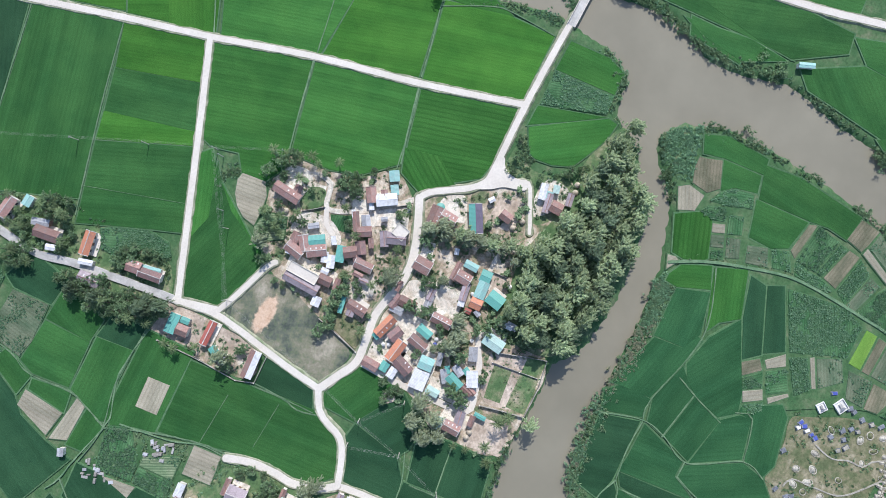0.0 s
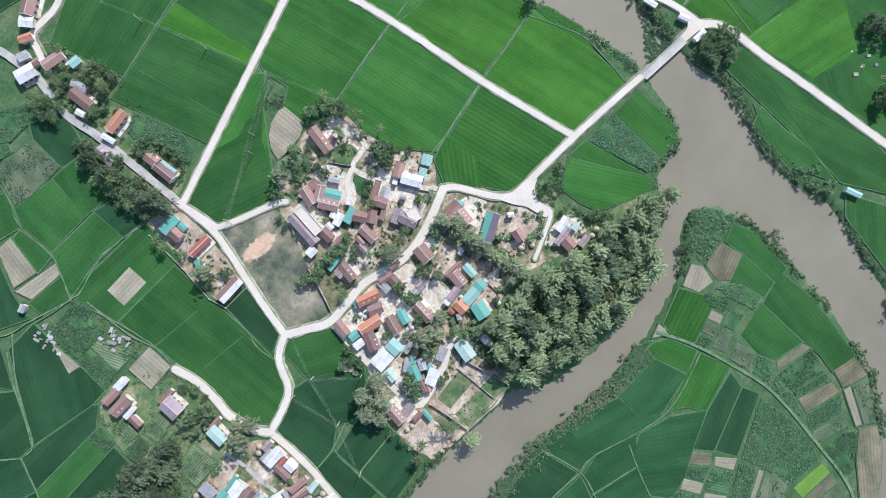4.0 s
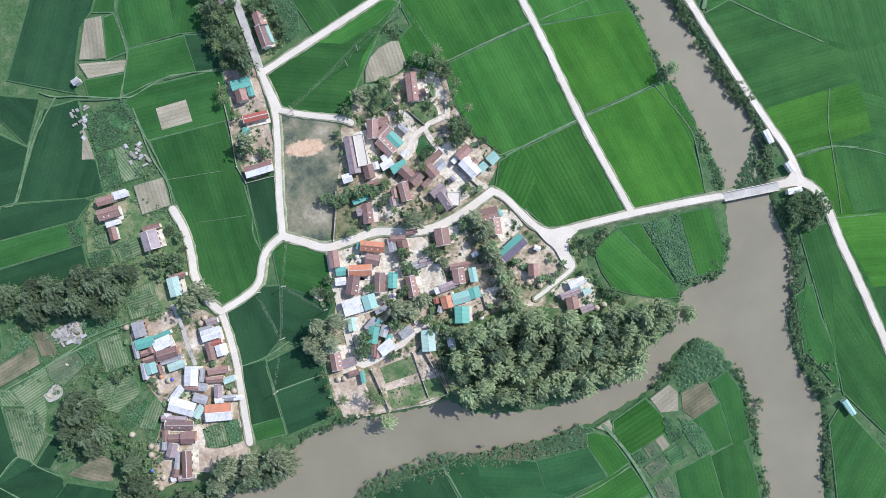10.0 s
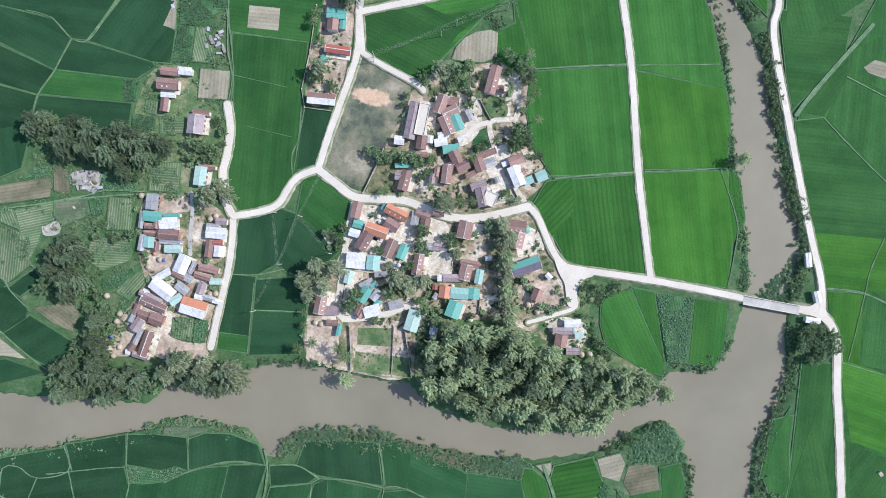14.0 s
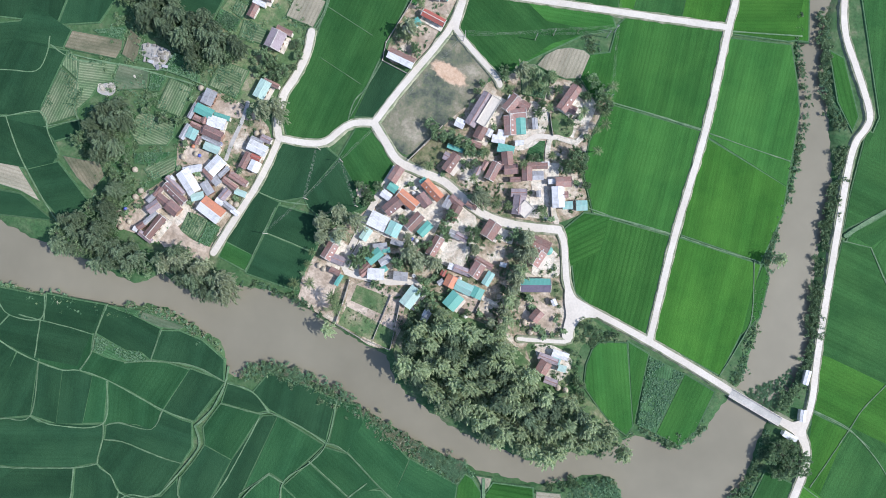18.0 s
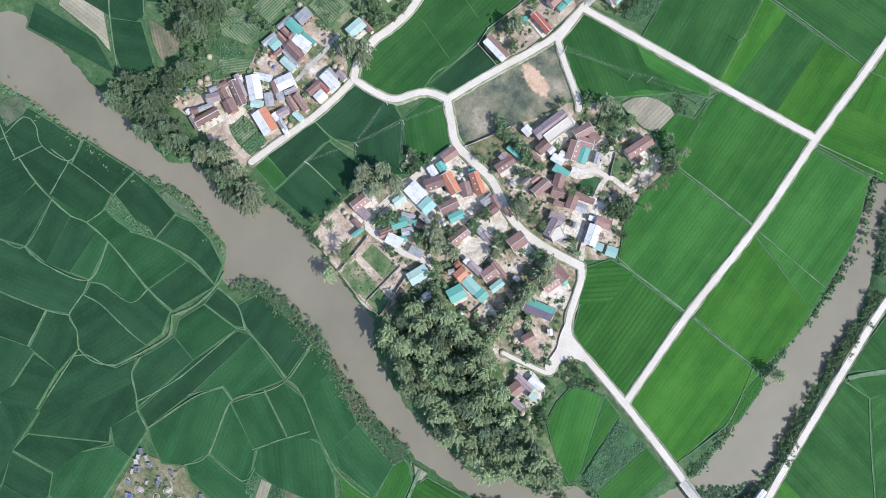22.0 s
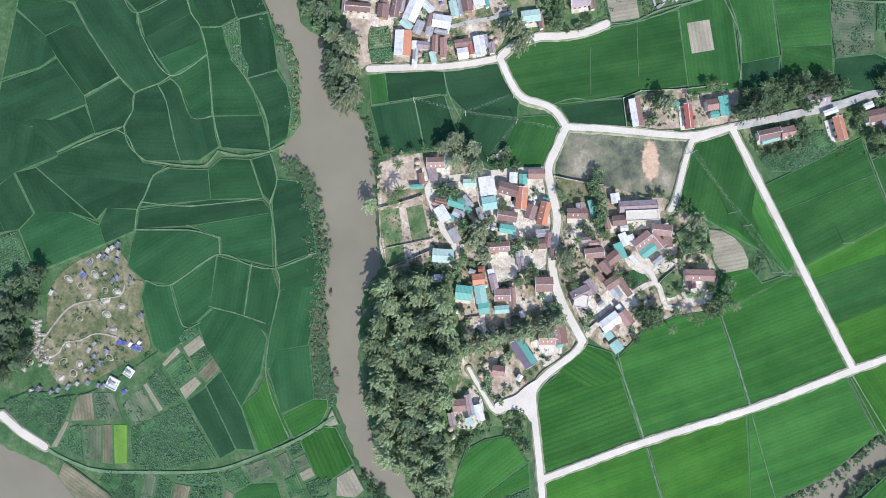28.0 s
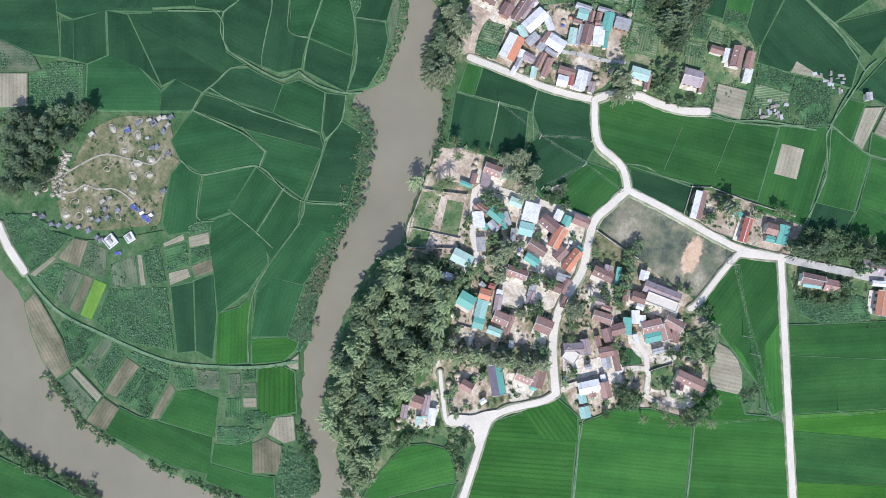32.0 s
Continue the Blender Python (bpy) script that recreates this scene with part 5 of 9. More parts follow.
bund(0.75, (-125.7, -137.5), (-115, -136.4), (-98.3, -127.6), (-104.2, -112.2))
bund(0.75, (-98.3, -127.6), (-95.6, -133.4), (-93.5, -142.7), (-86.8, -144.3), (-80.7, -148.8), (-72.5, -147.6), (-66.3, -142.5))
bund(0.75, (-115.9, -112.9), (-114.8, -104.8), (-116.7, -96.8), (-117.5, -84.9))
bund(0.75, (-147.3, -103.6), (-137.4, -101.7), (-126.7, -99.4), (-117.1, -97.9))
bund(0.75, (-137.4, -101.7), (-141, -91.6))
bund(0.75, (-94.9, -132.9), (-88.4, -130.6), (-73.5, -129.6), (-63.8, -128.1))
bund(0.75, (-97.2, -128), (-93, -124.6), (-80.2, -121.4), (-79.4, -113))
bund(0.75, (-92.3, -97), (-93.6, -84.9))
bund(0.75, (-82.2, -93.4), (-73.8, -91.5), (-62.4, -92))
bund(0.75, (-101, -102.4), (-92.6, -97.6), (-82.2, -93.4))
bund(0.75, (-122, -158.3), (-101.1, -148.1), (-93.5, -142.7))
bund(0.75, (-101.1, -148.1), (-95.7, -163))
bund(0.75, (-133.6, -162.9), (-122, -158.3))
bund(0.5, (-207.3, -23.8), (-194.6, -18.2), (-184.4, -13.8), (-183.5, -5.8), (-185.5, 0.9))
bund(0.5, (-197.1, -40.4), (-187.4, -35.2), (-175.4, -27.6), (-168.7, -34.2), (-162.2, -39.5))
bund(0.5, (-187.4, -35.2), (-177.7, -44.8), (-170.6, -50.6), (-159, -58.7), (-150.3, -64))
bund(0.9, (-183.7, -2), (-171.8, -2.9), (-155.3, 2.8), (-135.1, 6.8), (-122.9, 8.7))
bund(0.6, (142.7, 64.3), (156.6, 51.9), (173.6, 37.7))
bund(0.5, (150.8, 81.2), (167.5, 74.3))
bund(0.5, (131.9, 62.1), (142.7, 64.3))
bund(0.5, (149.7, -2.4), (164.3, -3), (178.3, -8.8), (192.3, -16.7), (197.9, -8.9), (200.6, 0.2))
bund(0.5, (170.4, 19), (165.9, 5.7), (164.6, -3.7), (160.4, -29.8))
road('ditch_bank', 1.6, (132, 64.4), (138.4, 74.5), (149.8, 90.2), (159, 102.6), mat='bund', label='grassy bank of a field ditch', z=0.8)
bund(0.9, (-175.1, -1.9), (-165.1, 0.3), (-151.8, 3.8), (-142.9, 6.4), (-136.3, 8.9), (-120.7, 9.9))
bund(0.5, (-170.9, -2.6), (-167.2, -11.5), (-163.2, -21.5), (-160, -24.1))
bund(0.5, (-160, -24.1), (-171.5, -32.5))
bund(0.4, (-155.4, 3.4), (-154.9, -2.9), (-151.7, -6.4))
field('dark', (-224.4, 32.9), (-192.9, 42.1), (-187.1, 22.4), (-185.9, 7.4), (-211.1, -1.0))
field('dark', (-190.3, 40.6), (-174.2, 41.8), (-169.3, 24.2), (-170.6, 15.0), (-184.2, 7.5), (-185.8, 22.9))
field('mid', (160.1, 30.6), (227, 30.3), (223.8, -115.6), (166.5, -115.3), (159, -31.7), (165.1, -4), (149.5, -1.9), (143.8, 18.2))
field('mid', (133.8, 64.3), (150.3, 90), (166.1, 125.2), (229.2, 134), (227, 30.8), (182.4, 30.5), (182.2, 18.9), (143.1, 19.1), (134.5, 49.8))
field('mid', (41.8, 187.6), (48.7, 153.1), (-21.7, 140.4), (-30.7, 169.7), (-3.4, 182.1))
field('dark', (29.5, 218.6), (41.9, 190.1), (0.6, 183.9), (-39.9, 194.1))
field('fresh', (55.5, 117), (63.7, 78.9), (28.6, 72.6), (19.6, 72.3), (12.9, 76.6), (12.4, 86), (19.2, 90.2), (17.3, 101.4), (18.8, 105.2))
field('fresh', (63.5, 76.9), (70.4, 36.6), (39.8, 30.8), (30.1, 43.1), (27, 55), (26.8, 71.3))
field('ridge', (70.1, 34.3), (77.8, -3.4), (54.1, -2.5), (47.1, -0.5), (34.1, 20.1), (39.3, 29.1))
field('fresh', (12.9, 103.6), (15.9, 100.5), (7.5, 94.7), (-9.1, 74.2), (-15.6, 64.2), (-33.3, 73.2), (-39.9, 76.3), (-38.8, 89.4))
field('bright', (72.2, 160.2), (86.4, 127.7), (59.2, 119.1), (52.8, 152.6))
field('bright', (46.5, 219.1), (71.6, 161.6), (53.1, 154.1), (46.4, 185.4))
field('bright', (52.5, 134.6), (77.1, 146.2), (81.6, 126), (79.8, 124.7), (58.3, 118))
field('fresh', (58.5, 115.1), (81.4, 122.9), (89.8, 110.1), (95.3, 100.3), (102.9, 72.4), (66.2, 77.2))
field('bright', (65.7, 75.7), (103.2, 71.6), (106.1, 61.2), (106.4, 41.3), (74.6, 37.8))
field('bright', (74.7, 35.5), (106.8, 39.5), (111.3, 16.8), (110.6, -5.5), (82.1, -3.6))
field('ridge', (108.2, 40.2), (111.8, 36.5), (115, 21.4), (111.8, 12.6), (108.9, 28.3))
field('fresh', (62.8, -18), (63.7, -15.1), (67.8, -12.9), (73.1, -10.7), (81.4, -25.2), (88.6, -38.5), (87.9, -42), (81.2, -40.6), (74.6, -37.3), (65.8, -32.2), (63.2, -24.6))
field('fresh', (74.4, -10), (82.4, -10.7), (88.8, -36.9), (81.9, -24.3))
field('crop', (83.1, -10.7), (98.4, -11.5), (97.9, -37), (90.2, -36.9))
field('fresh', (99.1, -11.7), (111.5, -12.9), (111.3, -29.3), (107.9, -37), (98.8, -36.5))
field('mid', (143, -32.1), (154.6, -32.1), (158.1, -62.6), (160.6, -97.8), (140.7, -97.7), (141.9, -75.7))
field('mid', (133.6, -55.9), (140.5, -53.7), (139.5, -77.9), (130.4, -77.9))
field('mid', (161.2, -61.5), (189.5, -63.2), (188.5, -115.4), (166.5, -115.3))
field('mid', (158.1, -32.1), (190.1, -35.1), (189.6, -61), (160.8, -58.6))
field('mid', (-92, 75.4), (-62.9, 74.6), (-62.9, 51.2), (-61.8, 23.7), (-67.3, 11.5), (-81.8, 6), (-87.8, 12.7), (-88.4, 47.3), (-90.6, 59.6))
field('mid', (-97, 93.4), (-88.7, 96.3), (-58.5, 94.8), (-59.6, 75.5), (-93.1, 76.9), (-94.3, 85.5))
field('dark', (-61.4, 48.3), (-49.5, 48.3), (-53.8, 28.1), (-61.3, 24.8))
field('dark', (-152.6, 112.8), (-130.2, 103.7), (-139, 88.4))
field('dark', (-195.1, 99.4), (-153.7, 99.3), (-139.5, 86.8), (-149.4, 68.2), (-155.6, 68.2), (-164, 75.9), (-194.9, 80))
field('dark', (-128.6, 99.2), (-115.6, 99.1), (-116.2, 85.6), (-120, 76.6), (-115.5, 74.3), (-116.1, 62), (-123.2, 62), (-148.3, 67.7))
field('dark', (-147.8, 66.1), (-123.2, 60.9), (-122.1, 59.8), (-128.8, 54.6), (-160.2, 55.4), (-155.6, 66.6))
field('mid', (-160.4, 54.3), (-133.4, 53.5), (-134.1, 45), (-165.5, 45.1))
field('dark', (-165.9, 43.6), (-129.8, 43.9), (-130.2, 32.9), (-168.1, 32))
field('dark', (-188.1, 78), (-164.6, 74.5), (-156.8, 67.3), (-161.6, 55.4), (-188, 65.6))
field('dark', (-188, 63.4), (-162, 54.3), (-167.1, 44.9), (-187.8, 48.8))
field('dark', (-187.8, 47.2), (-167.7, 43.6), (-169.4, 32.6), (-187.6, 27.6))
field('crop', (-133, 53.7), (-126.5, 53.7), (-127.6, 45.2), (-133.6, 45))
field('tan', (-120.4, 76.1), (-116, 89), (-115, 74.8))
field('crop', (-114.4, 92.3), (-97.7, 94.5), (-95.2, 85.5), (-107.7, 77.7), (-113.9, 77.7))
field('crop', (-113.9, 77), (-107.7, 77), (-108, 63.1), (-115.4, 62))
field('terrace', (-107.2, 77), (-103.2, 77), (-97.6, 63), (-107.6, 63.1))
field('tan', (-103.8, 60.8), (-91.7, 60.8), (-91.7, 49.1), (-103.7, 48.7))
field('tan', (-87.1, 87.7), (-74.4, 87.7), (-74.3, 78.2), (-87.1, 78.3))
field('dark', (-82.9, 2.2), (-67.3, 8.1), (-60.7, 6.5), (-64, -6.3), (-65.8, -12.6), (-74, -18.5), (-83.3, -18.5))
field('mid', (-58.4, 21.5), (-52.9, 22.6), (-39.5, 14), (-41.1, 0.2), (-47.3, -1.5), (-59.6, 7.4))
field('dark', (-59.6, 6.5), (-47.3, -2.4), (-42.9, -6.4), (-52.9, -17.5), (-61.8, -15.7), (-65.1, -13), (-63.3, -6.3))
field('dark', (-83.3, -19.6), (-74, -19.6), (-73.9, -42.2), (-85.5, -41.7))
field('mid', (-85.5, -42.8), (-74.2, -42.9), (-74.1, -48.8), (-85.4, -48.3))
field('dark', (-72.9, -20.7), (-54, -17.5), (-52.9, -30.8), (-72.8, -31.8))
field('dark', (-72.8, -32.9), (-52.9, -31.9), (-54, -47.4), (-72.8, -49.5))
field('terrace', (-104.5, -38.3), (-96.1, -37.7), (-96.5, -47.2), (-104.5, -46))
field('crop', (-95.7, -37.7), (-90.6, -38.4), (-91.2, -47.2), (-95.6, -47.2))
field('terrace', (-119.5, 21.7), (-107.4, 22.8), (-107.4, 10.5), (-119.4, 10.6))
field('tan', (-5.3, 73.4), (-3.9, 78.8), (-0.7, 82.9), (3.7, 85.6), (9.1, 86.9), (12.3, 86), (12.7, 76.1), (7.5, 73.4), (0.8, 73))
field('mid', (-41.5, 73.6), (-40.6, 88), (-20.4, 94.7), (-9.2, 90.8), (12.1, 96.4), (6.5, 93), (-3.6, 84), (-10.4, 72.8), (-18.2, 64.5))
field('dark', (-59, -139.3), (-60.8, -132.7), (-59, -125.1), (-58, -118.2), (-46.8, -118.7), (-48.3, -145.7))
field('cool', (-58, -117.2), (-61.5, -111.6), (-59.4, -100.9), (-44.3, -98), (-46.8, -117.8))
field('dark', (-59.3, -99.4), (-60.3, -92.2), (-48, -91.3), (-42.8, -94.8), (-45.3, -96.9))
field('dark', (-46, -147), (-45.9, -118.5), (-42.4, -97.9), (-37.9, -95.5), (-37.7, -126), (-39.7, -148.6))
field('cool', (-38, -149.4), (-34.9, -127.6), (-30.4, -117.3), (-25.7, -118.3), (-16, -139.1), (-18.7, -148.4), (-25.2, -154.1), (-32.9, -151.9))
field('cool', (-36.7, -125.3), (-37.1, -95), (-30.9, -96.3), (-17, -97.7), (-24.5, -116.5), (-30.4, -115.7))
field('dark', (-41.5, -93.7), (-49.8, -90.6), (-47.5, -81.8), (-33.4, -80.2), (-20, -79.9), (-16.8, -95.1), (-29.6, -94.3))
field('cool', (-14.4, -95.3), (-17.8, -80), (-10.7, -78), (-5.6, -84), (-7.1, -95.6))
field('cool', (-14.5, -137.7), (-23.5, -119.5), (-3.7, -124.9), (0.7, -130.9), (1.2, -135.4))
field('cool', (-23.1, -118.3), (-18, -106.7), (0.4, -111.9), (-3.7, -120.9), (-3.9, -124.2))
field('cool', (-17.7, -105.4), (-15.2, -98.4), (-6, -96.9), (9.6, -103), (1, -110.8))
field('cool', (1.5, -129.5), (-2.9, -123), (1.3, -111.7), (6.3, -106.3), (11.5, -104.1), (24.3, -108.5), (35.4, -117.2), (22.3, -122.4), (9.9, -128))
field('cool', (-6.2, -95.3), (-6.2, -80), (7.4, -84.9), (15.9, -88.3), (16.3, -99.6), (23, -103.8), (21.9, -105.9), (4.5, -99.8))
field('cool', (24, -104.2), (17, -99.9), (17, -88), (37.1, -89), (40.6, -101.7))
field('fresh', (36.2, -116.8), (31.6, -109.3), (26.4, -106.1), (50.6, -100.0), (54.9, -112.3))
field('fresh', (42.2, -101.3), (38.1, -88.8), (38.8, -84.0), (41.6, -84.3), (46.6, -87.5), (50.6, -98.4))
field('ridge', (53.2, -95.6), (50.7, -93.3), (49.4, -86.7), (50.1, -82.1), (64.2, -77.4), (67.6, -83.8), (69.4, -87.9), (69.0, -91.2))
field('mid', (92.0, -146.7), (81.9, -144.1), (83.5, -135.9), (82.9, -127.9), (83.1, -106.1), (96.4, -103.6), (97.1, -119.1))
field('mid', (81.8, -127.3), (69.5, -123.8), (66.8, -117.6), (67.6, -108.1), (82.2, -105.4))
field('mid', (85.0, -104.1), (83.5, -95.3), (80.4, -90.7), (91.8, -87.4), (91.7, -103.1))
field('mid', (92.8, -103.7), (92.8, -86.9), (91.4, -78.8), (98.2, -76.4), (101.2, -85.6), (99.0, -103.3))
field('fallow', (80.5, -90.2), (76.8, -85.8), (78.4, -78.6), (84.9, -77.2), (89.7, -77.4), (90.0, -80.8), (91.7, -86.8))
field('tan', (68.4, -84.0), (66.0, -77.3), (75.0, -73.9), (77.5, -78.0), (75.7, -85.4))
field('tan', (47.8, -86.0), (42.2, -82.1), (48.5, -80.3), (49.0, -83.8))
field('grey_crop', (22.3, -174.8), (23.1, -166.9), (34.2, -164.1), (33.6, -174.6))
field('fallow', (32.0, -185.6), (22.4, -181.1), (22.1, -175.0), (33.3, -175.2))
field('tan', (41.1, -194.4), (31.2, -187.0), (32.2, -185.5), (41.3, -191.7))
field('crop', (32.1, -204.1), (22.1, -195.7), (22.3, -182.6), (30.7, -186.9), (40.8, -194.2))
field('crop', (42.0, -191.5), (33.6, -184.6), (34.1, -181.4), (47.2, -181.9))
field('grey_crop', (34.2, -180.9), (35.2, -173.0), (50.0, -175.1), (47.7, -181.2))
field('fallow', (35.1, -172.5), (35.5, -168.9), (50.8, -170.6), (50.0, -174.6))
field('lime', (35.6, -168.4), (36.4, -162.9), (51.8, -164.9), (51.1, -170.0))
field('crop', (38.0, -160.1), (31.2, -139.8), (54.4, -129.6), (55.7, -140.2), (56.3, -154.6), (51.7, -163.0), (38.0, -162.0))
field('grey_crop', (28.8, -164.0), (22.3, -155.4), (33.4, -150.4), (37.5, -160.2))
field('tan', (22.0, -155.0), (21.4, -153.0), (32.7, -147.8), (33.8, -149.8))
field('crop', (20.9, -152.7), (16.0, -147.6), (29.5, -140.1), (32.8, -147.3))
field('tan', (15.1, -146.2), (9.1, -139.3), (11.5, -137.9), (16.5, -145.3))
field('tan', (9.9, -137.1), (5.8, -129.7), (10.2, -127.9), (14.1, -135.4))
field('crop', (5.2, -138.0), (1.6, -131.4), (5.3, -129.8), (9.3, -137.6))
field('crop', (17.0, -145.2), (12.0, -137.2), (20.8, -133.9), (25.1, -140.9))
field('crop', (14.4, -135.1), (10.6, -127.8), (15.0, -126.0), (20.3, -132.7))
field('tan', (25.7, -140.7), (21.7, -133.7), (24.8, -131.6), (30.5, -138.8))
field('fallow', (20.7, -132.6), (15.3, -125.5), (20.7, -123.4), (24.8, -129.9))
field('crop', (56.4, -176.7), (52.9, -173.3), (54.4, -166.9), (56.0, -158.4), (68.6, -165.0), (70.9, -167.6))
field('grey_crop', (56.3, -157.9), (57.2, -153.6), (71.7, -158.9), (69.6, -163.7))
field('crop', (57.2, -153.1), (61.3, -147.9), (76.6, -152.7), (71.8, -158.4))
field('fallow', (61.6, -147.4), (63.8, -141.1), (78.4, -146.8), (77.3, -152.0))
field('crop', (64.1, -140.5), (64.5, -137.8), (79.3, -142.8), (78.4, -146.3))
field('crop', (64.6, -137.4), (65.8, -128.6), (82.5, -132.2), (79.6, -142.2))
field('fallow', (66.1, -128.0), (68.8, -124.9), (81.6, -128.1), (82.6, -131.7))
field('crop', (58.7, -144.5), (60.0, -130.1), (65.3, -128.5), (63.4, -140.7), (60.9, -147.1))
field('fallow', (52.6, -193.0), (47.1, -189.9), (52.4, -184.1), (61.9, -174.1), (71.4, -166.9), (77.5, -171.7), (72.5, -179.1), (63.1, -186.7))
field('grey_crop', (77.9, -170.6), (74.1, -167.5), (82.1, -153.8), (89.4, -156.1))
field('tan', (73.7, -167.2), (71.2, -165.6), (78.7, -152.3), (82.0, -153.4))
field('fallow', (82.6, -153.2), (79.3, -151.6), (81.8, -144.3), (91.9, -147.1), (89.9, -155.7))
field('grey_crop', (57.6, -107.5), (55.7, -102.0), (63.8, -99.4), (65.4, -105.2))
field('crop', (54.7, -101.8), (53.2, -96.5), (56.6, -95.5), (58.6, -100.3))
field('grey_crop', (59.2, -100.1), (57.5, -94.8), (62.4, -93.4), (64.3, -98.6))
field('tan', (64.7, -98.5), (63.0, -93.2), (66.8, -92.1), (68.5, -97.4))
field('crop', (66.7, -104.9), (64.7, -99.2), (72.4, -96.9), (74.1, -103.1))
field('crop', (69.1, -97.2), (67.8, -91.6), (69.0, -85.7), (72.7, -88.1), (74.6, -95.1))
field('crop', (78.1, -105.2), (75.4, -95.4), (74.5, -87.6), (80.8, -91.5), (83.1, -95.5), (83.6, -103.6))
field('crop', (61.0, -128.6), (59.3, -120.9), (66.4, -117.7), (68.4, -124.8))
field('grey_crop', (58.9, -119.4), (57.0, -110.0), (64.2, -108.3), (66.5, -116.5))
thicket_in('riverbank_reeds', 'reeds and bushes along the water', ['reed', 'reed', 'bush'], 1.1, 0.9, (37.1, -88.4), (22.4, -85.2), (19.1, -82.4), (27.0, -81.1), (37.5, -81.8))
field('dark', (31.1, -137.7), (27.3, -130.4), (52.2, -122.3), (54.5, -128.2))
field('dark', (26.3, -129.5), (21.9, -123.5), (37.2, -117.8), (53.1, -114.8), (51.9, -121.2))
field('cool', (-12, -150.5), (-17.4, -148), (-14.6, -139.4), (1.6, -135.8), (1.6, -129.9), (4, -130.4), (11, -144.8), (7.3, -148.3))
field('dark', (-67.7, -255.3), (-76.9, -220.4), (-46.3, -208.6), (-44.7, -219), (-49.7, -249.7))
field('dark', (-77.2, -219.2), (-86.8, -182.9), (-73.8, -177.2), (-69.6, -195.1), (-62.6, -207.5), (-63.9, -214.5))
field('dark', (-59.9, -211.5), (-61.5, -207.2), (-46.6, -202.7), (-46.6, -207.5))
field('dark', (-61.7, -206.5), (-68.4, -196), (-51.6, -190.2), (-46.6, -196.6), (-46.6, -201.9))
field('cool', (-45.9, -195.7), (-51.6, -188.5), (-50.1, -176.1), (-42.6, -164.3), (-35.8, -163), (-28.7, -191.2))
field('dark', (-68.8, -194.4), (-69.4, -186.7), (-58.3, -176.9), (-45.8, -165.7), (-50.4, -175), (-52.1, -188.7))
field('dark', (-69.9, -185.6), (-80.2, -149.6), (-72.1, -147.4), (-64.8, -143.4), (-62.4, -135.6), (-59.2, -140.6), (-47.5, -147.8), (-49.8, -160.4), (-46.1, -164.6), (-58.6, -175.7))
field('dark', (-42.8, -163.6), (-49, -159.7), (-46.5, -148.8), (-39.1, -150.6), (-36, -162.3))
field('tan', (-33.3, -230), (-36.3, -218.8), (-23.1, -214.8), (-19.7, -225.8))
field('crop', (-35.5, -217.4), (-43.7, -209), (-45.6, -197.5), (-30.2, -192.9), (-23.4, -213.6))
field('grey_crop', (-46.7, -234.1), (-44, -218.8), (-38.3, -213.4), (-33.8, -230.1))
field('crop', (20.8, -210.8), (17.8, -199.8), (20.8, -189.3), (32.7, -204.7))
field('bright', (48.2, 151.9), (54.6, 120.2), (38.6, 115.1), (31.1, 147.9))
field('mid', (30.4, 147.9), (37.9, 115.1), (20.2, 109.2), (13.6, 144.9))
field('bright', (13.1, 145), (19.5, 109.1), (14.5, 107.8), (2.1, 143.4))
field('mid', (1.2, 143.2), (13.6, 107.7), (-17.9, 96.7), (-21.7, 109.4), (-30.6, 137.1))
field('crop', (-74.5, 171.9), (-54.8, 159.6), (-60.8, 154.1), (-70.5, 154.2), (-79.5, 161.4))
field('crop', (-80.3, 159.2), (-71, 155), (-72.4, 151.1), (-82.4, 153.2))
field('grey_crop', (-82.9, 151.7), (-72.3, 150), (-63.9, 149), (-63.9, 133.7), (-79.8, 133.7), (-86.9, 136))
field('dark', (-59.8, 153.2), (-48.1, 147.5), (-53.1, 131.1), (-63.4, 133.2), (-62.8, 148.8))
field('mid', (-91.9, 144.5), (-85.5, 141.5), (-92, 129.3), (-99.7, 131.5))
field('crop', (-86, 159.1), (-84.7, 152.8), (-86.6, 143.2), (-91.6, 145))
field('tan', (-103.8, 129.4), (-97, 128.8), (-100, 111.8), (-110.5, 114.3))
field('tan', (-111.2, 113.2), (-92.3, 109.3), (-94.6, 104.8), (-109, 106))
field('mid', (-96.3, 127.3), (-92.8, 127.7), (-91.5, 112.7), (-99.4, 112))
field('mid', (-87.4, 134.8), (-70.4, 132.3), (-71.6, 113.8), (-89.9, 114.1), (-90.3, 128.8))
field('mid', (-69.1, 132.3), (-53.5, 130.4), (-61.7, 112.3), (-71, 114))
field('mid', (-90.3, 112.5), (-68.6, 111.5), (-68.1, 97.4), (-80.8, 98.1), (-96.2, 94.8), (-97.1, 97.5))
field('dark', (-67.7, 111.7), (-51.1, 107.2), (-55.3, 95.5), (-67.3, 97))
field('mid', (-110.2, 105.7), (-95.2, 103.8), (-99.2, 95.7), (-110.2, 99))
field('dark', (-100.9, 176.6), (-83.9, 163.3), (-93.5, 144.4), (-100.9, 132), (-107, 126.7), (-112.5, 114), (-115.5, 102.8), (-138.7, 114.9))
field('dark', (-91, 192.7), (-71.3, 180.5), (-81.1, 165), (-100.5, 177.1))
field('bright', (142.1, 39.4), (170.7, 21.5), (163.5, 1.3), (149.9, -1.2), (147.1, 9.4))
field('mid', (172.7, 20.3), (201.8, 2.1), (192, -15.5), (166.9, -1.9))
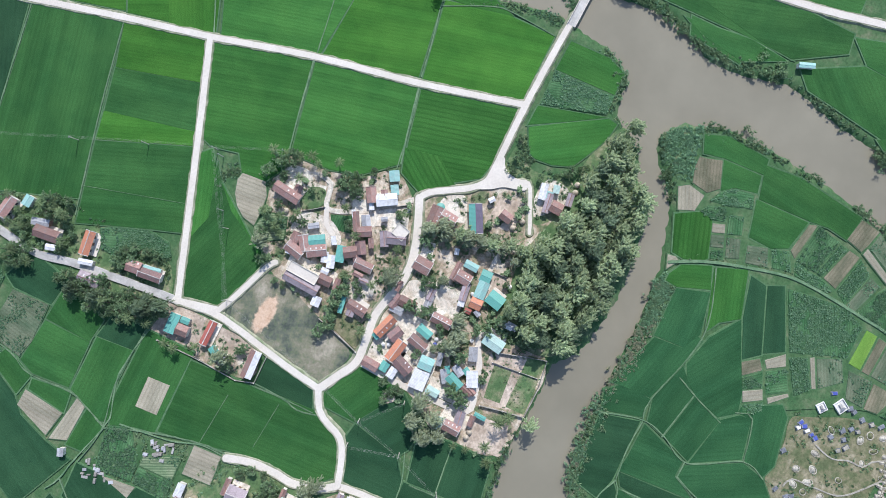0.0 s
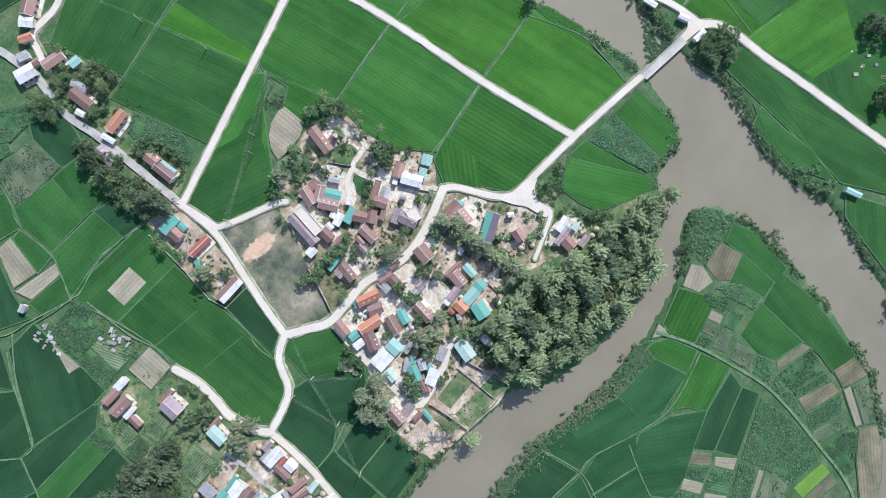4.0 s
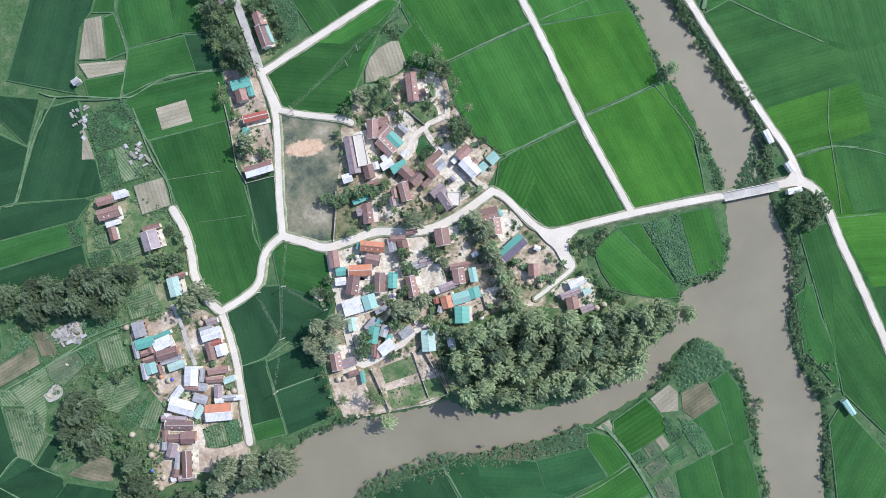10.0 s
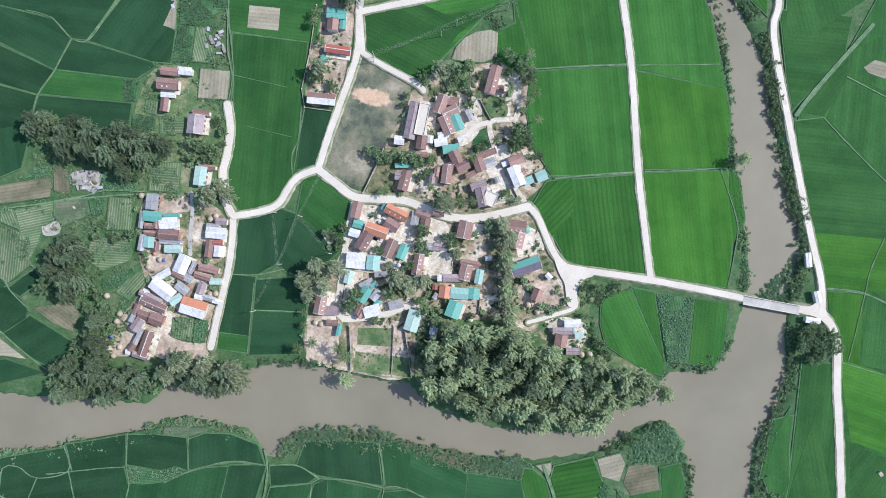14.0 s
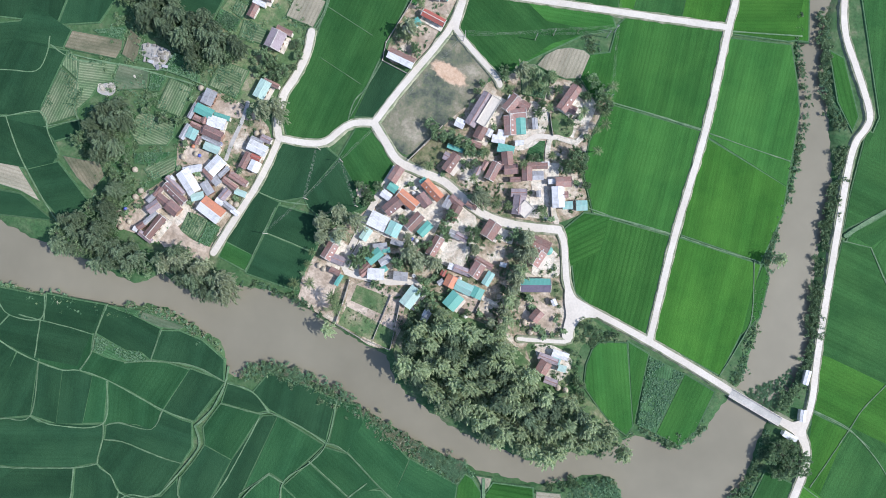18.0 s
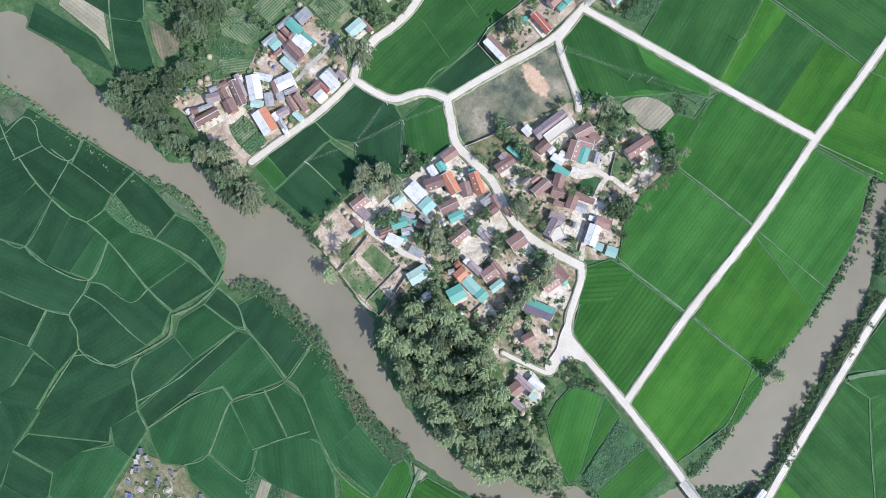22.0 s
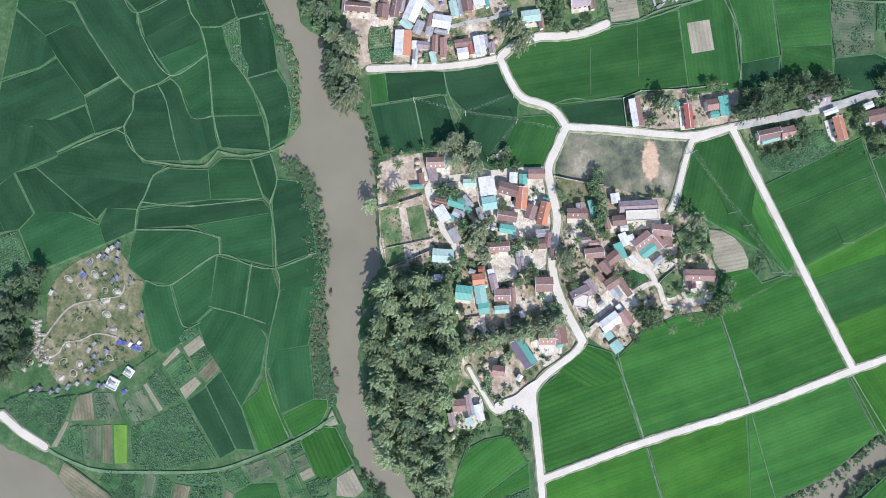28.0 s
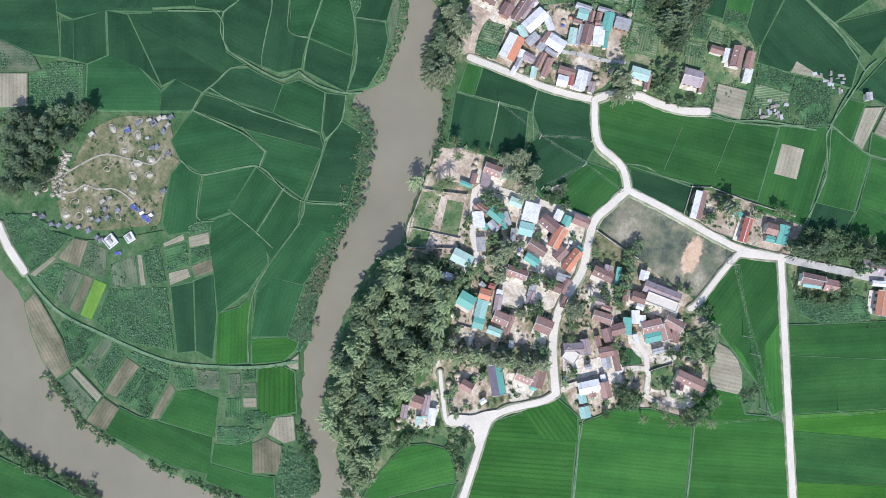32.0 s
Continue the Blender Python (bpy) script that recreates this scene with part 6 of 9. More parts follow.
field('mid', (150.8, -4.1), (163.8, -3.7), (159.8, -28.6), (157.7, -23.5), (151.2, -10.6))
field('mid', (166, -3.8), (191.8, -17.5), (207.5, -31.1), (201.3, -40.7), (185.6, -35.2), (161.1, -30))
field('bright', (157.1, -29.6), (184.9, -36.3), (200, -42.6), (184.4, -66.3), (164, -60.7), (160, -42.9))
field('mid', (164, -62.3), (183.5, -67.7), (167.6, -91.9), (165.6, -83.1))
field('dark', (202.9, -1.3), (220.1, -12), (208.5, -29.6), (194.1, -17.3))
field('dark', (-157.8, -112.9), (-147.5, -104), (-137.6, -102.1), (-132.8, -116.7), (-141.8, -116.5))
field('cool', (-131.7, -116.4), (-136.4, -102.1), (-126.2, -100), (-117.8, -98.4), (-115.4, -105.1), (-116.3, -112.6), (-122.2, -115.3))
field('dark', (-137.1, -100.8), (-140.6, -91.8), (-128.9, -88.9), (-118.5, -86), (-117.3, -97.1), (-126.9, -99.1))
field('dark', (-125.4, -136.7), (-131.8, -117.8), (-122.5, -116), (-115.6, -135.4))
field('dark', (-114.9, -135.4), (-121.7, -116), (-116.2, -113.6), (-110.6, -113.1), (-106.1, -131))
field('cool', (-105.4, -130.5), (-110, -112.8), (-104.4, -112.1), (-98.8, -127))
field('cool', (-115.2, -112.4), (-114.2, -104.5), (-109, -104.4), (-100.5, -102.6), (-92.3, -98.2), (-85.8, -95.7), (-77.3, -94.4), (-79.8, -112.1), (-95.2, -111), (-103.8, -111.1))
field('crop', (-114.4, -103.7), (-116, -97.6), (-103, -98.1), (-97.3, -96), (-93.2, -97.9), (-100.8, -102), (-108.9, -104))
field('dark', (-116.1, -96.6), (-116.9, -85.8), (-106.5, -84.7), (-94.6, -84.8), (-92.7, -96.6), (-97.1, -95.5), (-103.2, -97.5))
field('grey_crop', (-103.9, -84.4), (-103.4, -81.2), (-91.2, -79.8), (-85.7, -79.3), (-87.5, -81.6), (-95.3, -84.1))
field('crop', (-117, -84.8), (-105, -81.6), (-104.7, -84.6))
field('dark', (-91.8, -96.2), (-93.3, -85.3), (-86.8, -82.3), (-77.4, -81.8), (-66.5, -84.8), (-63.3, -91.7), (-73.7, -91.3), (-82.1, -92.9))
field('dark', (-78.7, -112.3), (-76.3, -93.8), (-67, -92.8), (-62.6, -92.6), (-66.7, -110.7))
field('cool', (-97, -127.4), (-103.1, -112.1), (-94.9, -112.1), (-80.2, -113.7), (-78.9, -118.7), (-80.3, -121.1), (-86.4, -121.9), (-93.2, -124.6))
field('dark', (-94.6, -132.8), (-96.4, -127.8), (-92.6, -124.8), (-85.4, -122.5), (-79.6, -121.3), (-79.1, -113.3), (-71.1, -113.3), (-67.2, -112.7), (-63.2, -120.6), (-64, -127.8), (-73.4, -129.1), (-80.9, -129.9), (-88.4, -130.4))
field('dark', (-92.9, -142.4), (-95.2, -133.6), (-88.2, -131.2), (-73.6, -129.8), (-64.1, -128.8), (-66.5, -142.4), (-72.9, -147.2), (-80.5, -148.2), (-86.3, -144.2))
field('dark', (-140.1, -151.6), (-136, -144.5), (-125.5, -138.3), (-121.7, -138.7), (-105.9, -132.3), (-98, -128.2), (-96.4, -133.6), (-94.5, -142.3), (-101.7, -147.8), (-122.5, -157.7), (-133.8, -161.6))
field('dark', (-142, -153.4), (-141.2, -117.9), (-132.8, -117.4), (-126.3, -137.1), (-136.4, -143.1))
field('dark', (-184.2, -168.9), (-162.9, -113.3), (-142.3, -117.8), (-141.4, -132.1), (-142.9, -153.6), (-144.1, -160), (-142.5, -183.2))
field('dark', (-121.6, -158.5), (-101, -148.6), (-96, -163), (-113.3, -172.1), (-121.9, -175.5), (-125.3, -165))
field('dark', (-100.2, -147.6), (-93.3, -143.5), (-86.9, -144.7), (-81.5, -149), (-80.3, -160.6), (-94.3, -162.6))
field('terrace', (-118.0, 40.2), (-111.3, 41.0), (-110.8, 33.4), (-117.0, 33.0))
field('crop', (-126.9, 40.2), (-119.3, 39.7), (-119.3, 34.4), (-128.2, 35.3))
field('terrace', (-119.1, 19.9), (-109, 20.6), (-106.9, 12.8), (-118.1, 12.6))
field('dark', (-228.3, -16.2), (-189.7, 6.5), (-183.5, -5.8), (-184.7, -13.4), (-219.6, -30.2))
field('dark', (-218.4, -32.2), (-184.1, -14.4), (-177.4, -23.5), (-176.2, -27.2), (-209.2, -47))
field('dark', (-186.8, -35.3), (-175.4, -28.1), (-168.9, -34.3), (-162.4, -39.6), (-162.2, -43.8), (-170.4, -50.2), (-177.7, -44.8))
field('dark', (-208.5, -48.1), (-187.8, -36.2), (-172.1, -50.4), (-201.8, -59))
field('tan', (-192.7, -56.2), (-173.9, -50.9), (-159.8, -59.9), (-169.2, -59.5), (-188.8, -62.4))
field('dark', (-195.8, -68.6), (-168.2, -61), (-153.2, -64.5), (-190.4, -77.3))
field('dark', (-169.5, -50.7), (-160.4, -43.2), (-147.8, -49.4), (-139.6, -53.7), (-151.3, -61.5), (-158.6, -58.4))
field('ridge', (96.8, 127.3), (102, 127), (116.6, 108.6), (116.8, 103.6), (107.7, 111.1))
field('mid', (122.7, 105), (150.5, 104.9), (148.7, 90.4), (138.4, 76.7), (130.7, 67.1), (127.3, 80.1))
field('mid', (132.4, 61.4), (142, 63.6), (156.4, 51.5), (173.1, 37.3), (182.4, 30.5), (182.2, 18.9), (143.1, 19.1), (138.2, 32.9), (134.5, 49.8))
field('bright', (143.8, 18.2), (182.1, 18), (181.8, -1.8), (149.5, -1.9), (146.3, 8.4))
field('mid', (133.8, 65.7), (150.2, 87.7), (150.1, 77.8), (142.7, 65.2))
field('mid', (152.5, 91.8), (183.8, 111.5), (183.1, 73.1), (169.8, 75.9), (151.5, 81.8))
field('mid', (151, 80), (167.5, 73.7), (183, 64.2), (182.4, 33.9), (173.6, 39.1), (157.3, 53), (144.1, 64.3))
field('bright', (149.9, -3.9), (163.9, -4.2), (164.6, -30.6), (157.3, -29.9), (155.2, -20.6))
field('mid', (166.2, -4.4), (190.6, -6.5), (190.1, -33.1), (165.5, -31))
field('tan', (156.5, 85.6), (161, 89.2), (168.8, 87.9), (168.5, 83.6), (165.4, 81.6), (158.7, 83.4))
field('mid', (137.8, -102.3), (149.1, -125.5), (148.3, -135.2), (118.8, -164.8), (124.3, -144.8), (129, -121.1), (131.5, -107.8))
field('mid', (139.1, -51.6), (141.1, -79.2), (138.9, -94.9), (131.6, -78.1), (135.2, -59.9))
field('mid', (149.4, -51.1), (160.9, -96), (159.7, -116.3), (151.7, -117), (140.5, -96.8), (142.4, -81.1))
field('mid', (158.5, -118.1), (165.7, -146.3), (142.1, -155.5), (149, -135.5), (150, -126.4))
field('terrace', (-124, 46.1), (-118.9, 46.1), (-118.9, 40.2), (-123.6, 41.2))
field('terrace', (-115.5, 41.1), (-107.7, 39.8), (-107.7, 34.4), (-115.9, 33.5))
field('crop', (-128.7, 40.3), (-120.9, 39.6), (-120.8, 33.5), (-128, 34))
field('crop', (-170.8, 11), (-159.5, 17.6), (-158.1, 12.7), (-167.4, 10.1))
field('fallow', (-178.5, 7), (-158.5, 12.3), (-157.2, 8.5), (-157.6, 4.3), (-174, 0.3), (-178.4, -0.5))
field('fallow', (-157.7, 17.6), (-151.9, 16), (-150.3, 9.6), (-150.3, 5.8), (-156.3, 6.9))
field('crop', (-137.7, 16.7), (-126.1, 17.1), (-123.4, 9.9), (-137.4, 8.6))
field('terrace', (-170.9, -2.1), (-156.2, 2.7), (-155.3, -4.9), (-159.3, -7.5), (-160.1, -14.4), (-163.2, -21.5), (-167.2, -11.5))
field('grey_crop', (-155.4, 3.4), (-143.4, 5.5), (-141.1, -1.1), (-151.5, -6.9), (-154.9, -2.9))
field('crop', (-142.5, 5.1), (-135.8, 6.8), (-136.2, 0.2), (-140.2, -1.6))
field('terrace', (-134.5, 6.8), (-124.7, 6.8), (-124.2, -5.7), (-134.4, -6.5))
field('terrace', (-140.1, -12.7), (-138.4, -9.6), (-124.6, -9.2), (-123.3, -13.9), (-124.1, -18.1), (-131.2, -21.2), (-133.9, -22.9), (-140.1, -19.3))
field('crop', (-131.2, -24.7), (-120.6, -19.6), (-125.8, -28.7), (-128.7, -27.8))
field('terrace', (-128.3, -30.5), (-125.2, -26.5), (-118.8, -20.8), (-116.6, -25.2), (-122.3, -33.1))
field('crop', (-134.3, -26.5), (-131.6, -25.1), (-129, -28.7), (-132.5, -30))
field('terrace', (-176.1, -8.1), (-166.4, -10.8), (-161.8, -22.6), (-170.6, -31.2), (-176, -28.1))
field('dark', (-169.7, -32.9), (-160.9, -24.6), (-157.8, -28.6), (-165.3, -35.2))
field('fallow', (-151.1, -37.4), (-145.3, -35.3), (-140.9, -39.7), (-143, -47.6), (-151, -45), (-159.9, -39.6))
field('terrace', (-176.2, -0.5), (-171.8, -1.9), (-167.7, -9.9), (-176.2, -7.2))
field('dark', (-133.8, -186.2), (-122.1, -175.9), (-113.7, -173.2), (-110.4, -180), (-108.6, -194.8))
field('dark', (-108.8, -179.8), (-112, -172.6), (-95.5, -163.6), (-92.5, -163.4), (-89.3, -177), (-82.9, -203.5), (-106, -195.6))
field('dark', (-87.6, -177.6), (-91.1, -163.7), (-80.5, -161.3), (-75.4, -177.4), (-88.8, -186.9), (-89.1, -184.3))
field('dark', (-73.2, -176.7), (-79.9, -150.6), (-76.1, -150.7), (-70.3, -148.1), (-65, -144.2), (-62.6, -139.2), (-56.7, -142.7), (-66.9, -179.8))
field('dark', (-90.5, -200.9), (-88.3, -188.5), (-74.9, -178.5), (-71.1, -193), (-73.3, -206.8))
field('cool', (-150.8, -180.4), (-143.8, -160.6), (-141.7, -152.5), (-134.3, -161.5), (-135.7, -165.4), (-135.9, -185.4))
field('dark', (-135.5, -185.6), (-135, -166.1), (-132.9, -162.9), (-122.6, -159.1), (-125.9, -165.3), (-122.9, -175.7))
field('dark', (-219.7, -156.8), (-198.1, -100.9), (-163.8, -113), (-185.1, -168.6))
field('crop', (-29.5, 127.8), (-26.6, 122.7), (-22.7, 110.1), (-24.1, 101.1), (-28.9, 98.3), (-31.5, 101.4), (-30, 109.2), (-35.6, 113.9), (-37.1, 119.2), (-36.4, 124.3))
field('dark', (-198.5, 9.8), (-179.4, 6.6), (-179.3, -0.5), (-198.4, -5.8))
field('dark', (-198.4, -7.1), (-177.1, -1.9), (-176.8, -28), (-187, -34.2), (-198.1, -30.2))
field('dark', (-198, -35.5), (-187, -36.4), (-171, -32.9), (-165.7, -36.5), (-161.7, -41.4), (-169.1, -48.4), (-198, -43.4))
field('mid', (98.9, 152.6), (145.6, 169.8), (163.6, 119.3), (134.5, 96.1), (125.4, 96.8), (125.1, 112.1))
field('dark', (-176.9, -107.5), (-165.3, -99.4), (-140.7, -93), (-119, -88), (-118.3, -99.1), (-117.8, -111.7), (-134.9, -116.1), (-150.5, -116.1), (-163.9, -112.5))
field('grey_crop', (-178.8, -108.1), (-171.7, -98.2), (-166.7, -98.1), (-165.2, -102.9), (-166.4, -111.2))
bund(0.75, (-179.3, -108.3), (-163, -114.3), (-155, -116.7))
field('dark', (-121.7, -240.1), (-123.5, -200.8), (-82.2, -196.4), (-77, -236.1))
bund(0.55, (-164.8, -113), (-164.7, -103), (-159, -101.8), (-150.9, -105.5), (-138.9, -101.5), (-141.8, -91.9))
bund(0.55, (-150.9, -105.5), (-154.7, -117.8))
bund(0.55, (-138.9, -101.5), (-134.3, -116))
bund(0.55, (-49.7, -146.2), (-45.1, -127), (-43.7, -99))
bund(0.55, (-18.7, -105.5), (0.6, -111.1))
bund(0.55, (-4.7, -124.7), (-0.1, -114.2), (5.3, -103.4))
bund(0.55, (-37.7, -128.9), (-30.7, -116.4))
field('mid', (111.0, -194.3), (113.8, -181.7), (116.2, -164.5), (119.1, -147.8), (123.6, -141.3), (136.0, -163.1), (133.0, -192.1))
bank('riverbank_bushes', 'dark bushes along the river bank', ['bush', 'broad'], 0.9, 0.75, 1.2, (106.6, -193.3), (109.0, -183.1), (111.3, -173.0), (113.7, -160.6), (116.1, -148.2), (118.8, -141.6))
field('ridge', (31.7, 17.3), (36.9, 28.4), (46.2, 31.0), (48.3, 17.6), (39.4, 6.5))
thicket_in('reed_bed', 'dense bed of blue-green reeds at the point', ['reed'], 1.0, 0.9, (91.3, -60.6), (96.3, -64.2), (101.7, -75.5), (91.7, -75.9), (80.4, -78.1), (77.1, -72.1), (81.4, -66.2))
house(-114.7, 57.8, 7.0, 3.1, -0, 'tile')
house(-108.9, 58.5, 5.7, 3.1, -0, 'white')
house(-114.6, 52.7, 8.4, 4.4, -0, 'tile')
patch('yard', (-109.8, 54.9), (-104.5, 54.4), (-104.4, 49.0), (-109.3, 49.1), name='yard', label='white cement yard before the house')
house(-115.5, 44.6, 5.3, 3.1, 88, 'tile')
house(-114.6, 48.5, 5.3, 2.0, -0, 'white')
house(-102.2, 37.9, 7.5, 6.6, 90, 'mauve')
house(-100.7, 42.7, 6.6, 2.2, -0, 'tile')
house(-98.4, 18.0, 7.5, 4.8, 88, 'palegreen')
house(-96.2, 21.7, 6.6, 2.0, -0, 'tile')
house(-51.6, 86.5, 7.9, 4.0, -0, 'teal')
house(-52.7, 82.0, 4.8, 4.4, 90, 'tile')
house(-48.9, 82.5, 3.5, 2.6, 90, 'teal')
house(-49.8, 72.5, 10.1, 3.1, -3, 'tile_red')
house(-55.6, 67.1, 5.3, 3.1, 60, 'teal')
house(-55.6, 62.7, 3.5, 2.0, 90, 'grey')
house(-54.4, 52.5, 11.0, 4.4, -0, 'white', side='tile')
house(-18.1, 47.3, 14.5, 4.4, 84, 'mauve')
flat_house(-14.3, 48.1, 11.9, 3.5, 84)
house(11.8, 66.2, 11.4, 4.4, 80, 'tile')
house(14.0, 62.9, 4.8, 3.1, -0, 'tile')
house(-7.5, 54.8, 7.5, 4.4, 75, 'tile')
house(-13.7, 39.3, 5.3, 4.0, 88, 'tile')
house(-3.5, 56.5, 5.7, 3.3, -2, 'tile')
house(-8.1, 56.8, 3.5, 2.2, -0, 'white')
house(-3.7, 52.3, 6.6, 4.0, 30, 'tile')
house(-4.4, 46.8, 7.9, 4.8, -62, 'tile')
house(-0.6, 48.3, 6.6, 4.0, -62, 'teal')
house(-5.5, 43.0, 4.4, 2.6, 15, 'white')
house(-6.2, 40.1, 5.3, 3.1, 15, 'white')
house(0.2, 34.6, 5.3, 4.4, -60, 'tile')
house(9.6, 32.6, 5.7, 4.0, -65, 'tile')
house(11.9, 37.2, 7.9, 2.6, 27, 'tile')
house(13.8, 33.9, 4.4, 3.5, 27, 'grey')
house(24.4, 29.6, 8.4, 4.8, -62, 'white')
house(26.2, 31.4, 3.1, 2.6, 28, 'tile')
house(29.2, 28.3, 4.0, 3.1, 28, 'paleteal')
house(-19.9, 29.6, 6.6, 1.8, 5, 'teal')
house(-18.8, 23.8, 7.9, 4.0, 80, 'tile')
house(-20.6, 25.4, 4.4, 3.1, -0, 'mauve')
house(-6.7, 28.4, 4.0, 2.0, 85, 'tile')
house(3.2, 31.5, 5.3, 4.0, 30, 'tile_dark')
house(10.0, 24.6, 6.2, 3.1, 25, 'mauve')
house(12.0, 20.2, 7.5, 4.8, -72, 'mauve')
house(-22.5, 39.3, 4.0, 3.5, -0, 'white')
house(-2.0, 37.9, 6.6, 3.5, 12, 'teal')
house(-2.7, 27.8, 7.5, 4.0, 88, 'tile')
house(-0.9, 31.3, 4.8, 3.5, 35, 'tile_dark')
flat_house(14.9, 19.7, 4.8, 4.4, 72)
house(23.8, 35.8, 6.2, 4.0, 28, 'tile')
house(34.1, 30.5, 4.4, 4.0, 28, 'paleteal')
house(-36.4, 10.5, 6.6, 4.0, 82, 'tile')
house(-20.8, 10.9, 9.2, 4.0, -22, 'orange')
house(-35.3, 5.2, 4.0, 3.3, -10, 'teal')
house(-27.9, 3.4, 9.2, 4.4, -14, 'orange')
house(-22.1, 6.0, 5.7, 4.0, -28, 'tile_dark')
house(-36.4, 1.5, 4.4, 3.1, -10, 'white')
house(-32.3, -1.2, 7.5, 4.8, 65, 'tile_dark')
house(-21.9, -3.2, 7.9, 4.0, 72, 'tile')
house(-16.9, -3.9, 6.2, 3.5, 72, 'teal')
house(-34.7, -9.1, 7.5, 6.2, -0, 'white')
house(-27.9, -9.3, 5.7, 5.3, 90, 'paleteal')
house(-24.4, -13.5, 5.3, 2.2, 8, 'grey')
house(-9.4, 6.4, 7.0, 4.0, 85, 'tile')
house(-10.5, 10.8, 6.2, 3.1, -15, 'tile_dark')
house(-5.5, -0.9, 4.8, 2.9, -0, 'grey')
house(-10.5, -8.3, 8.4, 4.0, 85, 'tile')
house(6.4, 6.8, 7.0, 5.7, 83, 'tile')
house(8.1, -9.7, 6.2, 4.8, 82, 'tile')
house(9.5, -6.0, 7.5, 2.4, -5, 'tile')
house(13.6, -10.8, 5.7, 3.1, 85, 'paleteal')
house(3.1, -12.3, 7.0, 2.9, 5, 'mauve')
house(0.8, -18.0, 4.8, 4.4, 88, 'orange')
house(6.5, -18.0, 7.0, 4.4, -0, 'paleteal')
house(12.0, -17.6, 4.4, 4.8, 90, 'teal')
house(5.0, -24.4, 6.6, 5.7, 75, 'teal')
house(-2.5, -20.0, 2.6, 2.0, 60, 'grey')
house(-29.7, -17.9, 5.7, 3.1, 32, 'grey')
house(-30.1, -22.0, 6.6, 4.0, 65, 'teal')
house(-25.7, -21.8, 4.8, 3.1, 58, 'grey')
house(-26.6, -28.0, 6.6, 4.4, 22, 'white')
house(-25.1, -25.6, 4.4, 2.6, 60, 'teal')
house(-30.6, -28.6, 5.7, 2.2, 65, 'tile')
house(-17.6, -24.7, 5.7, 3.5, 20, 'grey')
house(-10.4, -30.2, 8.4, 5.3, 78, 'palegreen')
house(-1.9, -34.4, 4.4, 2.6, 85, 'grey')
house(26.2, 10.0, 7.5, 4.8, -0, 'tile')
house(26.9, 4.7, 6.6, 5.3, 82, 'tile')
house(31.2, -5.2, 11.9, 5.3, 25, 'purple', side='teal')
house(36.6, -15.7, 4.8, 4.0, 75, 'tile')
house(-47.2, -22.8, 5.3, 2.6, 5, 'palegreen')
house(-46.8, -27.7, 7.0, 4.4, 84, 'tile')
house(-42.4, -29.4, 5.7, 3.5, 5, 'mauve')
house(-38.7, -36.4, 4.8, 1.8, 85, 'teal')
house(144.2, -15.5, 5.7, 2.4, -4, 'white')
house(140.6, 7.8, 5.7, 2.2, 100, 'white')
house(-116.0, 6.2, 6.2, 4.8, 90, 'grey')
house(-115.3, 0.5, 7.5, 4.0, -0, 'teal')
house(-108.2, 1.5, 6.6, 2.0, 8, 'teal')
house(-113.7, -1.7, 4.8, 2.4, 90, 'tile')
house(-108.9, -1.5, 7.3, 4.4, 8, 'white')
house(-116.6, -3.3, 3.1, 2.2, -0, 'tile')
house(-119.7, -1.3, 6.6, 2.0, 88, 'grey')
house(-108.2, -5.9, 7.9, 4.0, -0, 'tile_dark')
house(-112.2, -6.3, 3.5, 2.4, 90, 'tile')
house(-115.9, -6.1, 4.4, 2.0, -0, 'tile')
house(-107.8, -8.8, 8.4, 1.8, -0, 'grey')
house(-115.7, -9.6, 4.4, 4.2, 90, 'paleteal')
house(-118.7, -10.0, 6.6, 2.4, 85, 'grey')
house(-106.4, -11.4, 6.6, 3.1, 3, 'palegreen')
house(-112.8, -10.9, 3.5, 2.0, 90, 'tile_dark')
house(-101.8, -16.9, 7.5, 5.3, 72, 'white')
house(-97.9, -17.8, 5.3, 2.0, 68, 'grey')
house(-103.1, -21.3, 5.3, 2.0, -25, 'tile')
house(-99.2, -22.2, 3.7, 3.1, -25, 'grey')
house(-101.1, -26.3, 5.7, 3.5, -32, 'grey')
house(-108.8, -21.5, 5.7, 2.9, 35, 'white')
house(-111.6, -23.7, 2.6, 2.9, 30, 'white')
house(-108.6, -27.2, 10.1, 5.5, -32, 'white')
house(-103.1, -30.9, 5.3, 3.1, 38, 'palegreen')
house(-112.9, -30.9, 9.7, 2.4, -20, 'mauve')
house(-115.6, -29.5, 3.1, 2.4, 60, 'white')
house(-91.5, -17.8, 7.9, 2.6, -8, 'tile')
house(-93.7, -20.9, 6.6, 2.2, -12, 'tile')
house(-88.4, -22.4, 4.8, 2.4, 5, 'palegreen')
house(-93.7, -25.5, 4.8, 3.1, 75, 'mauve')
house(-94.3, -28.8, 3.5, 2.6, -10, 'white')
house(-90.4, -29.2, 5.3, 2.2, -12, 'grey')
house(-87.1, -30.1, 3.5, 2.0, -12, 'white')
house(-90.0, -3.6, 7.9, 4.4, -0, 'white')
house(-92.2, -9.9, 6.6, 3.1, 88, 'tile')
house(-89.1, -7.3, 4.0, 2.0, -0, 'tile_red')
house(-88.0, -10.6, 4.4, 4.2, 90, 'white')
house(-88.5, 1.0, 4.4, 2.6, -0, 'mauve')
house(-91.6, -0.9, 5.3, 1.8, -0, 'grey')
house(-95.8, -33.3, 10.1, 6.6, -12, 'white', side='orange')
house(-111.6, -33.7, 11.0, 3.3, -18, 'tile_dark')
house(-109.6, -39.2, 5.5, 4.6, -15, 'tile_dark')
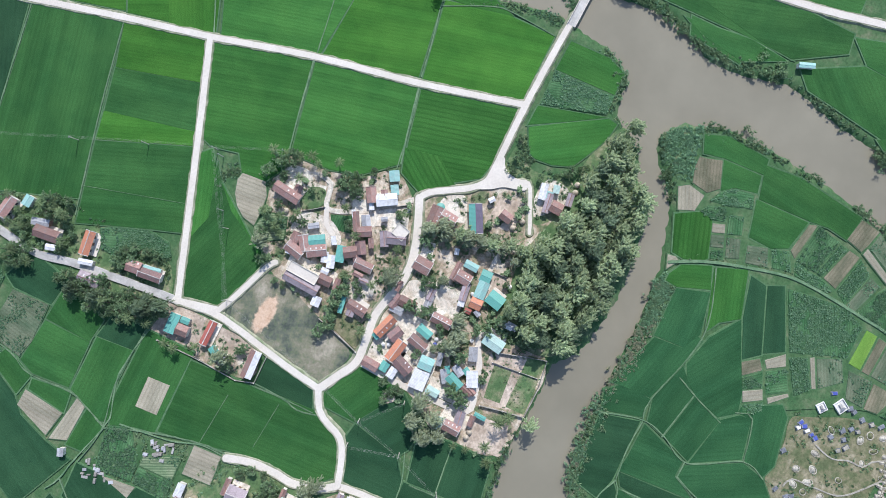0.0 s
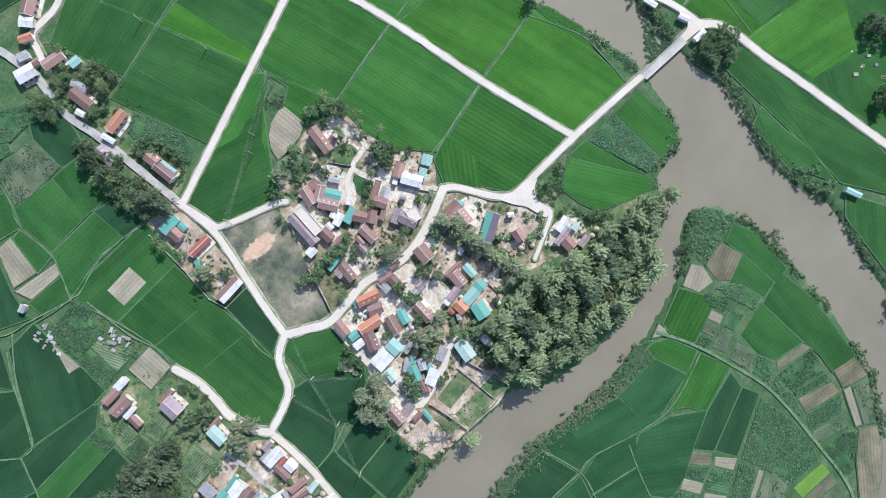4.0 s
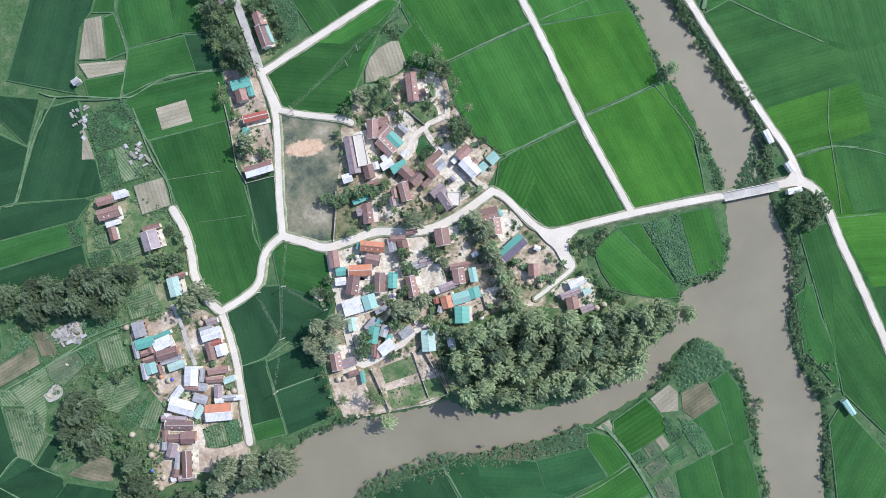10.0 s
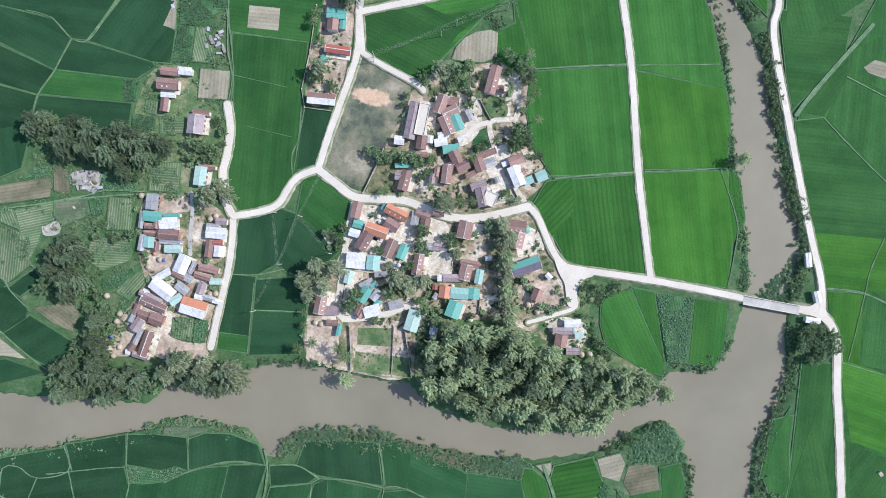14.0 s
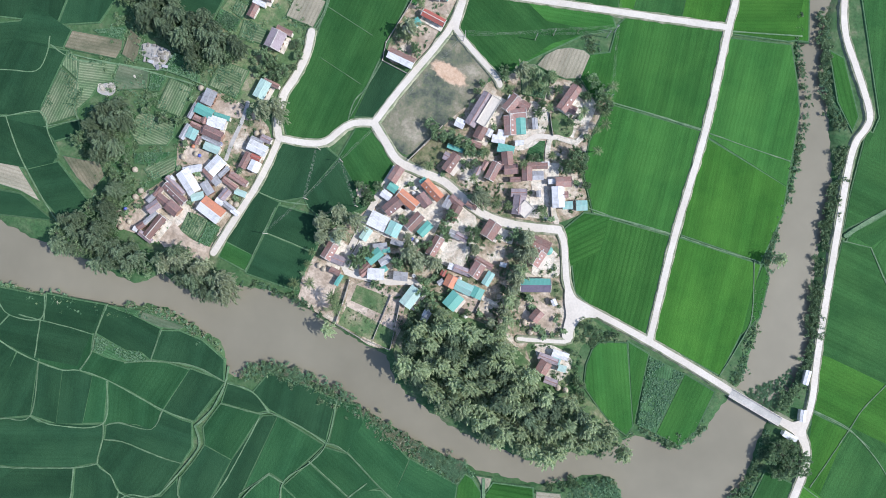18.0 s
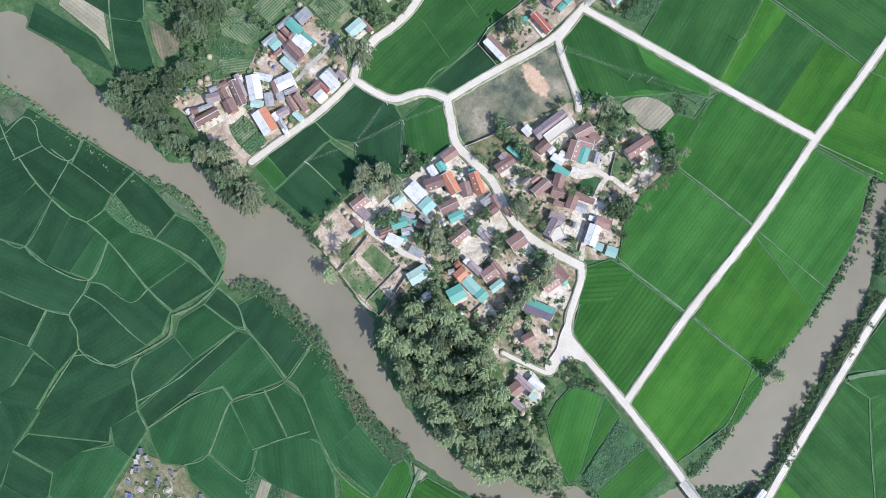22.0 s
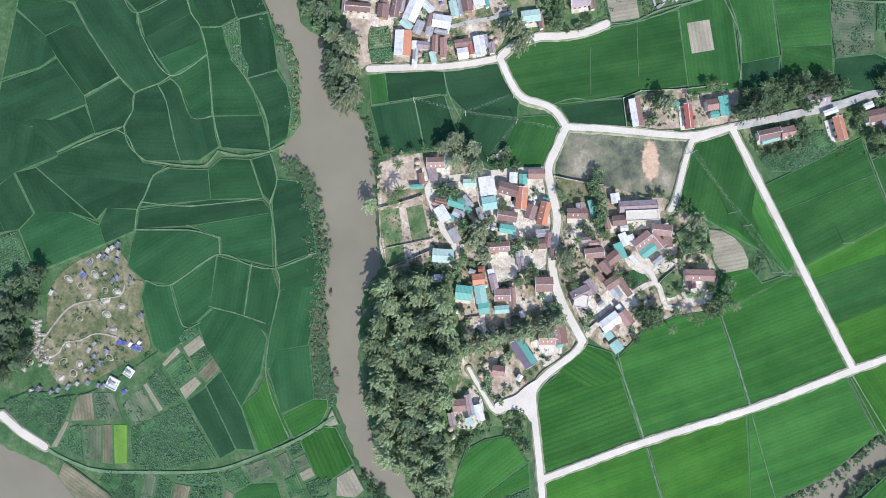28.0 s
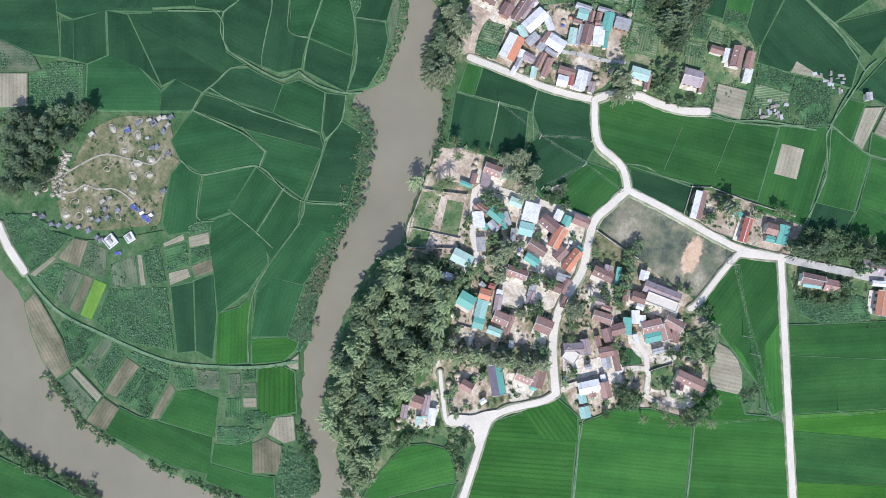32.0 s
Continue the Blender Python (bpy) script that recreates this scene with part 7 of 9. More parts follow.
house(-114.6, -38.1, 5.3, 3.1, -15, 'tile_dark')
house(-117.9, -35.9, 4.4, 2.2, 75, 'tile')
house(-116.8, -42.0, 5.3, 3.7, 60, 'mauve')
house(-112.8, -48.8, 10.6, 3.7, 76, 'tile')
house(-116.4, -46.8, 7.5, 1.8, 68, 'grey')
house(-114.6, -54.0, 6.2, 2.2, -12, 'mauve')
house(-118.3, -50.9, 3.1, 2.2, 60, 'tile_dark')
house(-119.6, -52.9, 2.0, 2.0, -0, 'white')
house(-119.2, -39.4, 4.0, 2.0, 70, 'grey')
house(51.5, -25.4, 6.6, 2.9, 8, 'white')
house(47.9, -28.7, 7.9, 2.6, 5, 'mauve')
house(51.0, -28.1, 3.1, 2.6, 5, 'paleteal')
house(54.3, -29.8, 3.3, 2.6, 10, 'palegreen')
house(47.5, -32.4, 4.8, 4.8, 85, 'tile')
house(52.5, -36.2, 5.3, 2.6, 5, 'mauve')
house(-25.0, 12.4, 2.9, 3.5, 65, 'teal')
house(-13.3, 9.3, 5.3, 3.1, 85, 'grey')
house(-2.8, -0.7, 4.8, 2.6, -3, 'mauve')
house(0.9, -12.5, 7.0, 2.6, 6, 'white')
house(-3.1, -16.2, 2.6, 2.0, 90, 'tile_red')
house(-36.9, -15.7, 5.3, 3.3, 82, 'palegreen')
house(-27.0, -17.9, 3.1, 2.0, 30, 'teal')
house(-31.4, -27.5, 5.3, 2.4, 70, 'tile')
house(-37.6, -26.2, 3.5, 2.2, 85, 'grey')
house(-41.5, -34.0, 4.4, 2.2, -0, 'tile')
house(-2.5, -32.9, 4.0, 2.2, 88, 'white')
house(-4.5, 12.1, 4.4, 1.8, -5, 'tile')
house(16.5, -3.4, 2.6, 1.8, 10, 'white')
house(40.6, -8.1, 2.6, 2.0, -40, 'white')
house(25.8, 11.3, 4.8, 2.2, -0, 'tile_dark')
house(4.0, 51.8, 4.4, 2.2, -60, 'grey')
house(1.8, 42.3, 3.5, 2.0, 30, 'white')
house(-10.4, 40.8, 3.1, 2.2, 88, 'white')
house(-13.3, 34.6, 4.4, 2.2, 2, 'tile')
house(-8.2, 25.4, 4.0, 2.2, 88, 'mauve')
house(19.8, 34.1, 3.1, 2.0, 28, 'white')
house(17.1, 27.5, 2.6, 1.8, -62, 'grey')
house(6.5, 28.6, 4.0, 2.0, 28, 'tile')
house(14.5, 39.2, 3.1, 1.8, 28, 'white')
house(-35.2, 162.7, 8.8, 4.4, -12, 'tile')
house(-30.2, 156.5, 4.4, 3.5, -7, 'paleteal')
house(-35.8, 148.7, 7.0, 2.9, -77, 'grey')
house(-39.0, 144.5, 9.7, 4.8, -87, 'tile')
house(-43.2, 141.2, 4.0, 2.4, -77, 'white')
house(-36.1, 128.8, 9.7, 4.0, 5, 'orange')
house(-43.2, 126.6, 5.7, 2.2, -79, 'white')
house(-37.5, 108.7, 5.7, 4.8, -87, 'tile')
house(-38.1, 101.8, 9.2, 4.0, -87, 'tile_dark')
house(-36.0, 102.5, 7.9, 2.2, -82, 'paleteal')
house(-48.6, 122.3, 8.8, 4.8, -87, 'mauve')
house(139.4, -102.7, 6.6, 2.2, -72, 'paleteal')
tomb_court(19.8, -166.5, 4.6, 145)
tomb_court(16.4, -159.5, 3.6, 138)
tomb(4.2, -161.7, 'blue')
tomb(4.9, -159.9, 'blue')
tomb(5.7, -157.7, 'tomb')
tomb(6.9, -156.0, 'blue')
tomb(7.8, -154.3, 'blue')
tomb(5.6, -154.0, 'tomb')
tomb(-24.5, -172.7, 'blue')
tomb(23.5, -162.3, 'blue')
house(-13.7, -201.2, 3.1, 2.2, 175, 'mauve')
house(-25.5, 184.6, 9.2, 5.7, 30, 'tile')
house(-31.3, 180.5, 5.7, 4.4, -52, 'white')
house(-36.1, 176.7, 5.3, 3.1, -27, 'orange')
house(-46.1, 166.8, 7.9, 5.7, -17, 'white')
house(-42.0, 172.5, 4.4, 3.5, -22, 'grey')
house(-40.8, 167.4, 3.5, 2.6, -12, 'tile')
patch('garden', (-38, 16.9), (-18.4, 15.3), (-0.6, 10.7), (19.5, 13.3), (29.7, 17.3), (37.2, 7.7), (44.9, -4.6), (50.8, -17.9), (48.1, -26.8), (56.9, -31.2), (61.3, -35.7), (36.9, -40), (3.7, -35.4), (-9.7, -55.3), (-31.9, -53), (-52.9, -50.7), (-52.9, -21.9), (-40.7, -8.7), (-39.3, 9.1), name='village_ground', label='village ground of earth and weeds')
patch('garden', (-35.1, 17.6), (-20.6, 16.8), (-1.7, 12.5), (19.5, 15.1), (28.9, 20), (38.5, 31.1), (26.3, 44.6), (27.6, 69.3), (22, 74.9), (8.6, 73.8), (-9.3, 69.4), (-18.3, 61.6), (-22.7, 53.7), (-29.5, 31.4), name='village_ground', label='village ground of earth and weeds')
patch('garden', (-121.8, 9.5), (-107.4, 10.5), (-87.4, 6), (-86, -12.9), (-87.2, -43.9), (-89.4, -48.3), (-107.1, -47.1), (-111.5, -54.8), (-129.2, -54.8), (-127.1, -43.7), (-116.1, -26.1), (-121.7, -12.8), name='village_ground', label='village ground of earth and weeds')
patch('garden', (-60.7, 96.6), (-45, 95.5), (-45.1, 74.1), (-48.4, 50.5), (-61.8, 49.4), (-61.8, 69.6), name='village_ground', label='village ground of earth and weeds')
patch('weedy', (-123.7, 61.3), (-104.9, 61.7), (-104, 48.5), (-91.9, 46.2), (-91.4, 21.6), (-91.8, 10.5), (-107.4, 9.4), (-120.7, 11.7), (-129.8, 34), name='village_ground', label='garden ground of earth and weeds')
patch('weedy', (-29.7, 170.2), (-24.6, 141.5), (-32.2, 136.9), (-26.7, 123.9), (-26.2, 100.2), (-45.4, 89.3), (-46.2, 108), (-47.2, 138.5), (-45.7, 162.9), name='village_ground', label='roadside ground of earth and weeds')
patch('weedy', (-48.4, 135.6), (-45.9, 112.9), (-46.4, 88.9), (-59.7, 94.9), (-58.7, 109.6), (-55.5, 130), name='village_ground', label='roadside ground of earth and weeds')
patch('weedy', (46, -6.8), (61.6, -8), (72.7, -10.2), (62.6, -15.8), (57, -18), (61.3, -35.7), (48, -37.8), (35.9, -26.7), (48.1, -22.4), (51.5, -16.8), name='village_ground', label='weedy ground by the lane')
patch('pond_grass', (-41.3, 72.2), (-31.6, 67.3), (-19.4, 62), (-20.5, 53.7), (-28.4, 35.9), (-34.8, 18), (-45.1, 21.4), (-51.8, 25.9), (-48.4, 39.3), (-45.1, 56.1), name='worn_green', label='worn village green with damp dark patches')
patch('dirt', (-51.8, -35.2), (-39.6, -33.1), (-38, -48.5), (-50.7, -50.7), name='yard', label='reddish bare earth yard')
patch('dirt', (-34.5, -33.1), (-11.8, -29.9), (-9.2, -44.2), (-18.6, -49.7), (-31.8, -50.8), name='yard', label='sandy walled yard')
patch('weedy', (-31.8, -35.3), (-18.5, -34.2), (-18.1, -41.5), (-31.4, -41.9), name='lawn', label='weedy plot inside the walled yard')
patch('weedy', (-31.8, -44.6), (-9.7, -45.3), (-9.3, -52.6), (-31.9, -52.5), name='lawn', label='weedy plot inside the walled yard')
patch('yard', (-18.3, 29.1), (-8.3, 29.1), (-7.7, 21.3), (-18.4, 21.3))
patch('yard', (11.7, 24.5), (24, 26.7), (25.1, 20), (12.8, 16.7))
patch('yard', (-8.4, 2.3), (3.8, 0), (1.5, -13.3), (-7.3, -12.1))
patch('yard', (-28.4, -3.2), (-17.3, 1.2), (-20.7, -8.7), (-27.3, -6.5))
patch('yard', (-46.2, -22), (-40.7, -23.1), (-40.7, -35.3), (-46.2, -33))
patch('yard', (45.9, -23.4), (54.8, -23.5), (55.8, -33.5), (46.9, -33.4))
patch('yard', (-109.5, -12.8), (-99.5, -14), (-101.7, -35), (-109.4, -32.8))
patch('yard', (-107.3, 0.5), (-100.7, 0.5), (-100.6, -12.9), (-107.3, -12.8))
patch('yard', (28.3, 11.1), (35, 8.8), (32.7, -0.1), (28.3, -0.1))
patch('yard', (14.1, 58.1), (19.7, 59.2), (20.1, 53.6), (15.2, 53.1))
patch('dirt', (-5.1, -3.3), (0.5, -4.4), (-0.7, -11.1))
patch('dirt', (-18.4, 9), (-12.8, 9), (-12.9, -6.6), (-17.3, -8.8))
patch('dirt', (5.9, -20), (14.8, -20), (13.7, -30), (7, -29.9))
patch('dirt', (-56.2, 67.4), (-46.2, 69.6), (-47.3, 56.1), (-55.1, 56.1))
patch('dirt', (-59.6, 94.4), (-45, 92.1), (-46.2, 76.3), (-58.5, 74.1))
patch('dirt', (30.4, -9), (43.8, -11.2), (44.8, -22.3), (32.6, -22.3))
patch('dirt', (-107.2, -46), (-96.1, -49.4), (-107.1, -54.9), (-112.7, -52.6))
patch('crop', (5.8, 45.1), (10.7, 48), (13.4, 39.7), (6.7, 37.5), name='vegetable_patch', label='dark green vegetable patch')
patch('yard', (3.6, 47.4), (6.7, 48.3), (5.3, 42.4), (2.9, 41.3))
patch('yard', (-13.4, 28.6), (-5.9, 28.6), (-5.4, 20.6), (-12.8, 20.2))
patch('yard', (14, 28.5), (21.8, 31.2), (24, 23.4), (15, 21.2))
patch('dry_grass', (-6, -190.3), (-20.9, -187.7), (-29.3, -178.2), (-34.7, -158.4), (-23.2, -152.6), (-17.3, -148.5), (-4.6, -151.8), (8.7, -149.1), (10.8, -156.7), (17.1, -171.4), (19.1, -187.4), (6.7, -193.6), name='graveyard_ground', label='dry grass of the burial ground')
patch('ground', (38.4, -198.2), (25.1, -188), (19.1, -166), (10.1, -147.5), (2.6, -130.3), (20.1, -122.8), (54.1, -112.7), (53.3, -97.3), (50.2, -82), (64.8, -77.4), (81.4, -80), (92.4, -79.1), (92.1, -102.3), (81.2, -124), (75.7, -149), (60.8, -170), (49.2, -186.6), name='plot_margin', label='grassy margins between the garden plots', z=0.39)
wall_run(1.6, (-34.8, 17.6), (-31.7, 25.8), (-28.4, 35.9))
wall_run(1.6, (-35.1, -34.8), (-33.6, -44.1), (-32.7, -52.5))
wall_run(1.6, (-13.6, -33.2), (-10.8, -44.2), (-9, -52.6))
wall_run(1.0, (-17.8, -33.1), (-17.2, -44.2), (-16.8, -51.9))
wall_run(1.2, (-32.7, -52.5), (-20.8, -53.5), (-9, -52.6))
wall_run(1.2, (-60.3, 89.9), (-61.1, 71.9), (-62.9, 56.2), (-61.1, 49), (-49.5, 48.5))
wall_run(1.2, (14.8, -18.9), (14.8, -25.5))
wall_run(1.2, (7.4, 58.6), (12.5, 50.9))
wall_run(1.2, (19.6, 31.2), (26.2, 21.1))
stack(-121.6, 8.3, 1.2)
stack(-93.6, 1.6, 1.2)
stack(-91.6, 3.1, 1.2)
stack(-90.8, -27.7, 1.2)
stack(-88.6, -27.3, 1.2)
stack(-93.3, -26.6, 1.2)
stack(-125.3, -38.7, 1.2)
stack(-126.2, -41.8, 1.2)
stack(-129.7, -49.9, 1.2)
stack(-128.1, -52.8, 1.2)
stack(-126.1, -55.2, 1.2)
stack(-123.9, -51.7, 1.2)
stack(-111.7, -16.1, 1.2)
stack(-115.9, -19.4, 1.2)
stack(-131.1, -32.2, 1.2)
stack(37.5, -22.5, 1.2)
stack(39.3, -20.5, 1.2)
stack(56.4, -37.4, 1.2)
stack(59.5, -37.0, 1.2)
stack(5.2, 64.4, 1.2)
stack(33.7, -19.9, 1.2)
stack(35.9, -17.9, 1.2)
stack(-48.5, -34.8, 1.2)
stack(-46.2, -35.2, 1.2)
stack(-8.4, -9.5, 1.2)
stack(-118.4, -8.3, 1.2)
tank(30.1, 9.3, 1.7, 'teal')
tank(-127.3, -47.7, 0.7, 'blue')
tank(-109.9, -16.1, 0.7, 'blue')
tank(-27.7, 8.8, 0.75, 'tomb')
tank(-27.0, 6.8, 0.75, 'tomb')
tank(-20.0, -9.6, 0.75, 'blue')
tank(-18.0, -9.4, 0.75, 'tomb')
tank(12.1, -27.9, 0.75, 'tomb')
tank(-13.1, -22.3, 0.75, 'tomb')
tank(-113.7, -13.9, 0.75, 'orange')
tank(-104.4, -8.4, 0.75, 'blue')
tank(3.7, -15.5, 0.75, 'tomb')
tank(1.3, 31.2, 0.75, 'tomb')
patch('yard', (-38, 14), (-27.3, 14.9), (-13.5, 10.6), (-12.4, -8.8), (-20.7, -13.2), (-38.4, -13.6))
patch('yard', (-10.6, 11.7), (-1, 10.1), (2, 2.3), (3.8, -13.7), (-10.7, -13.2))
patch('yard', (3.9, 10.3), (15.4, 12.2), (16.3, 5.3), (4.3, 4))
patch('yard', (27.2, 11.5), (36.1, 9.3), (39, 1.7), (32.7, -1.2), (27.2, -2.3))
patch('yard', (39.7, -25), (50.8, -24.1), (58.3, -25.1), (56.9, -35.7), (49.1, -36.1), (44.7, -30.8))
patch('garden', (-108.2, 0.5), (-96.2, 2.7), (-96.2, -17.3), (-107.3, -15.5))
patch('garden', (-92.9, 0.4), (-86.2, 0.4), (-85.5, -26.2), (-96.1, -35), (-97.3, -17.3))
patch('yard', (-107.2, -35), (-102.8, -37.2), (-106, -46), (-110.5, -48.2), (-110.5, -43.8))
patch('yard', (-14.3, 56), (-8.9, 55.9), (-9.4, 35.8), (-14.8, 35.8))
patch('yard', (-3.7, 60.4), (8.1, 59.9), (9.6, 46.4), (1.8, 38), (-2.7, 45.8))
patch('yard', (12, 70.5), (22.9, 71.5), (23.7, 60.3), (15.2, 58.5), (12.6, 61.5))
patch('yard', (-38.4, -14.2), (-31.8, -13.1), (-31.8, -30.9), (-38.9, -30.8))
patch('yard', (8.4, 37.9), (19.6, 42.4), (26.2, 24.5), (15.1, 26.7))
patch('dirt', (-116.6, -13.9), (-107.3, -13.3), (-106.2, -18.4), (-113.9, -21.2), (-117, -19))
patch('dirt', (-115.8, 6.1), (-107.4, 9), (-96.3, 8.2), (-97.4, 4.9), (-109.6, 2.3), (-115.8, 2.8))
patch('dirt', (-110.5, -46), (-88.3, -48.8), (-90.5, -54.9), (-102.7, -54.9), (-109.3, -52.6))
patch('dirt', (-128.2, -48.1), (-120.4, -47.1), (-119.3, -54.8), (-128.1, -55.9))
house(145.3, -6.2, 4.6, 2.2, 108, 'white')
road('road', 1.5, (-102.3, 11.1), (-101.2, 4.9), (-100.9, -6.2), (-100.2, -12.8), mat='old_concrete', label='narrow cement alley', z=0.4)
bund(0.16, (-16.9, 141.4), (-7.6, 101.2))
bund(0.28, (-90.0, 59.2), (-69.1, 56.4))
bund(0.28, (-83.7, 39.6), (-64.8, 36.9))
patch('old_concrete', (-151.2, 14.5), (-146.1, 16.2), (-138.1, 16.7), (-139, 9.5), (-140.7, 7.3), (-143.4, 8.4), (-145.6, 10.5), (-150.7, 9.6), name='tomb_court', label='pale paved court of a family tomb')
patch('old_concrete', (-159.7, -8.4), (-155.7, -5.1), (-153.7, -4.4), (-152, -7.1), (-153, -10.4), (-158.6, -11.3), name='tomb_court', label='pale paved court of a family tomb')
patch('weedy', (8.1, 59.9), (12.6, 61.5), (18.6, 58.1), (19.2, 53.1), (13.4, 51.4), (9.6, 54.7), name='lawn', label='small oval lawn beside the red roof')
patch('weedy', (-6.9, -26.5), (3.7, -22.1), (10.8, -29.9), (17.4, -33.2), (14.7, -44.3), (3.6, -46.4), (-5.3, -53.0), (-8.5, -44.2), name='garden_ground', label='overgrown garden ground behind the houses')
patch('dirt', (-49.2, -0.4), (-46.8, 1.6), (-44.3, 0.9), (-44.1, -2.4), (-46.1, -4.6), name='garden_ground', label='reddish earth corner of a paddy', z=0.62)
patch('dry_grass', (-34.6, 17.5), (-31.2, 25.7), (-27.9, 34.4), (-23.6, 33.1), (-21.9, 24.6), (-24.5, 19.7), (-29.4, 16.8), name='walled_plot', label='dry grass inside the low wall')
field('terrace', (-10.4, 69.7), (-5.5, 73.3), (1.9, 71.5), (3.0, 62.9), (-5.5, 60.7))
grave_mound(-157.7, -8.8)
grave_mound(-154.4, -6.6)
grave_mound(-147.6, 1.1)
grave_mound(-140.5, 14.7)
grave_mound(-140.8, 11.8)
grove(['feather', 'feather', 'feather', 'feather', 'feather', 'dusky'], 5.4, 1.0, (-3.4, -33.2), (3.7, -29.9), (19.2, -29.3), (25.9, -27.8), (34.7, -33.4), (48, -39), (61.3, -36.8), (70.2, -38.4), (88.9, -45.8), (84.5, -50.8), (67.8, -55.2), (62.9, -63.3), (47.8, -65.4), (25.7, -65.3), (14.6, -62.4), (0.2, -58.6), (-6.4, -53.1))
hedge(['olive', 'olive', 'feather'], 2.6, 0.8, 1.8, (20.6, 10), (22.7, 2.2), (21.6, -6.7), (24.8, -15.6), (27, -26.7), (32.5, -33.4))
plant('olive', -49.6, -12.0, 1.05)
plant('olive', -42.9, -13.1, 1.05)
plant('olive', -46.9, -19.7, 1.05)
plant('olive', -55.1, -17.5, 1.05)
plant('olive', -52.9, -23.0, 1.05)
plant('olive', -18.5, -14.3, 1.05)
plant('olive', -14.0, -15.4, 1.05)
plant('olive', -3.2, 16.1, 1.05)
plant('olive', -8.5, -13.2, 1.05)
plant('olive', -90.7, 14.9, 1.05)
plant('olive', -87.4, 11.5, 1.05)
plant('olive', -94.0, 10.5, 1.05)
plant('olive', -56.2, 64.0, 1.05)
plant('olive', -10.4, 68.3, 1.05)
plant('olive', -89.4, -54.9, 1.05)
plant('olive', -80.6, -55.0, 1.05)
plant('olive', -76.1, -58.3, 1.05)
plant('olive', -96.0, -54.9, 1.05)
plant('olive', -102.7, -58.2, 1.05)
plant('broad', 25.2, 46.8, 1.0)
plant('broad', 26.3, 43.5, 1.0)
plant('broad', 21.9, 48.0, 1.0)
plant('broad', 23.0, 42.4, 1.0)
plant('broad', -14.9, 64.9, 1.0)
plant('broad', 17.6, 76.1, 1.0)
plant('broad', 23.2, 73.8, 1.0)
plant('broad', 25.4, 69.3, 1.0)
plant('broad', 16.1, 8.9, 1.0)
plant('broad', 1.6, 2.3, 1.0)
plant('broad', -10.6, 0.1, 1.0)
plant('broad', -34.0, -23.1, 1.0)
plant('broad', -35.1, -26.4, 1.0)
plant('broad', -20.7, -21.0, 1.0)
plant('broad', -7.4, -26.5, 1.0)
plant('broad', -1.9, -28.8, 1.0)
plant('broad', -5.2, -39.8, 1.0)
plant('broad', -3.0, -44.3, 1.0)
plant('broad', -9.5, 4.5, 1.0)
plant('broad', -31.7, 33.6, 1.0)
plant('broad', -27.3, 31.4, 1.0)
plant('broad', -18.3, 32.5, 1.0)
plant('broad', -13.9, 31.3, 1.0)
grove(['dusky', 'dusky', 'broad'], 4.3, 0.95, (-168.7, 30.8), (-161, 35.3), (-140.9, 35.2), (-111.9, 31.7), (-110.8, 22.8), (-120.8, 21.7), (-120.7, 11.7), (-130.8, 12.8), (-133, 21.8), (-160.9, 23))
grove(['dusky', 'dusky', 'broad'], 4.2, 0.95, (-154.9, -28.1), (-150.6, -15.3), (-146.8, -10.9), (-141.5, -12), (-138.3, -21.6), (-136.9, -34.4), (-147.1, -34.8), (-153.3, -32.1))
grove(['banana', 'bush', 'broad'], 2.6, 0.8, (-140.7, -2.7), (-135.8, -0.5), (-134.9, -7.2), (-122.9, -7.2), (-122.4, -9.2), (-138.8, -9.1))
grove(['broad', 'banana'], 3.2, 0.7, (-123.4, 7.7), (-121.6, 7.2), (-121.5, -8.3), (-123.8, -6.1))
grove(['broad', 'bush'], 3.2, 0.7, (-137.9, -22.7), (-133.9, -23.8), (-132.5, -32.7), (-136.5, -34.9))
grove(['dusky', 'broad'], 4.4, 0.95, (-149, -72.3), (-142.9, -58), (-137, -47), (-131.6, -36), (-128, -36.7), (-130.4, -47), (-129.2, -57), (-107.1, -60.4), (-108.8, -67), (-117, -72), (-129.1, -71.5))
grove(['broad', 'banana'], 3.0, 0.8, (-138.2, -34.8), (-128.3, -34.9), (-127.1, -48.2), (-134.8, -54.7), (-140.3, -50.3))
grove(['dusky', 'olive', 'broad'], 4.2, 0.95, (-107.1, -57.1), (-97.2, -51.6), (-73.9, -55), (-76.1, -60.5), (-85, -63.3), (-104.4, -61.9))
grove(['banana', 'broad'], 3.2, 0.8, (-109.7, 30.6), (-94.1, 31.7), (-93, 22.7), (-107.4, 21.7))
grove(['banana'], 3.0, 0.9, (-27.2, 34.7), (-10.5, 35.8), (-9.4, 31.3), (-26.1, 30.3))
grove(['banana', 'broad'], 3.4, 0.75, (-5.9, 72.8), (5.3, 73.9), (6.3, 67.1), (-4.8, 67.1))
grove(['banana', 'broad'], 3.4, 0.7, (-48.4, 0.3), (-40.7, 4.7), (-41.1, -6.4), (-46.2, -8.6))
grove(['broad', 'palm', 'broad', 'dusky'], 3.6, 0.85, (-50.8, 135.7), (-46.4, 119.8), (-46.8, 89.9), (-58.2, 94.3), (-59.7, 109.1), (-57.3, 125.7))
grove(['palm', 'broad', 'broad'], 3.4, 0.85, (-26.3, 153.9), (-23.6, 141.9), (-30.6, 138.8), (-33, 147.2))
grove(['palm', 'broad', 'broad'], 3.6, 0.85, (-48.7, 161.6), (-45.6, 148.7), (-49.4, 143.5), (-56, 153.5), (-55.7, 158.4))
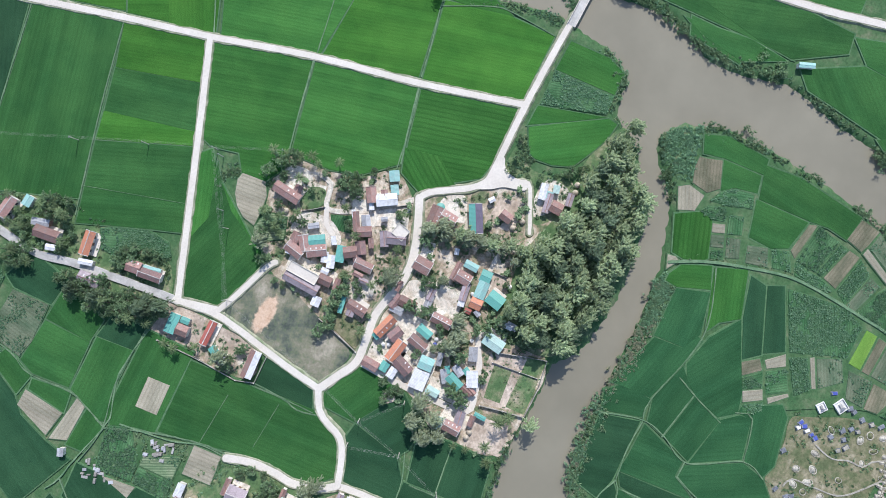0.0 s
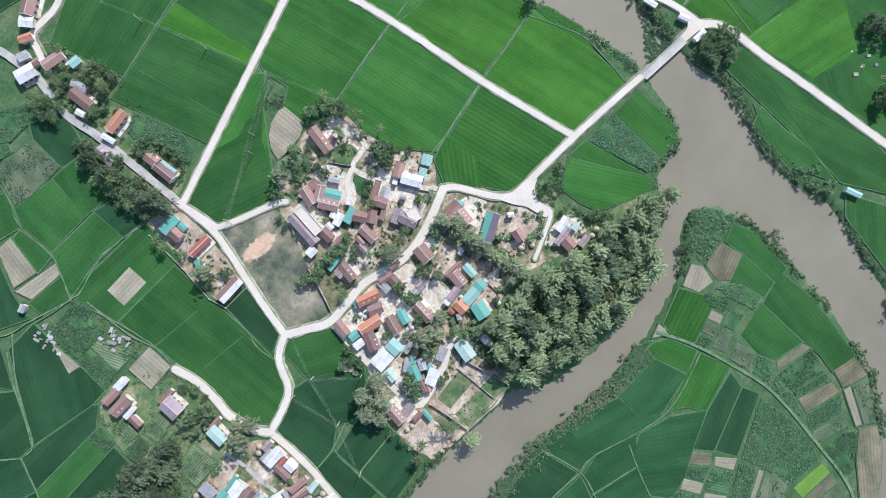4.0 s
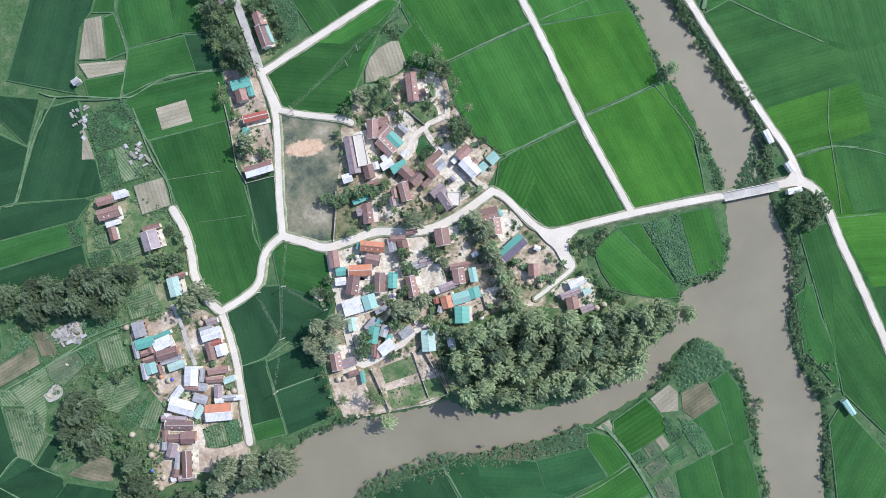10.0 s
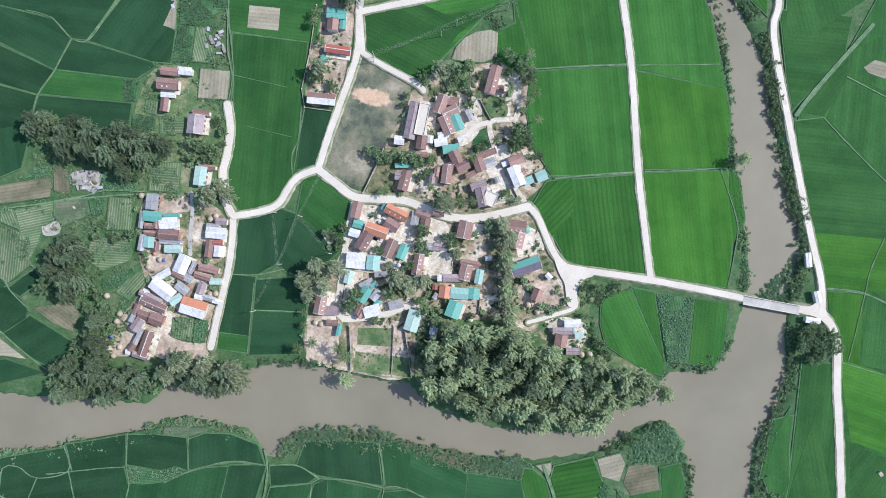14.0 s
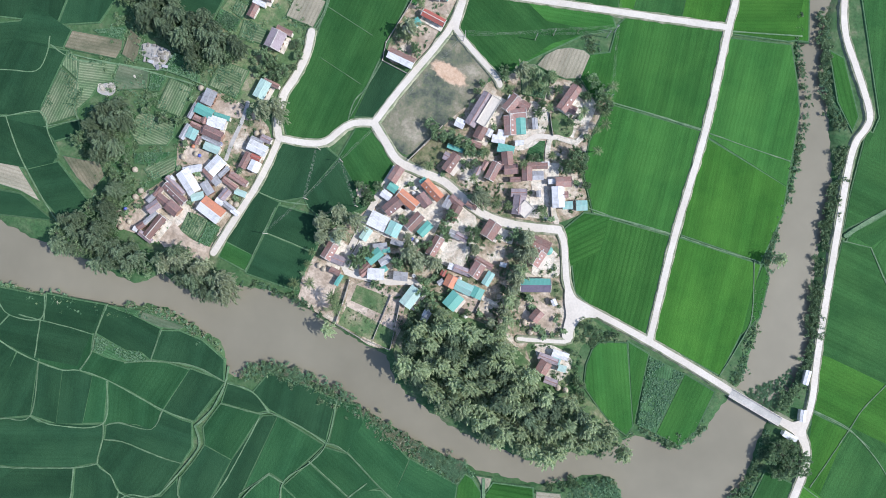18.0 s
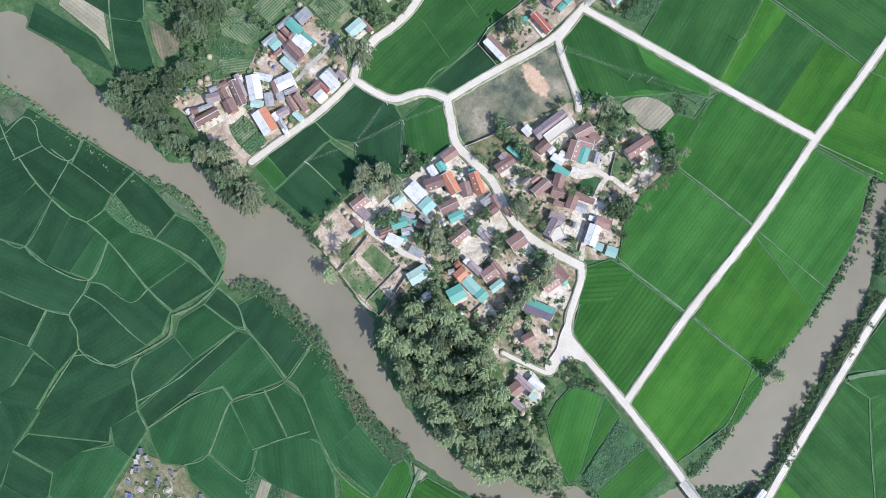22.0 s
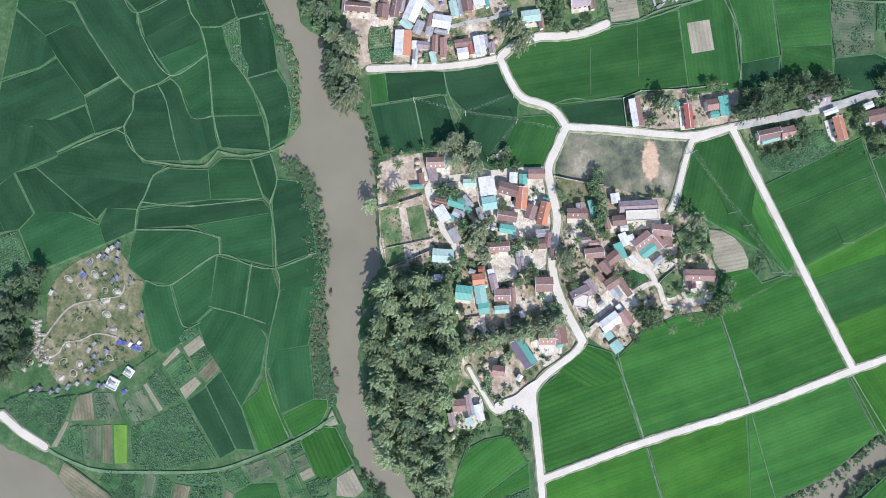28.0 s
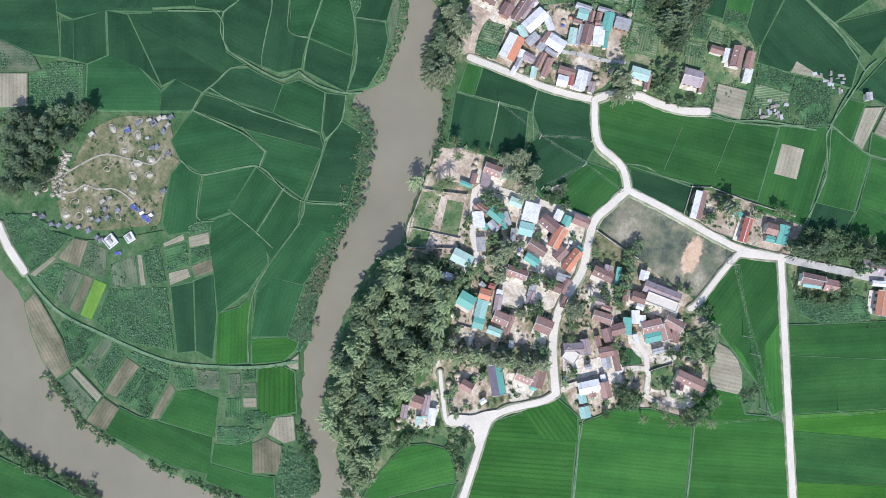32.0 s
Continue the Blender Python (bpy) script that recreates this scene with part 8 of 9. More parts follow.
grove(['broad', 'bush'], 3.0, 0.7, (-34.3, 119.3), (-29.3, 113.2), (-30, 100.9), (-31.2, 98), (-34.5, 108.5), (-41.5, 113.7))
grove(['broad'], 4.5, 0.9, (139.2, -18.3), (147.1, -16.1), (154.7, -22.8), (154.2, -29.4), (145.7, -31.6), (140.2, -27.2))
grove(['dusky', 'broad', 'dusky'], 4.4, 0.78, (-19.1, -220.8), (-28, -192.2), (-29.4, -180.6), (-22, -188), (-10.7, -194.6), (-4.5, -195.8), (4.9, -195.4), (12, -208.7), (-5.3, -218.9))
hedge(['palm'], 4.0, 0.8, 1.0, (25.4, 76), (26.5, 67), (27.5, 58), (29.7, 51.3))
hedge(['broad', 'bush'], 3.0, 0.6, 1.0, (27.4, 44.6), (33, 37.8), (36.3, 33.4))
hedge(['broad', 'bush'], 2.6, 0.6, 1.0, (35, 3.2), (40.5, -3.4), (44.9, -11.2), (47.7, -17.9))
hedge(['broad', 'bush'], 3.0, 0.6, 1.0, (59.2, -25.7), (61.8, -31.3), (65.8, -35.7), (68, -39))
hedge(['broad', 'bush'], 3.2, 0.6, 1.2, (53.1, -12.4), (59.3, -10.2), (68.2, -8.7), (61.5, -14.6), (55.9, -17.9), (59.2, -26.8), (63.6, -33.5))
hedge(['palm', 'banana'], 4.0, 0.7, 1.0, (-52.9, -26.4), (-51.8, -35.2), (-52.9, -44.1))
hedge(['palm', 'bush'], 4.0, 0.7, 1.0, (-59.6, 85.4), (-58.5, 76.4), (-57.3, 69.6))
plant('palm', -47.3, -41.9, 0.9)
plant('palm', -38.5, -43.0, 0.9)
plant('palm', -35.2, -46.3, 0.9)
hedge(['bush', 'broad', 'banana'], 2.4, 0.55, 0.8, (-20.9, 57.0), (-21.8, 50.3), (-23.2, 43.6), (-25.4, 39.8))
plant('palm', -54.0, -44.0, 0.9)
plant('feather', -35.2, -55.2, 0.8)
plant('feather', 110.0, 44.3, 0.8)
bank('riverbank_reeds', 'reeds and bushes along the water', ['reed', 'bush'], 1.02, 0.8, 1.2, (-72.8, -53.7), (-62.9, -51.5), (-52.9, -50.2), (-40.7, -51.6))
bank('riverbank_bushes', 'dark bushes along the river bank', ['bush', 'reed'], 0.60, 0.55, 0.9, (101.9, 89.2), (102.7, 84.7), (106.2, 60), (109.4, 44.3), (112.5, 28.6), (116.1, 12.9), (118.1, -4.9))
bank('riverbank_reeds', 'reeds and bushes along the water', ['reed'], 0.78, 0.4, 1.4, (100.9, 84.7), (104.6, 60), (107.6, 44.3), (110.5, 28.6), (114.3, 12.9), (116.3, -4.9))
bank('riverbank_bushes', 'dark bushes along the river bank', ['bush'], 0.45, 0.85, 1.2, (117.6, 93.7), (118.9, 88), (122.3, 73.4), (125, 59.9), (127.8, 49.8), (130.8, 40.8), (133.8, 34.1), (138.5, 24))
bank('riverbank_bushes', 'dark bushes along the river bank', ['bush'], 0.60, 0.75, 1.2, (138.5, 24), (140.5, 8.4), (138.5, -6.1))
bank('riverbank_bushes', 'dark bushes along the river bank', ['bush', 'bush', 'reed'], 0.72, 0.6, 1.1, (137.5, -18.3), (139, -36), (136.6, -47.1), (131.9, -62.5), (129.9, -80.1), (130.4, -95.5))
bank('riverbank_reeds', 'reeds and bushes along the water', ['reed', 'bush'], 0.78, 0.7, 1.2, (81.1, -53), (91.5, -39.4), (107, -37.2), (113.8, -26.6))
bank('riverbank_reeds', 'reeds and bushes along the water', ['reed', 'bush'], 1.08, 0.9, 1.5, (89.9, -61.4), (78.8, -67.1), (69.8, -74.6))
bank('riverbank_reeds', 'reeds and bushes along the water', ['reed', 'reed', 'reed', 'sedge', 'bush'], 0.8, 0.75, 1.3, (-49.6, -81.1), (-34.1, -78.9), (-18.6, -79.4), (1.2, -81.3))
bank('riverbank_reeds', 'reeds and bushes along the water', ['reed', 'reed', 'reed', 'sedge', 'bush'], 0.8, 0.75, 1.3, (18.9, -82.2), (36.6, -82.3))
bank('riverbank_reeds', 'reeds and bushes along the water', ['reed', 'reed', 'reed', 'sedge', 'bush'], 0.75, 0.6, 1.3, (-198.3, -107.3), (-176.2, -100.6), (-164.6, -97.7), (-142.7, -93.8), (-121.9, -89.3), (-109.5, -84.3), (-98.4, -78.4), (-84.1, -79.2), (-70.1, -81.2))
bank('riverbank_reeds', 'reeds and bushes along the water', ['reed', 'reed', 'reed', 'sedge', 'bush'], 0.7, 0.55, 1.3, (-58.8, -86.8), (-46.4, -77.9), (-32.2, -75.9), (-17.7, -77), (-4.4, -81.5), (17.1, -82.4))
bank('riverbank_reeds', 'reeds and bushes along the water', ['reed'], 1.08, 0.9, 2.0, (21.2, -84.2), (31.6, -85.1), (38.4, -83.3))
bank('riverbank_bushes', 'dark bushes along the river bank', ['bush', 'reed'], 1.20, 0.9, 1.2, (102.1, -75.4), (102.7, -89.9), (101.1, -105.3), (98.2, -126.1))
bank('riverbank_bushes', 'dark bushes along the river bank', ['bush'], 1.44, 0.8, 1.2, (95.3, -144.3), (89.9, -157.6), (76.7, -175.8))
bank('riverbank_bushes', 'dark bushes along the river bank', ['bush', 'bush', 'reed'], 0.80, 0.55, 1.0, (121.8, -145.8), (124.7, -127.8), (128.7, -113.9), (132.6, -99.9), (133.5, -92.2), (129.2, -76.6), (131.2, -61), (136.1, -49.2))
bank('riverbank_bushes', 'dark bushes along the river bank', ['broad'], 2.40, 0.9, 2.0, (132.7, -87.5), (135.3, -96.4), (134.1, -82.1))
bank('riverbank_reeds', 'reeds and bushes along the water', ['reed', 'bush'], 1.32, 0.9, 1.5, (37.8, -87), (24.3, -86.5), (18, -83.1))
bank('riverbank_bushes', 'dark bushes along the river bank', ['bush', 'reed'], 1.32, 0.9, 1.5, (-15.6, -80), (-30.9, -80.4), (-45.6, -79.3), (-52.8, -84.7))


def bridge(ax, ay, bx, by, width=3.4, z=0.87):
    d = Vector((bx - ax, by - ay))
    L = d.length
    ob = empty("bridge", pose(ax, ay, 0, 0, 0, math.degrees(math.atan2(d.y, d.x))), "narrow concrete beam bridge with low parapets", "bridge")
    part("deck", boxed(-1.5, L + 1.5, -width / 2, width / 2, z - 0.6, z), M["deck"], ob)
    for s in (-1, 1):
        part("kerb", boxed(-1.5, L + 1.5, s * width / 2 - 0.15, s * width / 2 + 0.15, z, z + 0.25, 0.03), M["concrete"], ob)
        part("rail", boxed(-1.5, L + 1.5, s * width / 2 - 0.06, s * width / 2 + 0.06, z + 0.75, z + 0.9), M["concrete"], ob)
        for k in range(11):
            x = L * k / 10
            part("post", boxed(x - 0.1, x + 0.1, s * width / 2 - 0.1, s * width / 2 + 0.1, z + 0.2, z + 0.95), M["concrete"], ob)
    for k in (0.2, 0.5, 0.8):
        part("pier", boxed(L * k - 0.4, L * k + 0.4, -width / 2 + 0.3, width / 2 - 0.3, -5, z - 0.6), M["old_concrete"], ob)
    return ob


bridge(118.9, -10.2, 138.0, -11.9)
power_line((-12.8, 182), (-1.2, 149.6), (8, 123.8), (16.7, 98.5), (26.1, 73.4))
power_line((16.7, 98.5), (-4.4, 86.9), (-35.5, 69.7), (-51.3, 22.3), (-57.8, 6), (-63.9, -13.3), (-72.3, -32.4))
power_line((-57.8, 6), (-44.8, -7.4))
power_line((-68, 6.5), (-63.9, -13.3))
power_line((-35.5, 71.4), (-10.1, 82.2), (15, 95.3))
grave_mound(6.8, -198.4)
grave_mound(8.4, -185.2)
grave_mound(10.4, -178.7)
grave_mound(13.6, -181.7)
grave_mound(14.8, -187.1)
grave_mound(-1.3, -164.1)
grave_mound(-12.7, -165.4)
grave_mound(-17.0, -165.0)
grave_mound(-20.2, -174.3)
grave_mound(-23.7, -168.2)
grave_mound(-23.7, -178.9)
grave_mound(-7.5, -165.5)
grave_mound(-29.3, -169.4)
grave_mound(9.5, -166.6)
grave_mound(2.1, -182.6)
grave_mound(-15.7, -160.3)
grave_mound(-16.1, -171.9)
grave_mound(-2.2, -195.4)
grave_mound(-7.4, -176.4)
grave_mound(-9.6, -159.2)
tomb(-25.2, -173.4)
tomb(5.5, -174.4)
tomb(3.2, -171.8)
tomb(8.0, -172.5)
tomb(-30.8, -165.6)
tomb(-30.4, -163.5)
tomb(-23.7, -164.1)
tomb(-20.4, -161.3)
tomb(11.1, -170.8)
tomb(13.1, -173.8)
tomb(13.1, -176.6)
tomb(-30.8, -157.9)
tomb(7.1, -167.3)
tomb(-5.1, -151.9)
tomb(17.7, -199.3)
tomb(17.6, -196.3)
tomb(19.6, -191.6)
tomb(19.0, -188.7)
tomb(18.4, -184.6)
tomb(17.8, -180.7)
tomb(18.0, -176.6)
tomb(19.7, -172.5)
tomb(20.3, -170.4)
tomb(-19.3, -186.5)
tomb(-28.6, -169.6)
tomb(9.1, -200.8)
road('footpath', 0.55, (8.9, -206.1), (-0.4, -193.4), (-12.2, -180.3), (-13.7, -168.8), (-13.9, -159.3), (-17.8, -156.9), mat='grave_rim', label='worn sandy path in the burial ground', z=0.42)
road('footpath', 0.5, (7.5, -192.2), (4.2, -186), (1.1, -183.4), (1.2, -177.4), (-0.6, -170.8), (1.9, -162.9), mat='grave_rim', label='worn sandy path in the burial ground', z=0.42)
for k in range(34):
    u = k / 33
    grave_mound(-10 + 19 * u + rng.uniform(-1.2, 1.2), -192.6 - 2.2 * math.sin(u * 3.1) + (k % 3 - 1) * 1.9 * u + rng.uniform(-0.5, 0.5), 0.5)
for x, y in ((-29.8, -163.0), (-28.1, -158.8), (-21.4, -159.6), (-20.0, -154.5), (-33.5, -159.9), (-32.6, -161.8), (-34.4, -157.6)):
    tomb(x, y)
thicket_in('dry_sedge', 'pale dry sedge on the river bank', ['sedge', 'sedge', 'sedge', 'reed'], 0.8, 0.42, (-5.1, -83.3), (-4.6, -78.5), (3.8, -78.9), (9.3, -79.2), (17.8, -80.4), (22.0, -85.7), (13.1, -86.4), (1.9, -85.5), z=0.3)
thicket_in('riverbank_reeds', 'reeds and bushes along the water', ['reed'], 0.9, 0.6, (22.0, -85.7), (18.0, -80.9), (25.3, -81.1), (35.7, -79.5), (37.7, -83.4), (37.3, -88.6), (30.8, -87.7), z=0.3)
ruin(-99.8, 73.1, 16)
ruin(-97.6, 70.9, 8)
ruin(-146.3, 12.2, 12)
ruin(-140.7, 11.3, 12)
ruin(-116.2, 93.5, 10)
ruin(-114.4, 87.8, 6)
house(-113.0, 105.8, 3.2, 2.4, 20, 'grey')
thicket_in('floating_plants', 'mat of floating water plants by the bridge', ['reed'], 0.75, 0.6, (121.2, -8.9), (126.1, -4.5), (131.8, 1.3), (135.6, 8.4), (137.8, 3.9), (137.6, -10.3), z=-1.35)
patch('yard', (130.1, 57.6), (132.8, 57.2), (138.3, 38.5), (136.1, 37), name='gravel_strip', label='pale gravel strip beside the road')
patch('weedy', (-8.5, -35.4), (3.7, -28.8), (25.9, -26.7), (48, -35.6), (70.2, -35.7), (90.1, -44.7), (83.4, -50.2), (67.8, -53.4), (61.1, -63.3), (47.8, -65.4), (25.6, -66), (14.6, -63.1), (-0.9, -57.5), (-8.6, -53.1), name='grove_floor', label='leaf litter under the riverside grove')
scatter('garden_plants', 'low garden plants and weeds among the houses', ['bush'], 150, 0.62, (-38, 15.4), (-18.4, 13.9), (-0.6, 9.9), (19.5, 12.4), (28.8, 16), (37.2, 6.6), (44.9, -5), (50.4, -17.9), (48.1, -25.7), (32.5, -31.1), (3.7, -33.2), (-9.6, -35.4), (-38.5, -33.1), (-40.7, -8.7), (-39.3, 9.1))
scatter('garden_plants', 'low garden plants and weeds among the houses', ['bush', 'reed'], 110, 0.4, (-38, 15.4), (-18.4, 13.9), (-0.6, 9.9), (19.5, 12.4), (28.8, 16), (37.2, 6.6), (44.9, -5), (50.4, -17.9), (48.1, -25.7), (32.5, -31.1), (3.7, -33.2), (-9.6, -35.4), (-38.5, -33.1), (-40.7, -8.7), (-39.3, 9.1))
scatter('garden_plants', 'low garden plants and weeds among the houses', ['banana'], 34, 0.8, (-38, 15.4), (-18.4, 13.9), (-0.6, 9.9), (19.5, 12.4), (28.8, 16), (37.2, 6.6), (44.9, -5), (50.4, -17.9), (48.1, -25.7), (32.5, -31.1), (3.7, -33.2), (-9.6, -35.4), (-38.5, -33.1), (-40.7, -8.7), (-39.3, 9.1), single=True)
scatter('garden_plants', 'low garden plants and weeds among the houses', ['broad', 'olive'], 16, 0.62, (-38, 15.4), (-18.4, 13.9), (-0.6, 9.9), (19.5, 12.4), (28.8, 16), (37.2, 6.6), (44.9, -5), (50.4, -17.9), (48.1, -25.7), (32.5, -31.1), (3.7, -33.2), (-9.6, -35.4), (-38.5, -33.1), (-40.7, -8.7), (-39.3, 9.1), single=True)
scatter('garden_plants', 'low garden plants and weeds among the houses', ['bush'], 120, 0.62, (-34.4, 18.5), (-20.6, 17.5), (-1.7, 13.4), (19.5, 16), (28, 20.4), (36.3, 31.1), (26.3, 44.6), (26.5, 69.3), (19.8, 73.8), (8.6, 73.4), (-9.3, 68.3), (-17.1, 60.5), (-27.2, 33.6))
scatter('garden_plants', 'low garden plants and weeds among the houses', ['bush', 'reed'], 80, 0.4, (-34.4, 18.5), (-20.6, 17.5), (-1.7, 13.4), (19.5, 16), (28, 20.4), (36.3, 31.1), (26.3, 44.6), (26.5, 69.3), (19.8, 73.8), (8.6, 73.4), (-9.3, 68.3), (-17.1, 60.5), (-27.2, 33.6))
scatter('garden_plants', 'low garden plants and weeds among the houses', ['banana', 'palm'], 34, 0.75, (-34.4, 18.5), (-20.6, 17.5), (-1.7, 13.4), (19.5, 16), (28, 20.4), (36.3, 31.1), (26.3, 44.6), (26.5, 69.3), (19.8, 73.8), (8.6, 73.4), (-9.3, 68.3), (-17.1, 60.5), (-27.2, 33.6), single=True)
scatter('garden_plants', 'low garden plants and weeds among the houses', ['broad'], 12, 0.62, (-34.4, 18.5), (-20.6, 17.5), (-1.7, 13.4), (19.5, 16), (28, 20.4), (36.3, 31.1), (26.3, 44.6), (26.5, 69.3), (19.8, 73.8), (8.6, 73.4), (-9.3, 68.3), (-17.1, 60.5), (-27.2, 33.6), single=True)
scatter('garden_plants', 'low garden plants and weeds among the houses', ['bush'], 80, 0.6, (-121.2, 8.3), (-107.4, 9.8), (-88.5, 6), (-86.9, -12.9), (-88.3, -43.9), (-107.2, -43.8), (-113.8, -54.8), (-128.1, -54.8), (-126, -43.7), (-115.7, -26.1), (-120.6, -12.8))
scatter('garden_plants', 'low garden plants and weeds among the houses', ['banana'], 14, 0.75, (-121.2, 8.3), (-107.4, 9.8), (-88.5, 6), (-86.9, -12.9), (-88.3, -43.9), (-107.2, -43.8), (-113.8, -54.8), (-128.1, -54.8), (-126, -43.7), (-115.7, -26.1), (-120.6, -12.8), single=True)
scatter('garden_plants', 'low garden plants and weeds among the houses', ['bush', 'reed'], 60, 0.6, (-59.6, 95.5), (-45.5, 94.3), (-46.2, 74.1), (-49.1, 51.2), (-61.1, 50.3), (-61.1, 69.6))
scatter('garden_plants', 'low garden plants and weeds among the houses', ['palm', 'broad'], 7, 0.65, (-59.6, 95.5), (-45.5, 94.3), (-46.2, 74.1), (-49.1, 51.2), (-61.1, 50.3), (-61.1, 69.6), single=True)
scatter('garden_plants', 'low garden plants and weeds among the houses', ['bush', 'reed'], 90, 0.6, (-115.6, 92.3), (-97.7, 94.5), (-94.7, 78.7), (-92.9, 61.9), (-107.6, 61.9), (-114.7, 62))
scatter('garden_plants', 'low garden plants and weeds among the houses', ['bush', 'reed'], 70, 0.7, (47.1, -7.9), (61.6, -9.1), (70.4, -11.3), (61.5, -16.9), (58.1, -22.4), (61.3, -35.3), (50.2, -36.8), (51.5, -20.1))
scatter('undergrowth', 'dark undergrowth beneath the riverside trees', ['bush'], 90, 0.7, (-3, -33.2), (19.2, -30), (48, -38.3), (87.8, -45.8), (66.7, -55.6), (61.1, -63.3), (25.7, -65.3), (-0.9, -57.5))
scatter('garden_plants', 'low garden plants and weeds among the houses', ['bush', 'broad'], 60, 0.7, (-30.7, 169.7), (-25, 141.3), (-32.2, 136.9), (-46.9, 143.4), (-45.7, 162.9))
scatter('garden_plants', 'low garden plants and weeds among the houses', ['bush'], 40, 0.6, (-27.2, 122.4), (-26.6, 100), (-41.8, 92.1), (-44.2, 108.9))
scatter('weeds', 'patchy weeds inside the walled yard', ['bush', 'reed'], 110, 0.3, (-33.6, -35.3), (-9.6, -35.4), (-9.3, -52.6), (-31.9, -52.5))
scatter('graveyard_scrub', 'low scrub in the burial ground', ['bush'], 70, 0.6, (19.1, -187.4), (8.7, -149.1), (-28.7, -180.5), (-34.7, -158.4), (-23.2, -152.6), (6.7, -193.6))
scatter('scrub', 'dark green scrub among the gardens', ['bush', 'bush', 'reed'], 420, 0.75, (-167.6, 32), (-120.8, 22.8), (-107.4, 9.4), (-122.9, 5), (-140.7, 7.3), (-138.4, -6), (-122.8, -21.6), (-122.7, -34.9), (-129.2, -54.8), (-146.9, -65.7), (-140.4, -43.7), (-156, -34.8), (-160.5, -17))
patch('weedy', (193.3, -54.8), (213.1, -80), (183.4, -101.9), (169.2, -83.6), (177.2, -67.9), name='graveyard_ground', label='dry grass of the second burial ground')
grave_mound(189.0, -66.1, 0.65)
grave_mound(180.6, -72.2, 0.65)
grave_mound(182.4, -65.2, 0.65)
grave_mound(183.6, -81.6, 0.65)
grave_mound(190.9, -70.4, 0.65)
grave_mound(194.1, -78.2, 0.65)
tomb(185.8, -71.3)
tomb(185.1, -76.1)
tomb(195.4, -74.3)
tomb(191.8, -82.7)
tomb(176.5, -72.5)
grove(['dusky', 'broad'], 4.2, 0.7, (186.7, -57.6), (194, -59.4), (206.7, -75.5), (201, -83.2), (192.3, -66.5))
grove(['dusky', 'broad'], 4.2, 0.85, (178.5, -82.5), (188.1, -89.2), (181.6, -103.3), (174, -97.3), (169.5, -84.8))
plant('feather', 193.3, -27.6, 0.8)
plant('feather', 194.7, -33.9, 0.8)
plant('feather', 197.2, -26.0, 0.8)
scatter('scrub', 'weedy scrub beside the ploughed plot', ['reed', 'bush'], 60, 0.55, (4.2, 91.9), (13.2, 95.2), (15.4, 85.1), (13.5, 73.8), (8.6, 72), (12.7, 76.5), (12.3, 85.5))
grave_mound(-9.7, -195.5, 0.6)
grave_mound(-8.5, -194.0, 0.6)
grave_mound(-6.9, -195.4, 0.6)
grave_mound(-6.0, -193.7, 0.6)
grave_mound(-7.4, -192.9, 0.6)
grave_mound(-4.0, -195.0, 0.6)
grave_mound(-3.3, -193.3, 0.6)
grave_mound(-3.2, -191.9, 0.6)
grave_mound(-1.0, -194.5, 0.6)
grave_mound(-0.3, -192.9, 0.6)
grave_mound(-0.2, -191.4, 0.6)
grave_mound(1.9, -194.1, 0.6)
grave_mound(2.9, -192.4, 0.6)
grave_mound(2.7, -190.8, 0.6)
grave_mound(5.0, -193.4, 0.6)
grave_mound(5.8, -191.8, 0.6)
grave_mound(5.8, -190.1, 0.6)
grave_mound(7.8, -191.6, 0.6)
grave_mound(8.1, -189.9, 0.6)
bank('riverbank_bushes', 'dark bushes along the river bank', ['bush', 'reed'], 0.90, 0.5, 0.8, (45.8, -191.2), (53.5, -177), (57.2, -156.9), (59.8, -137.4), (59.2, -123.5), (53.3, -97.3), (47, -82.9))
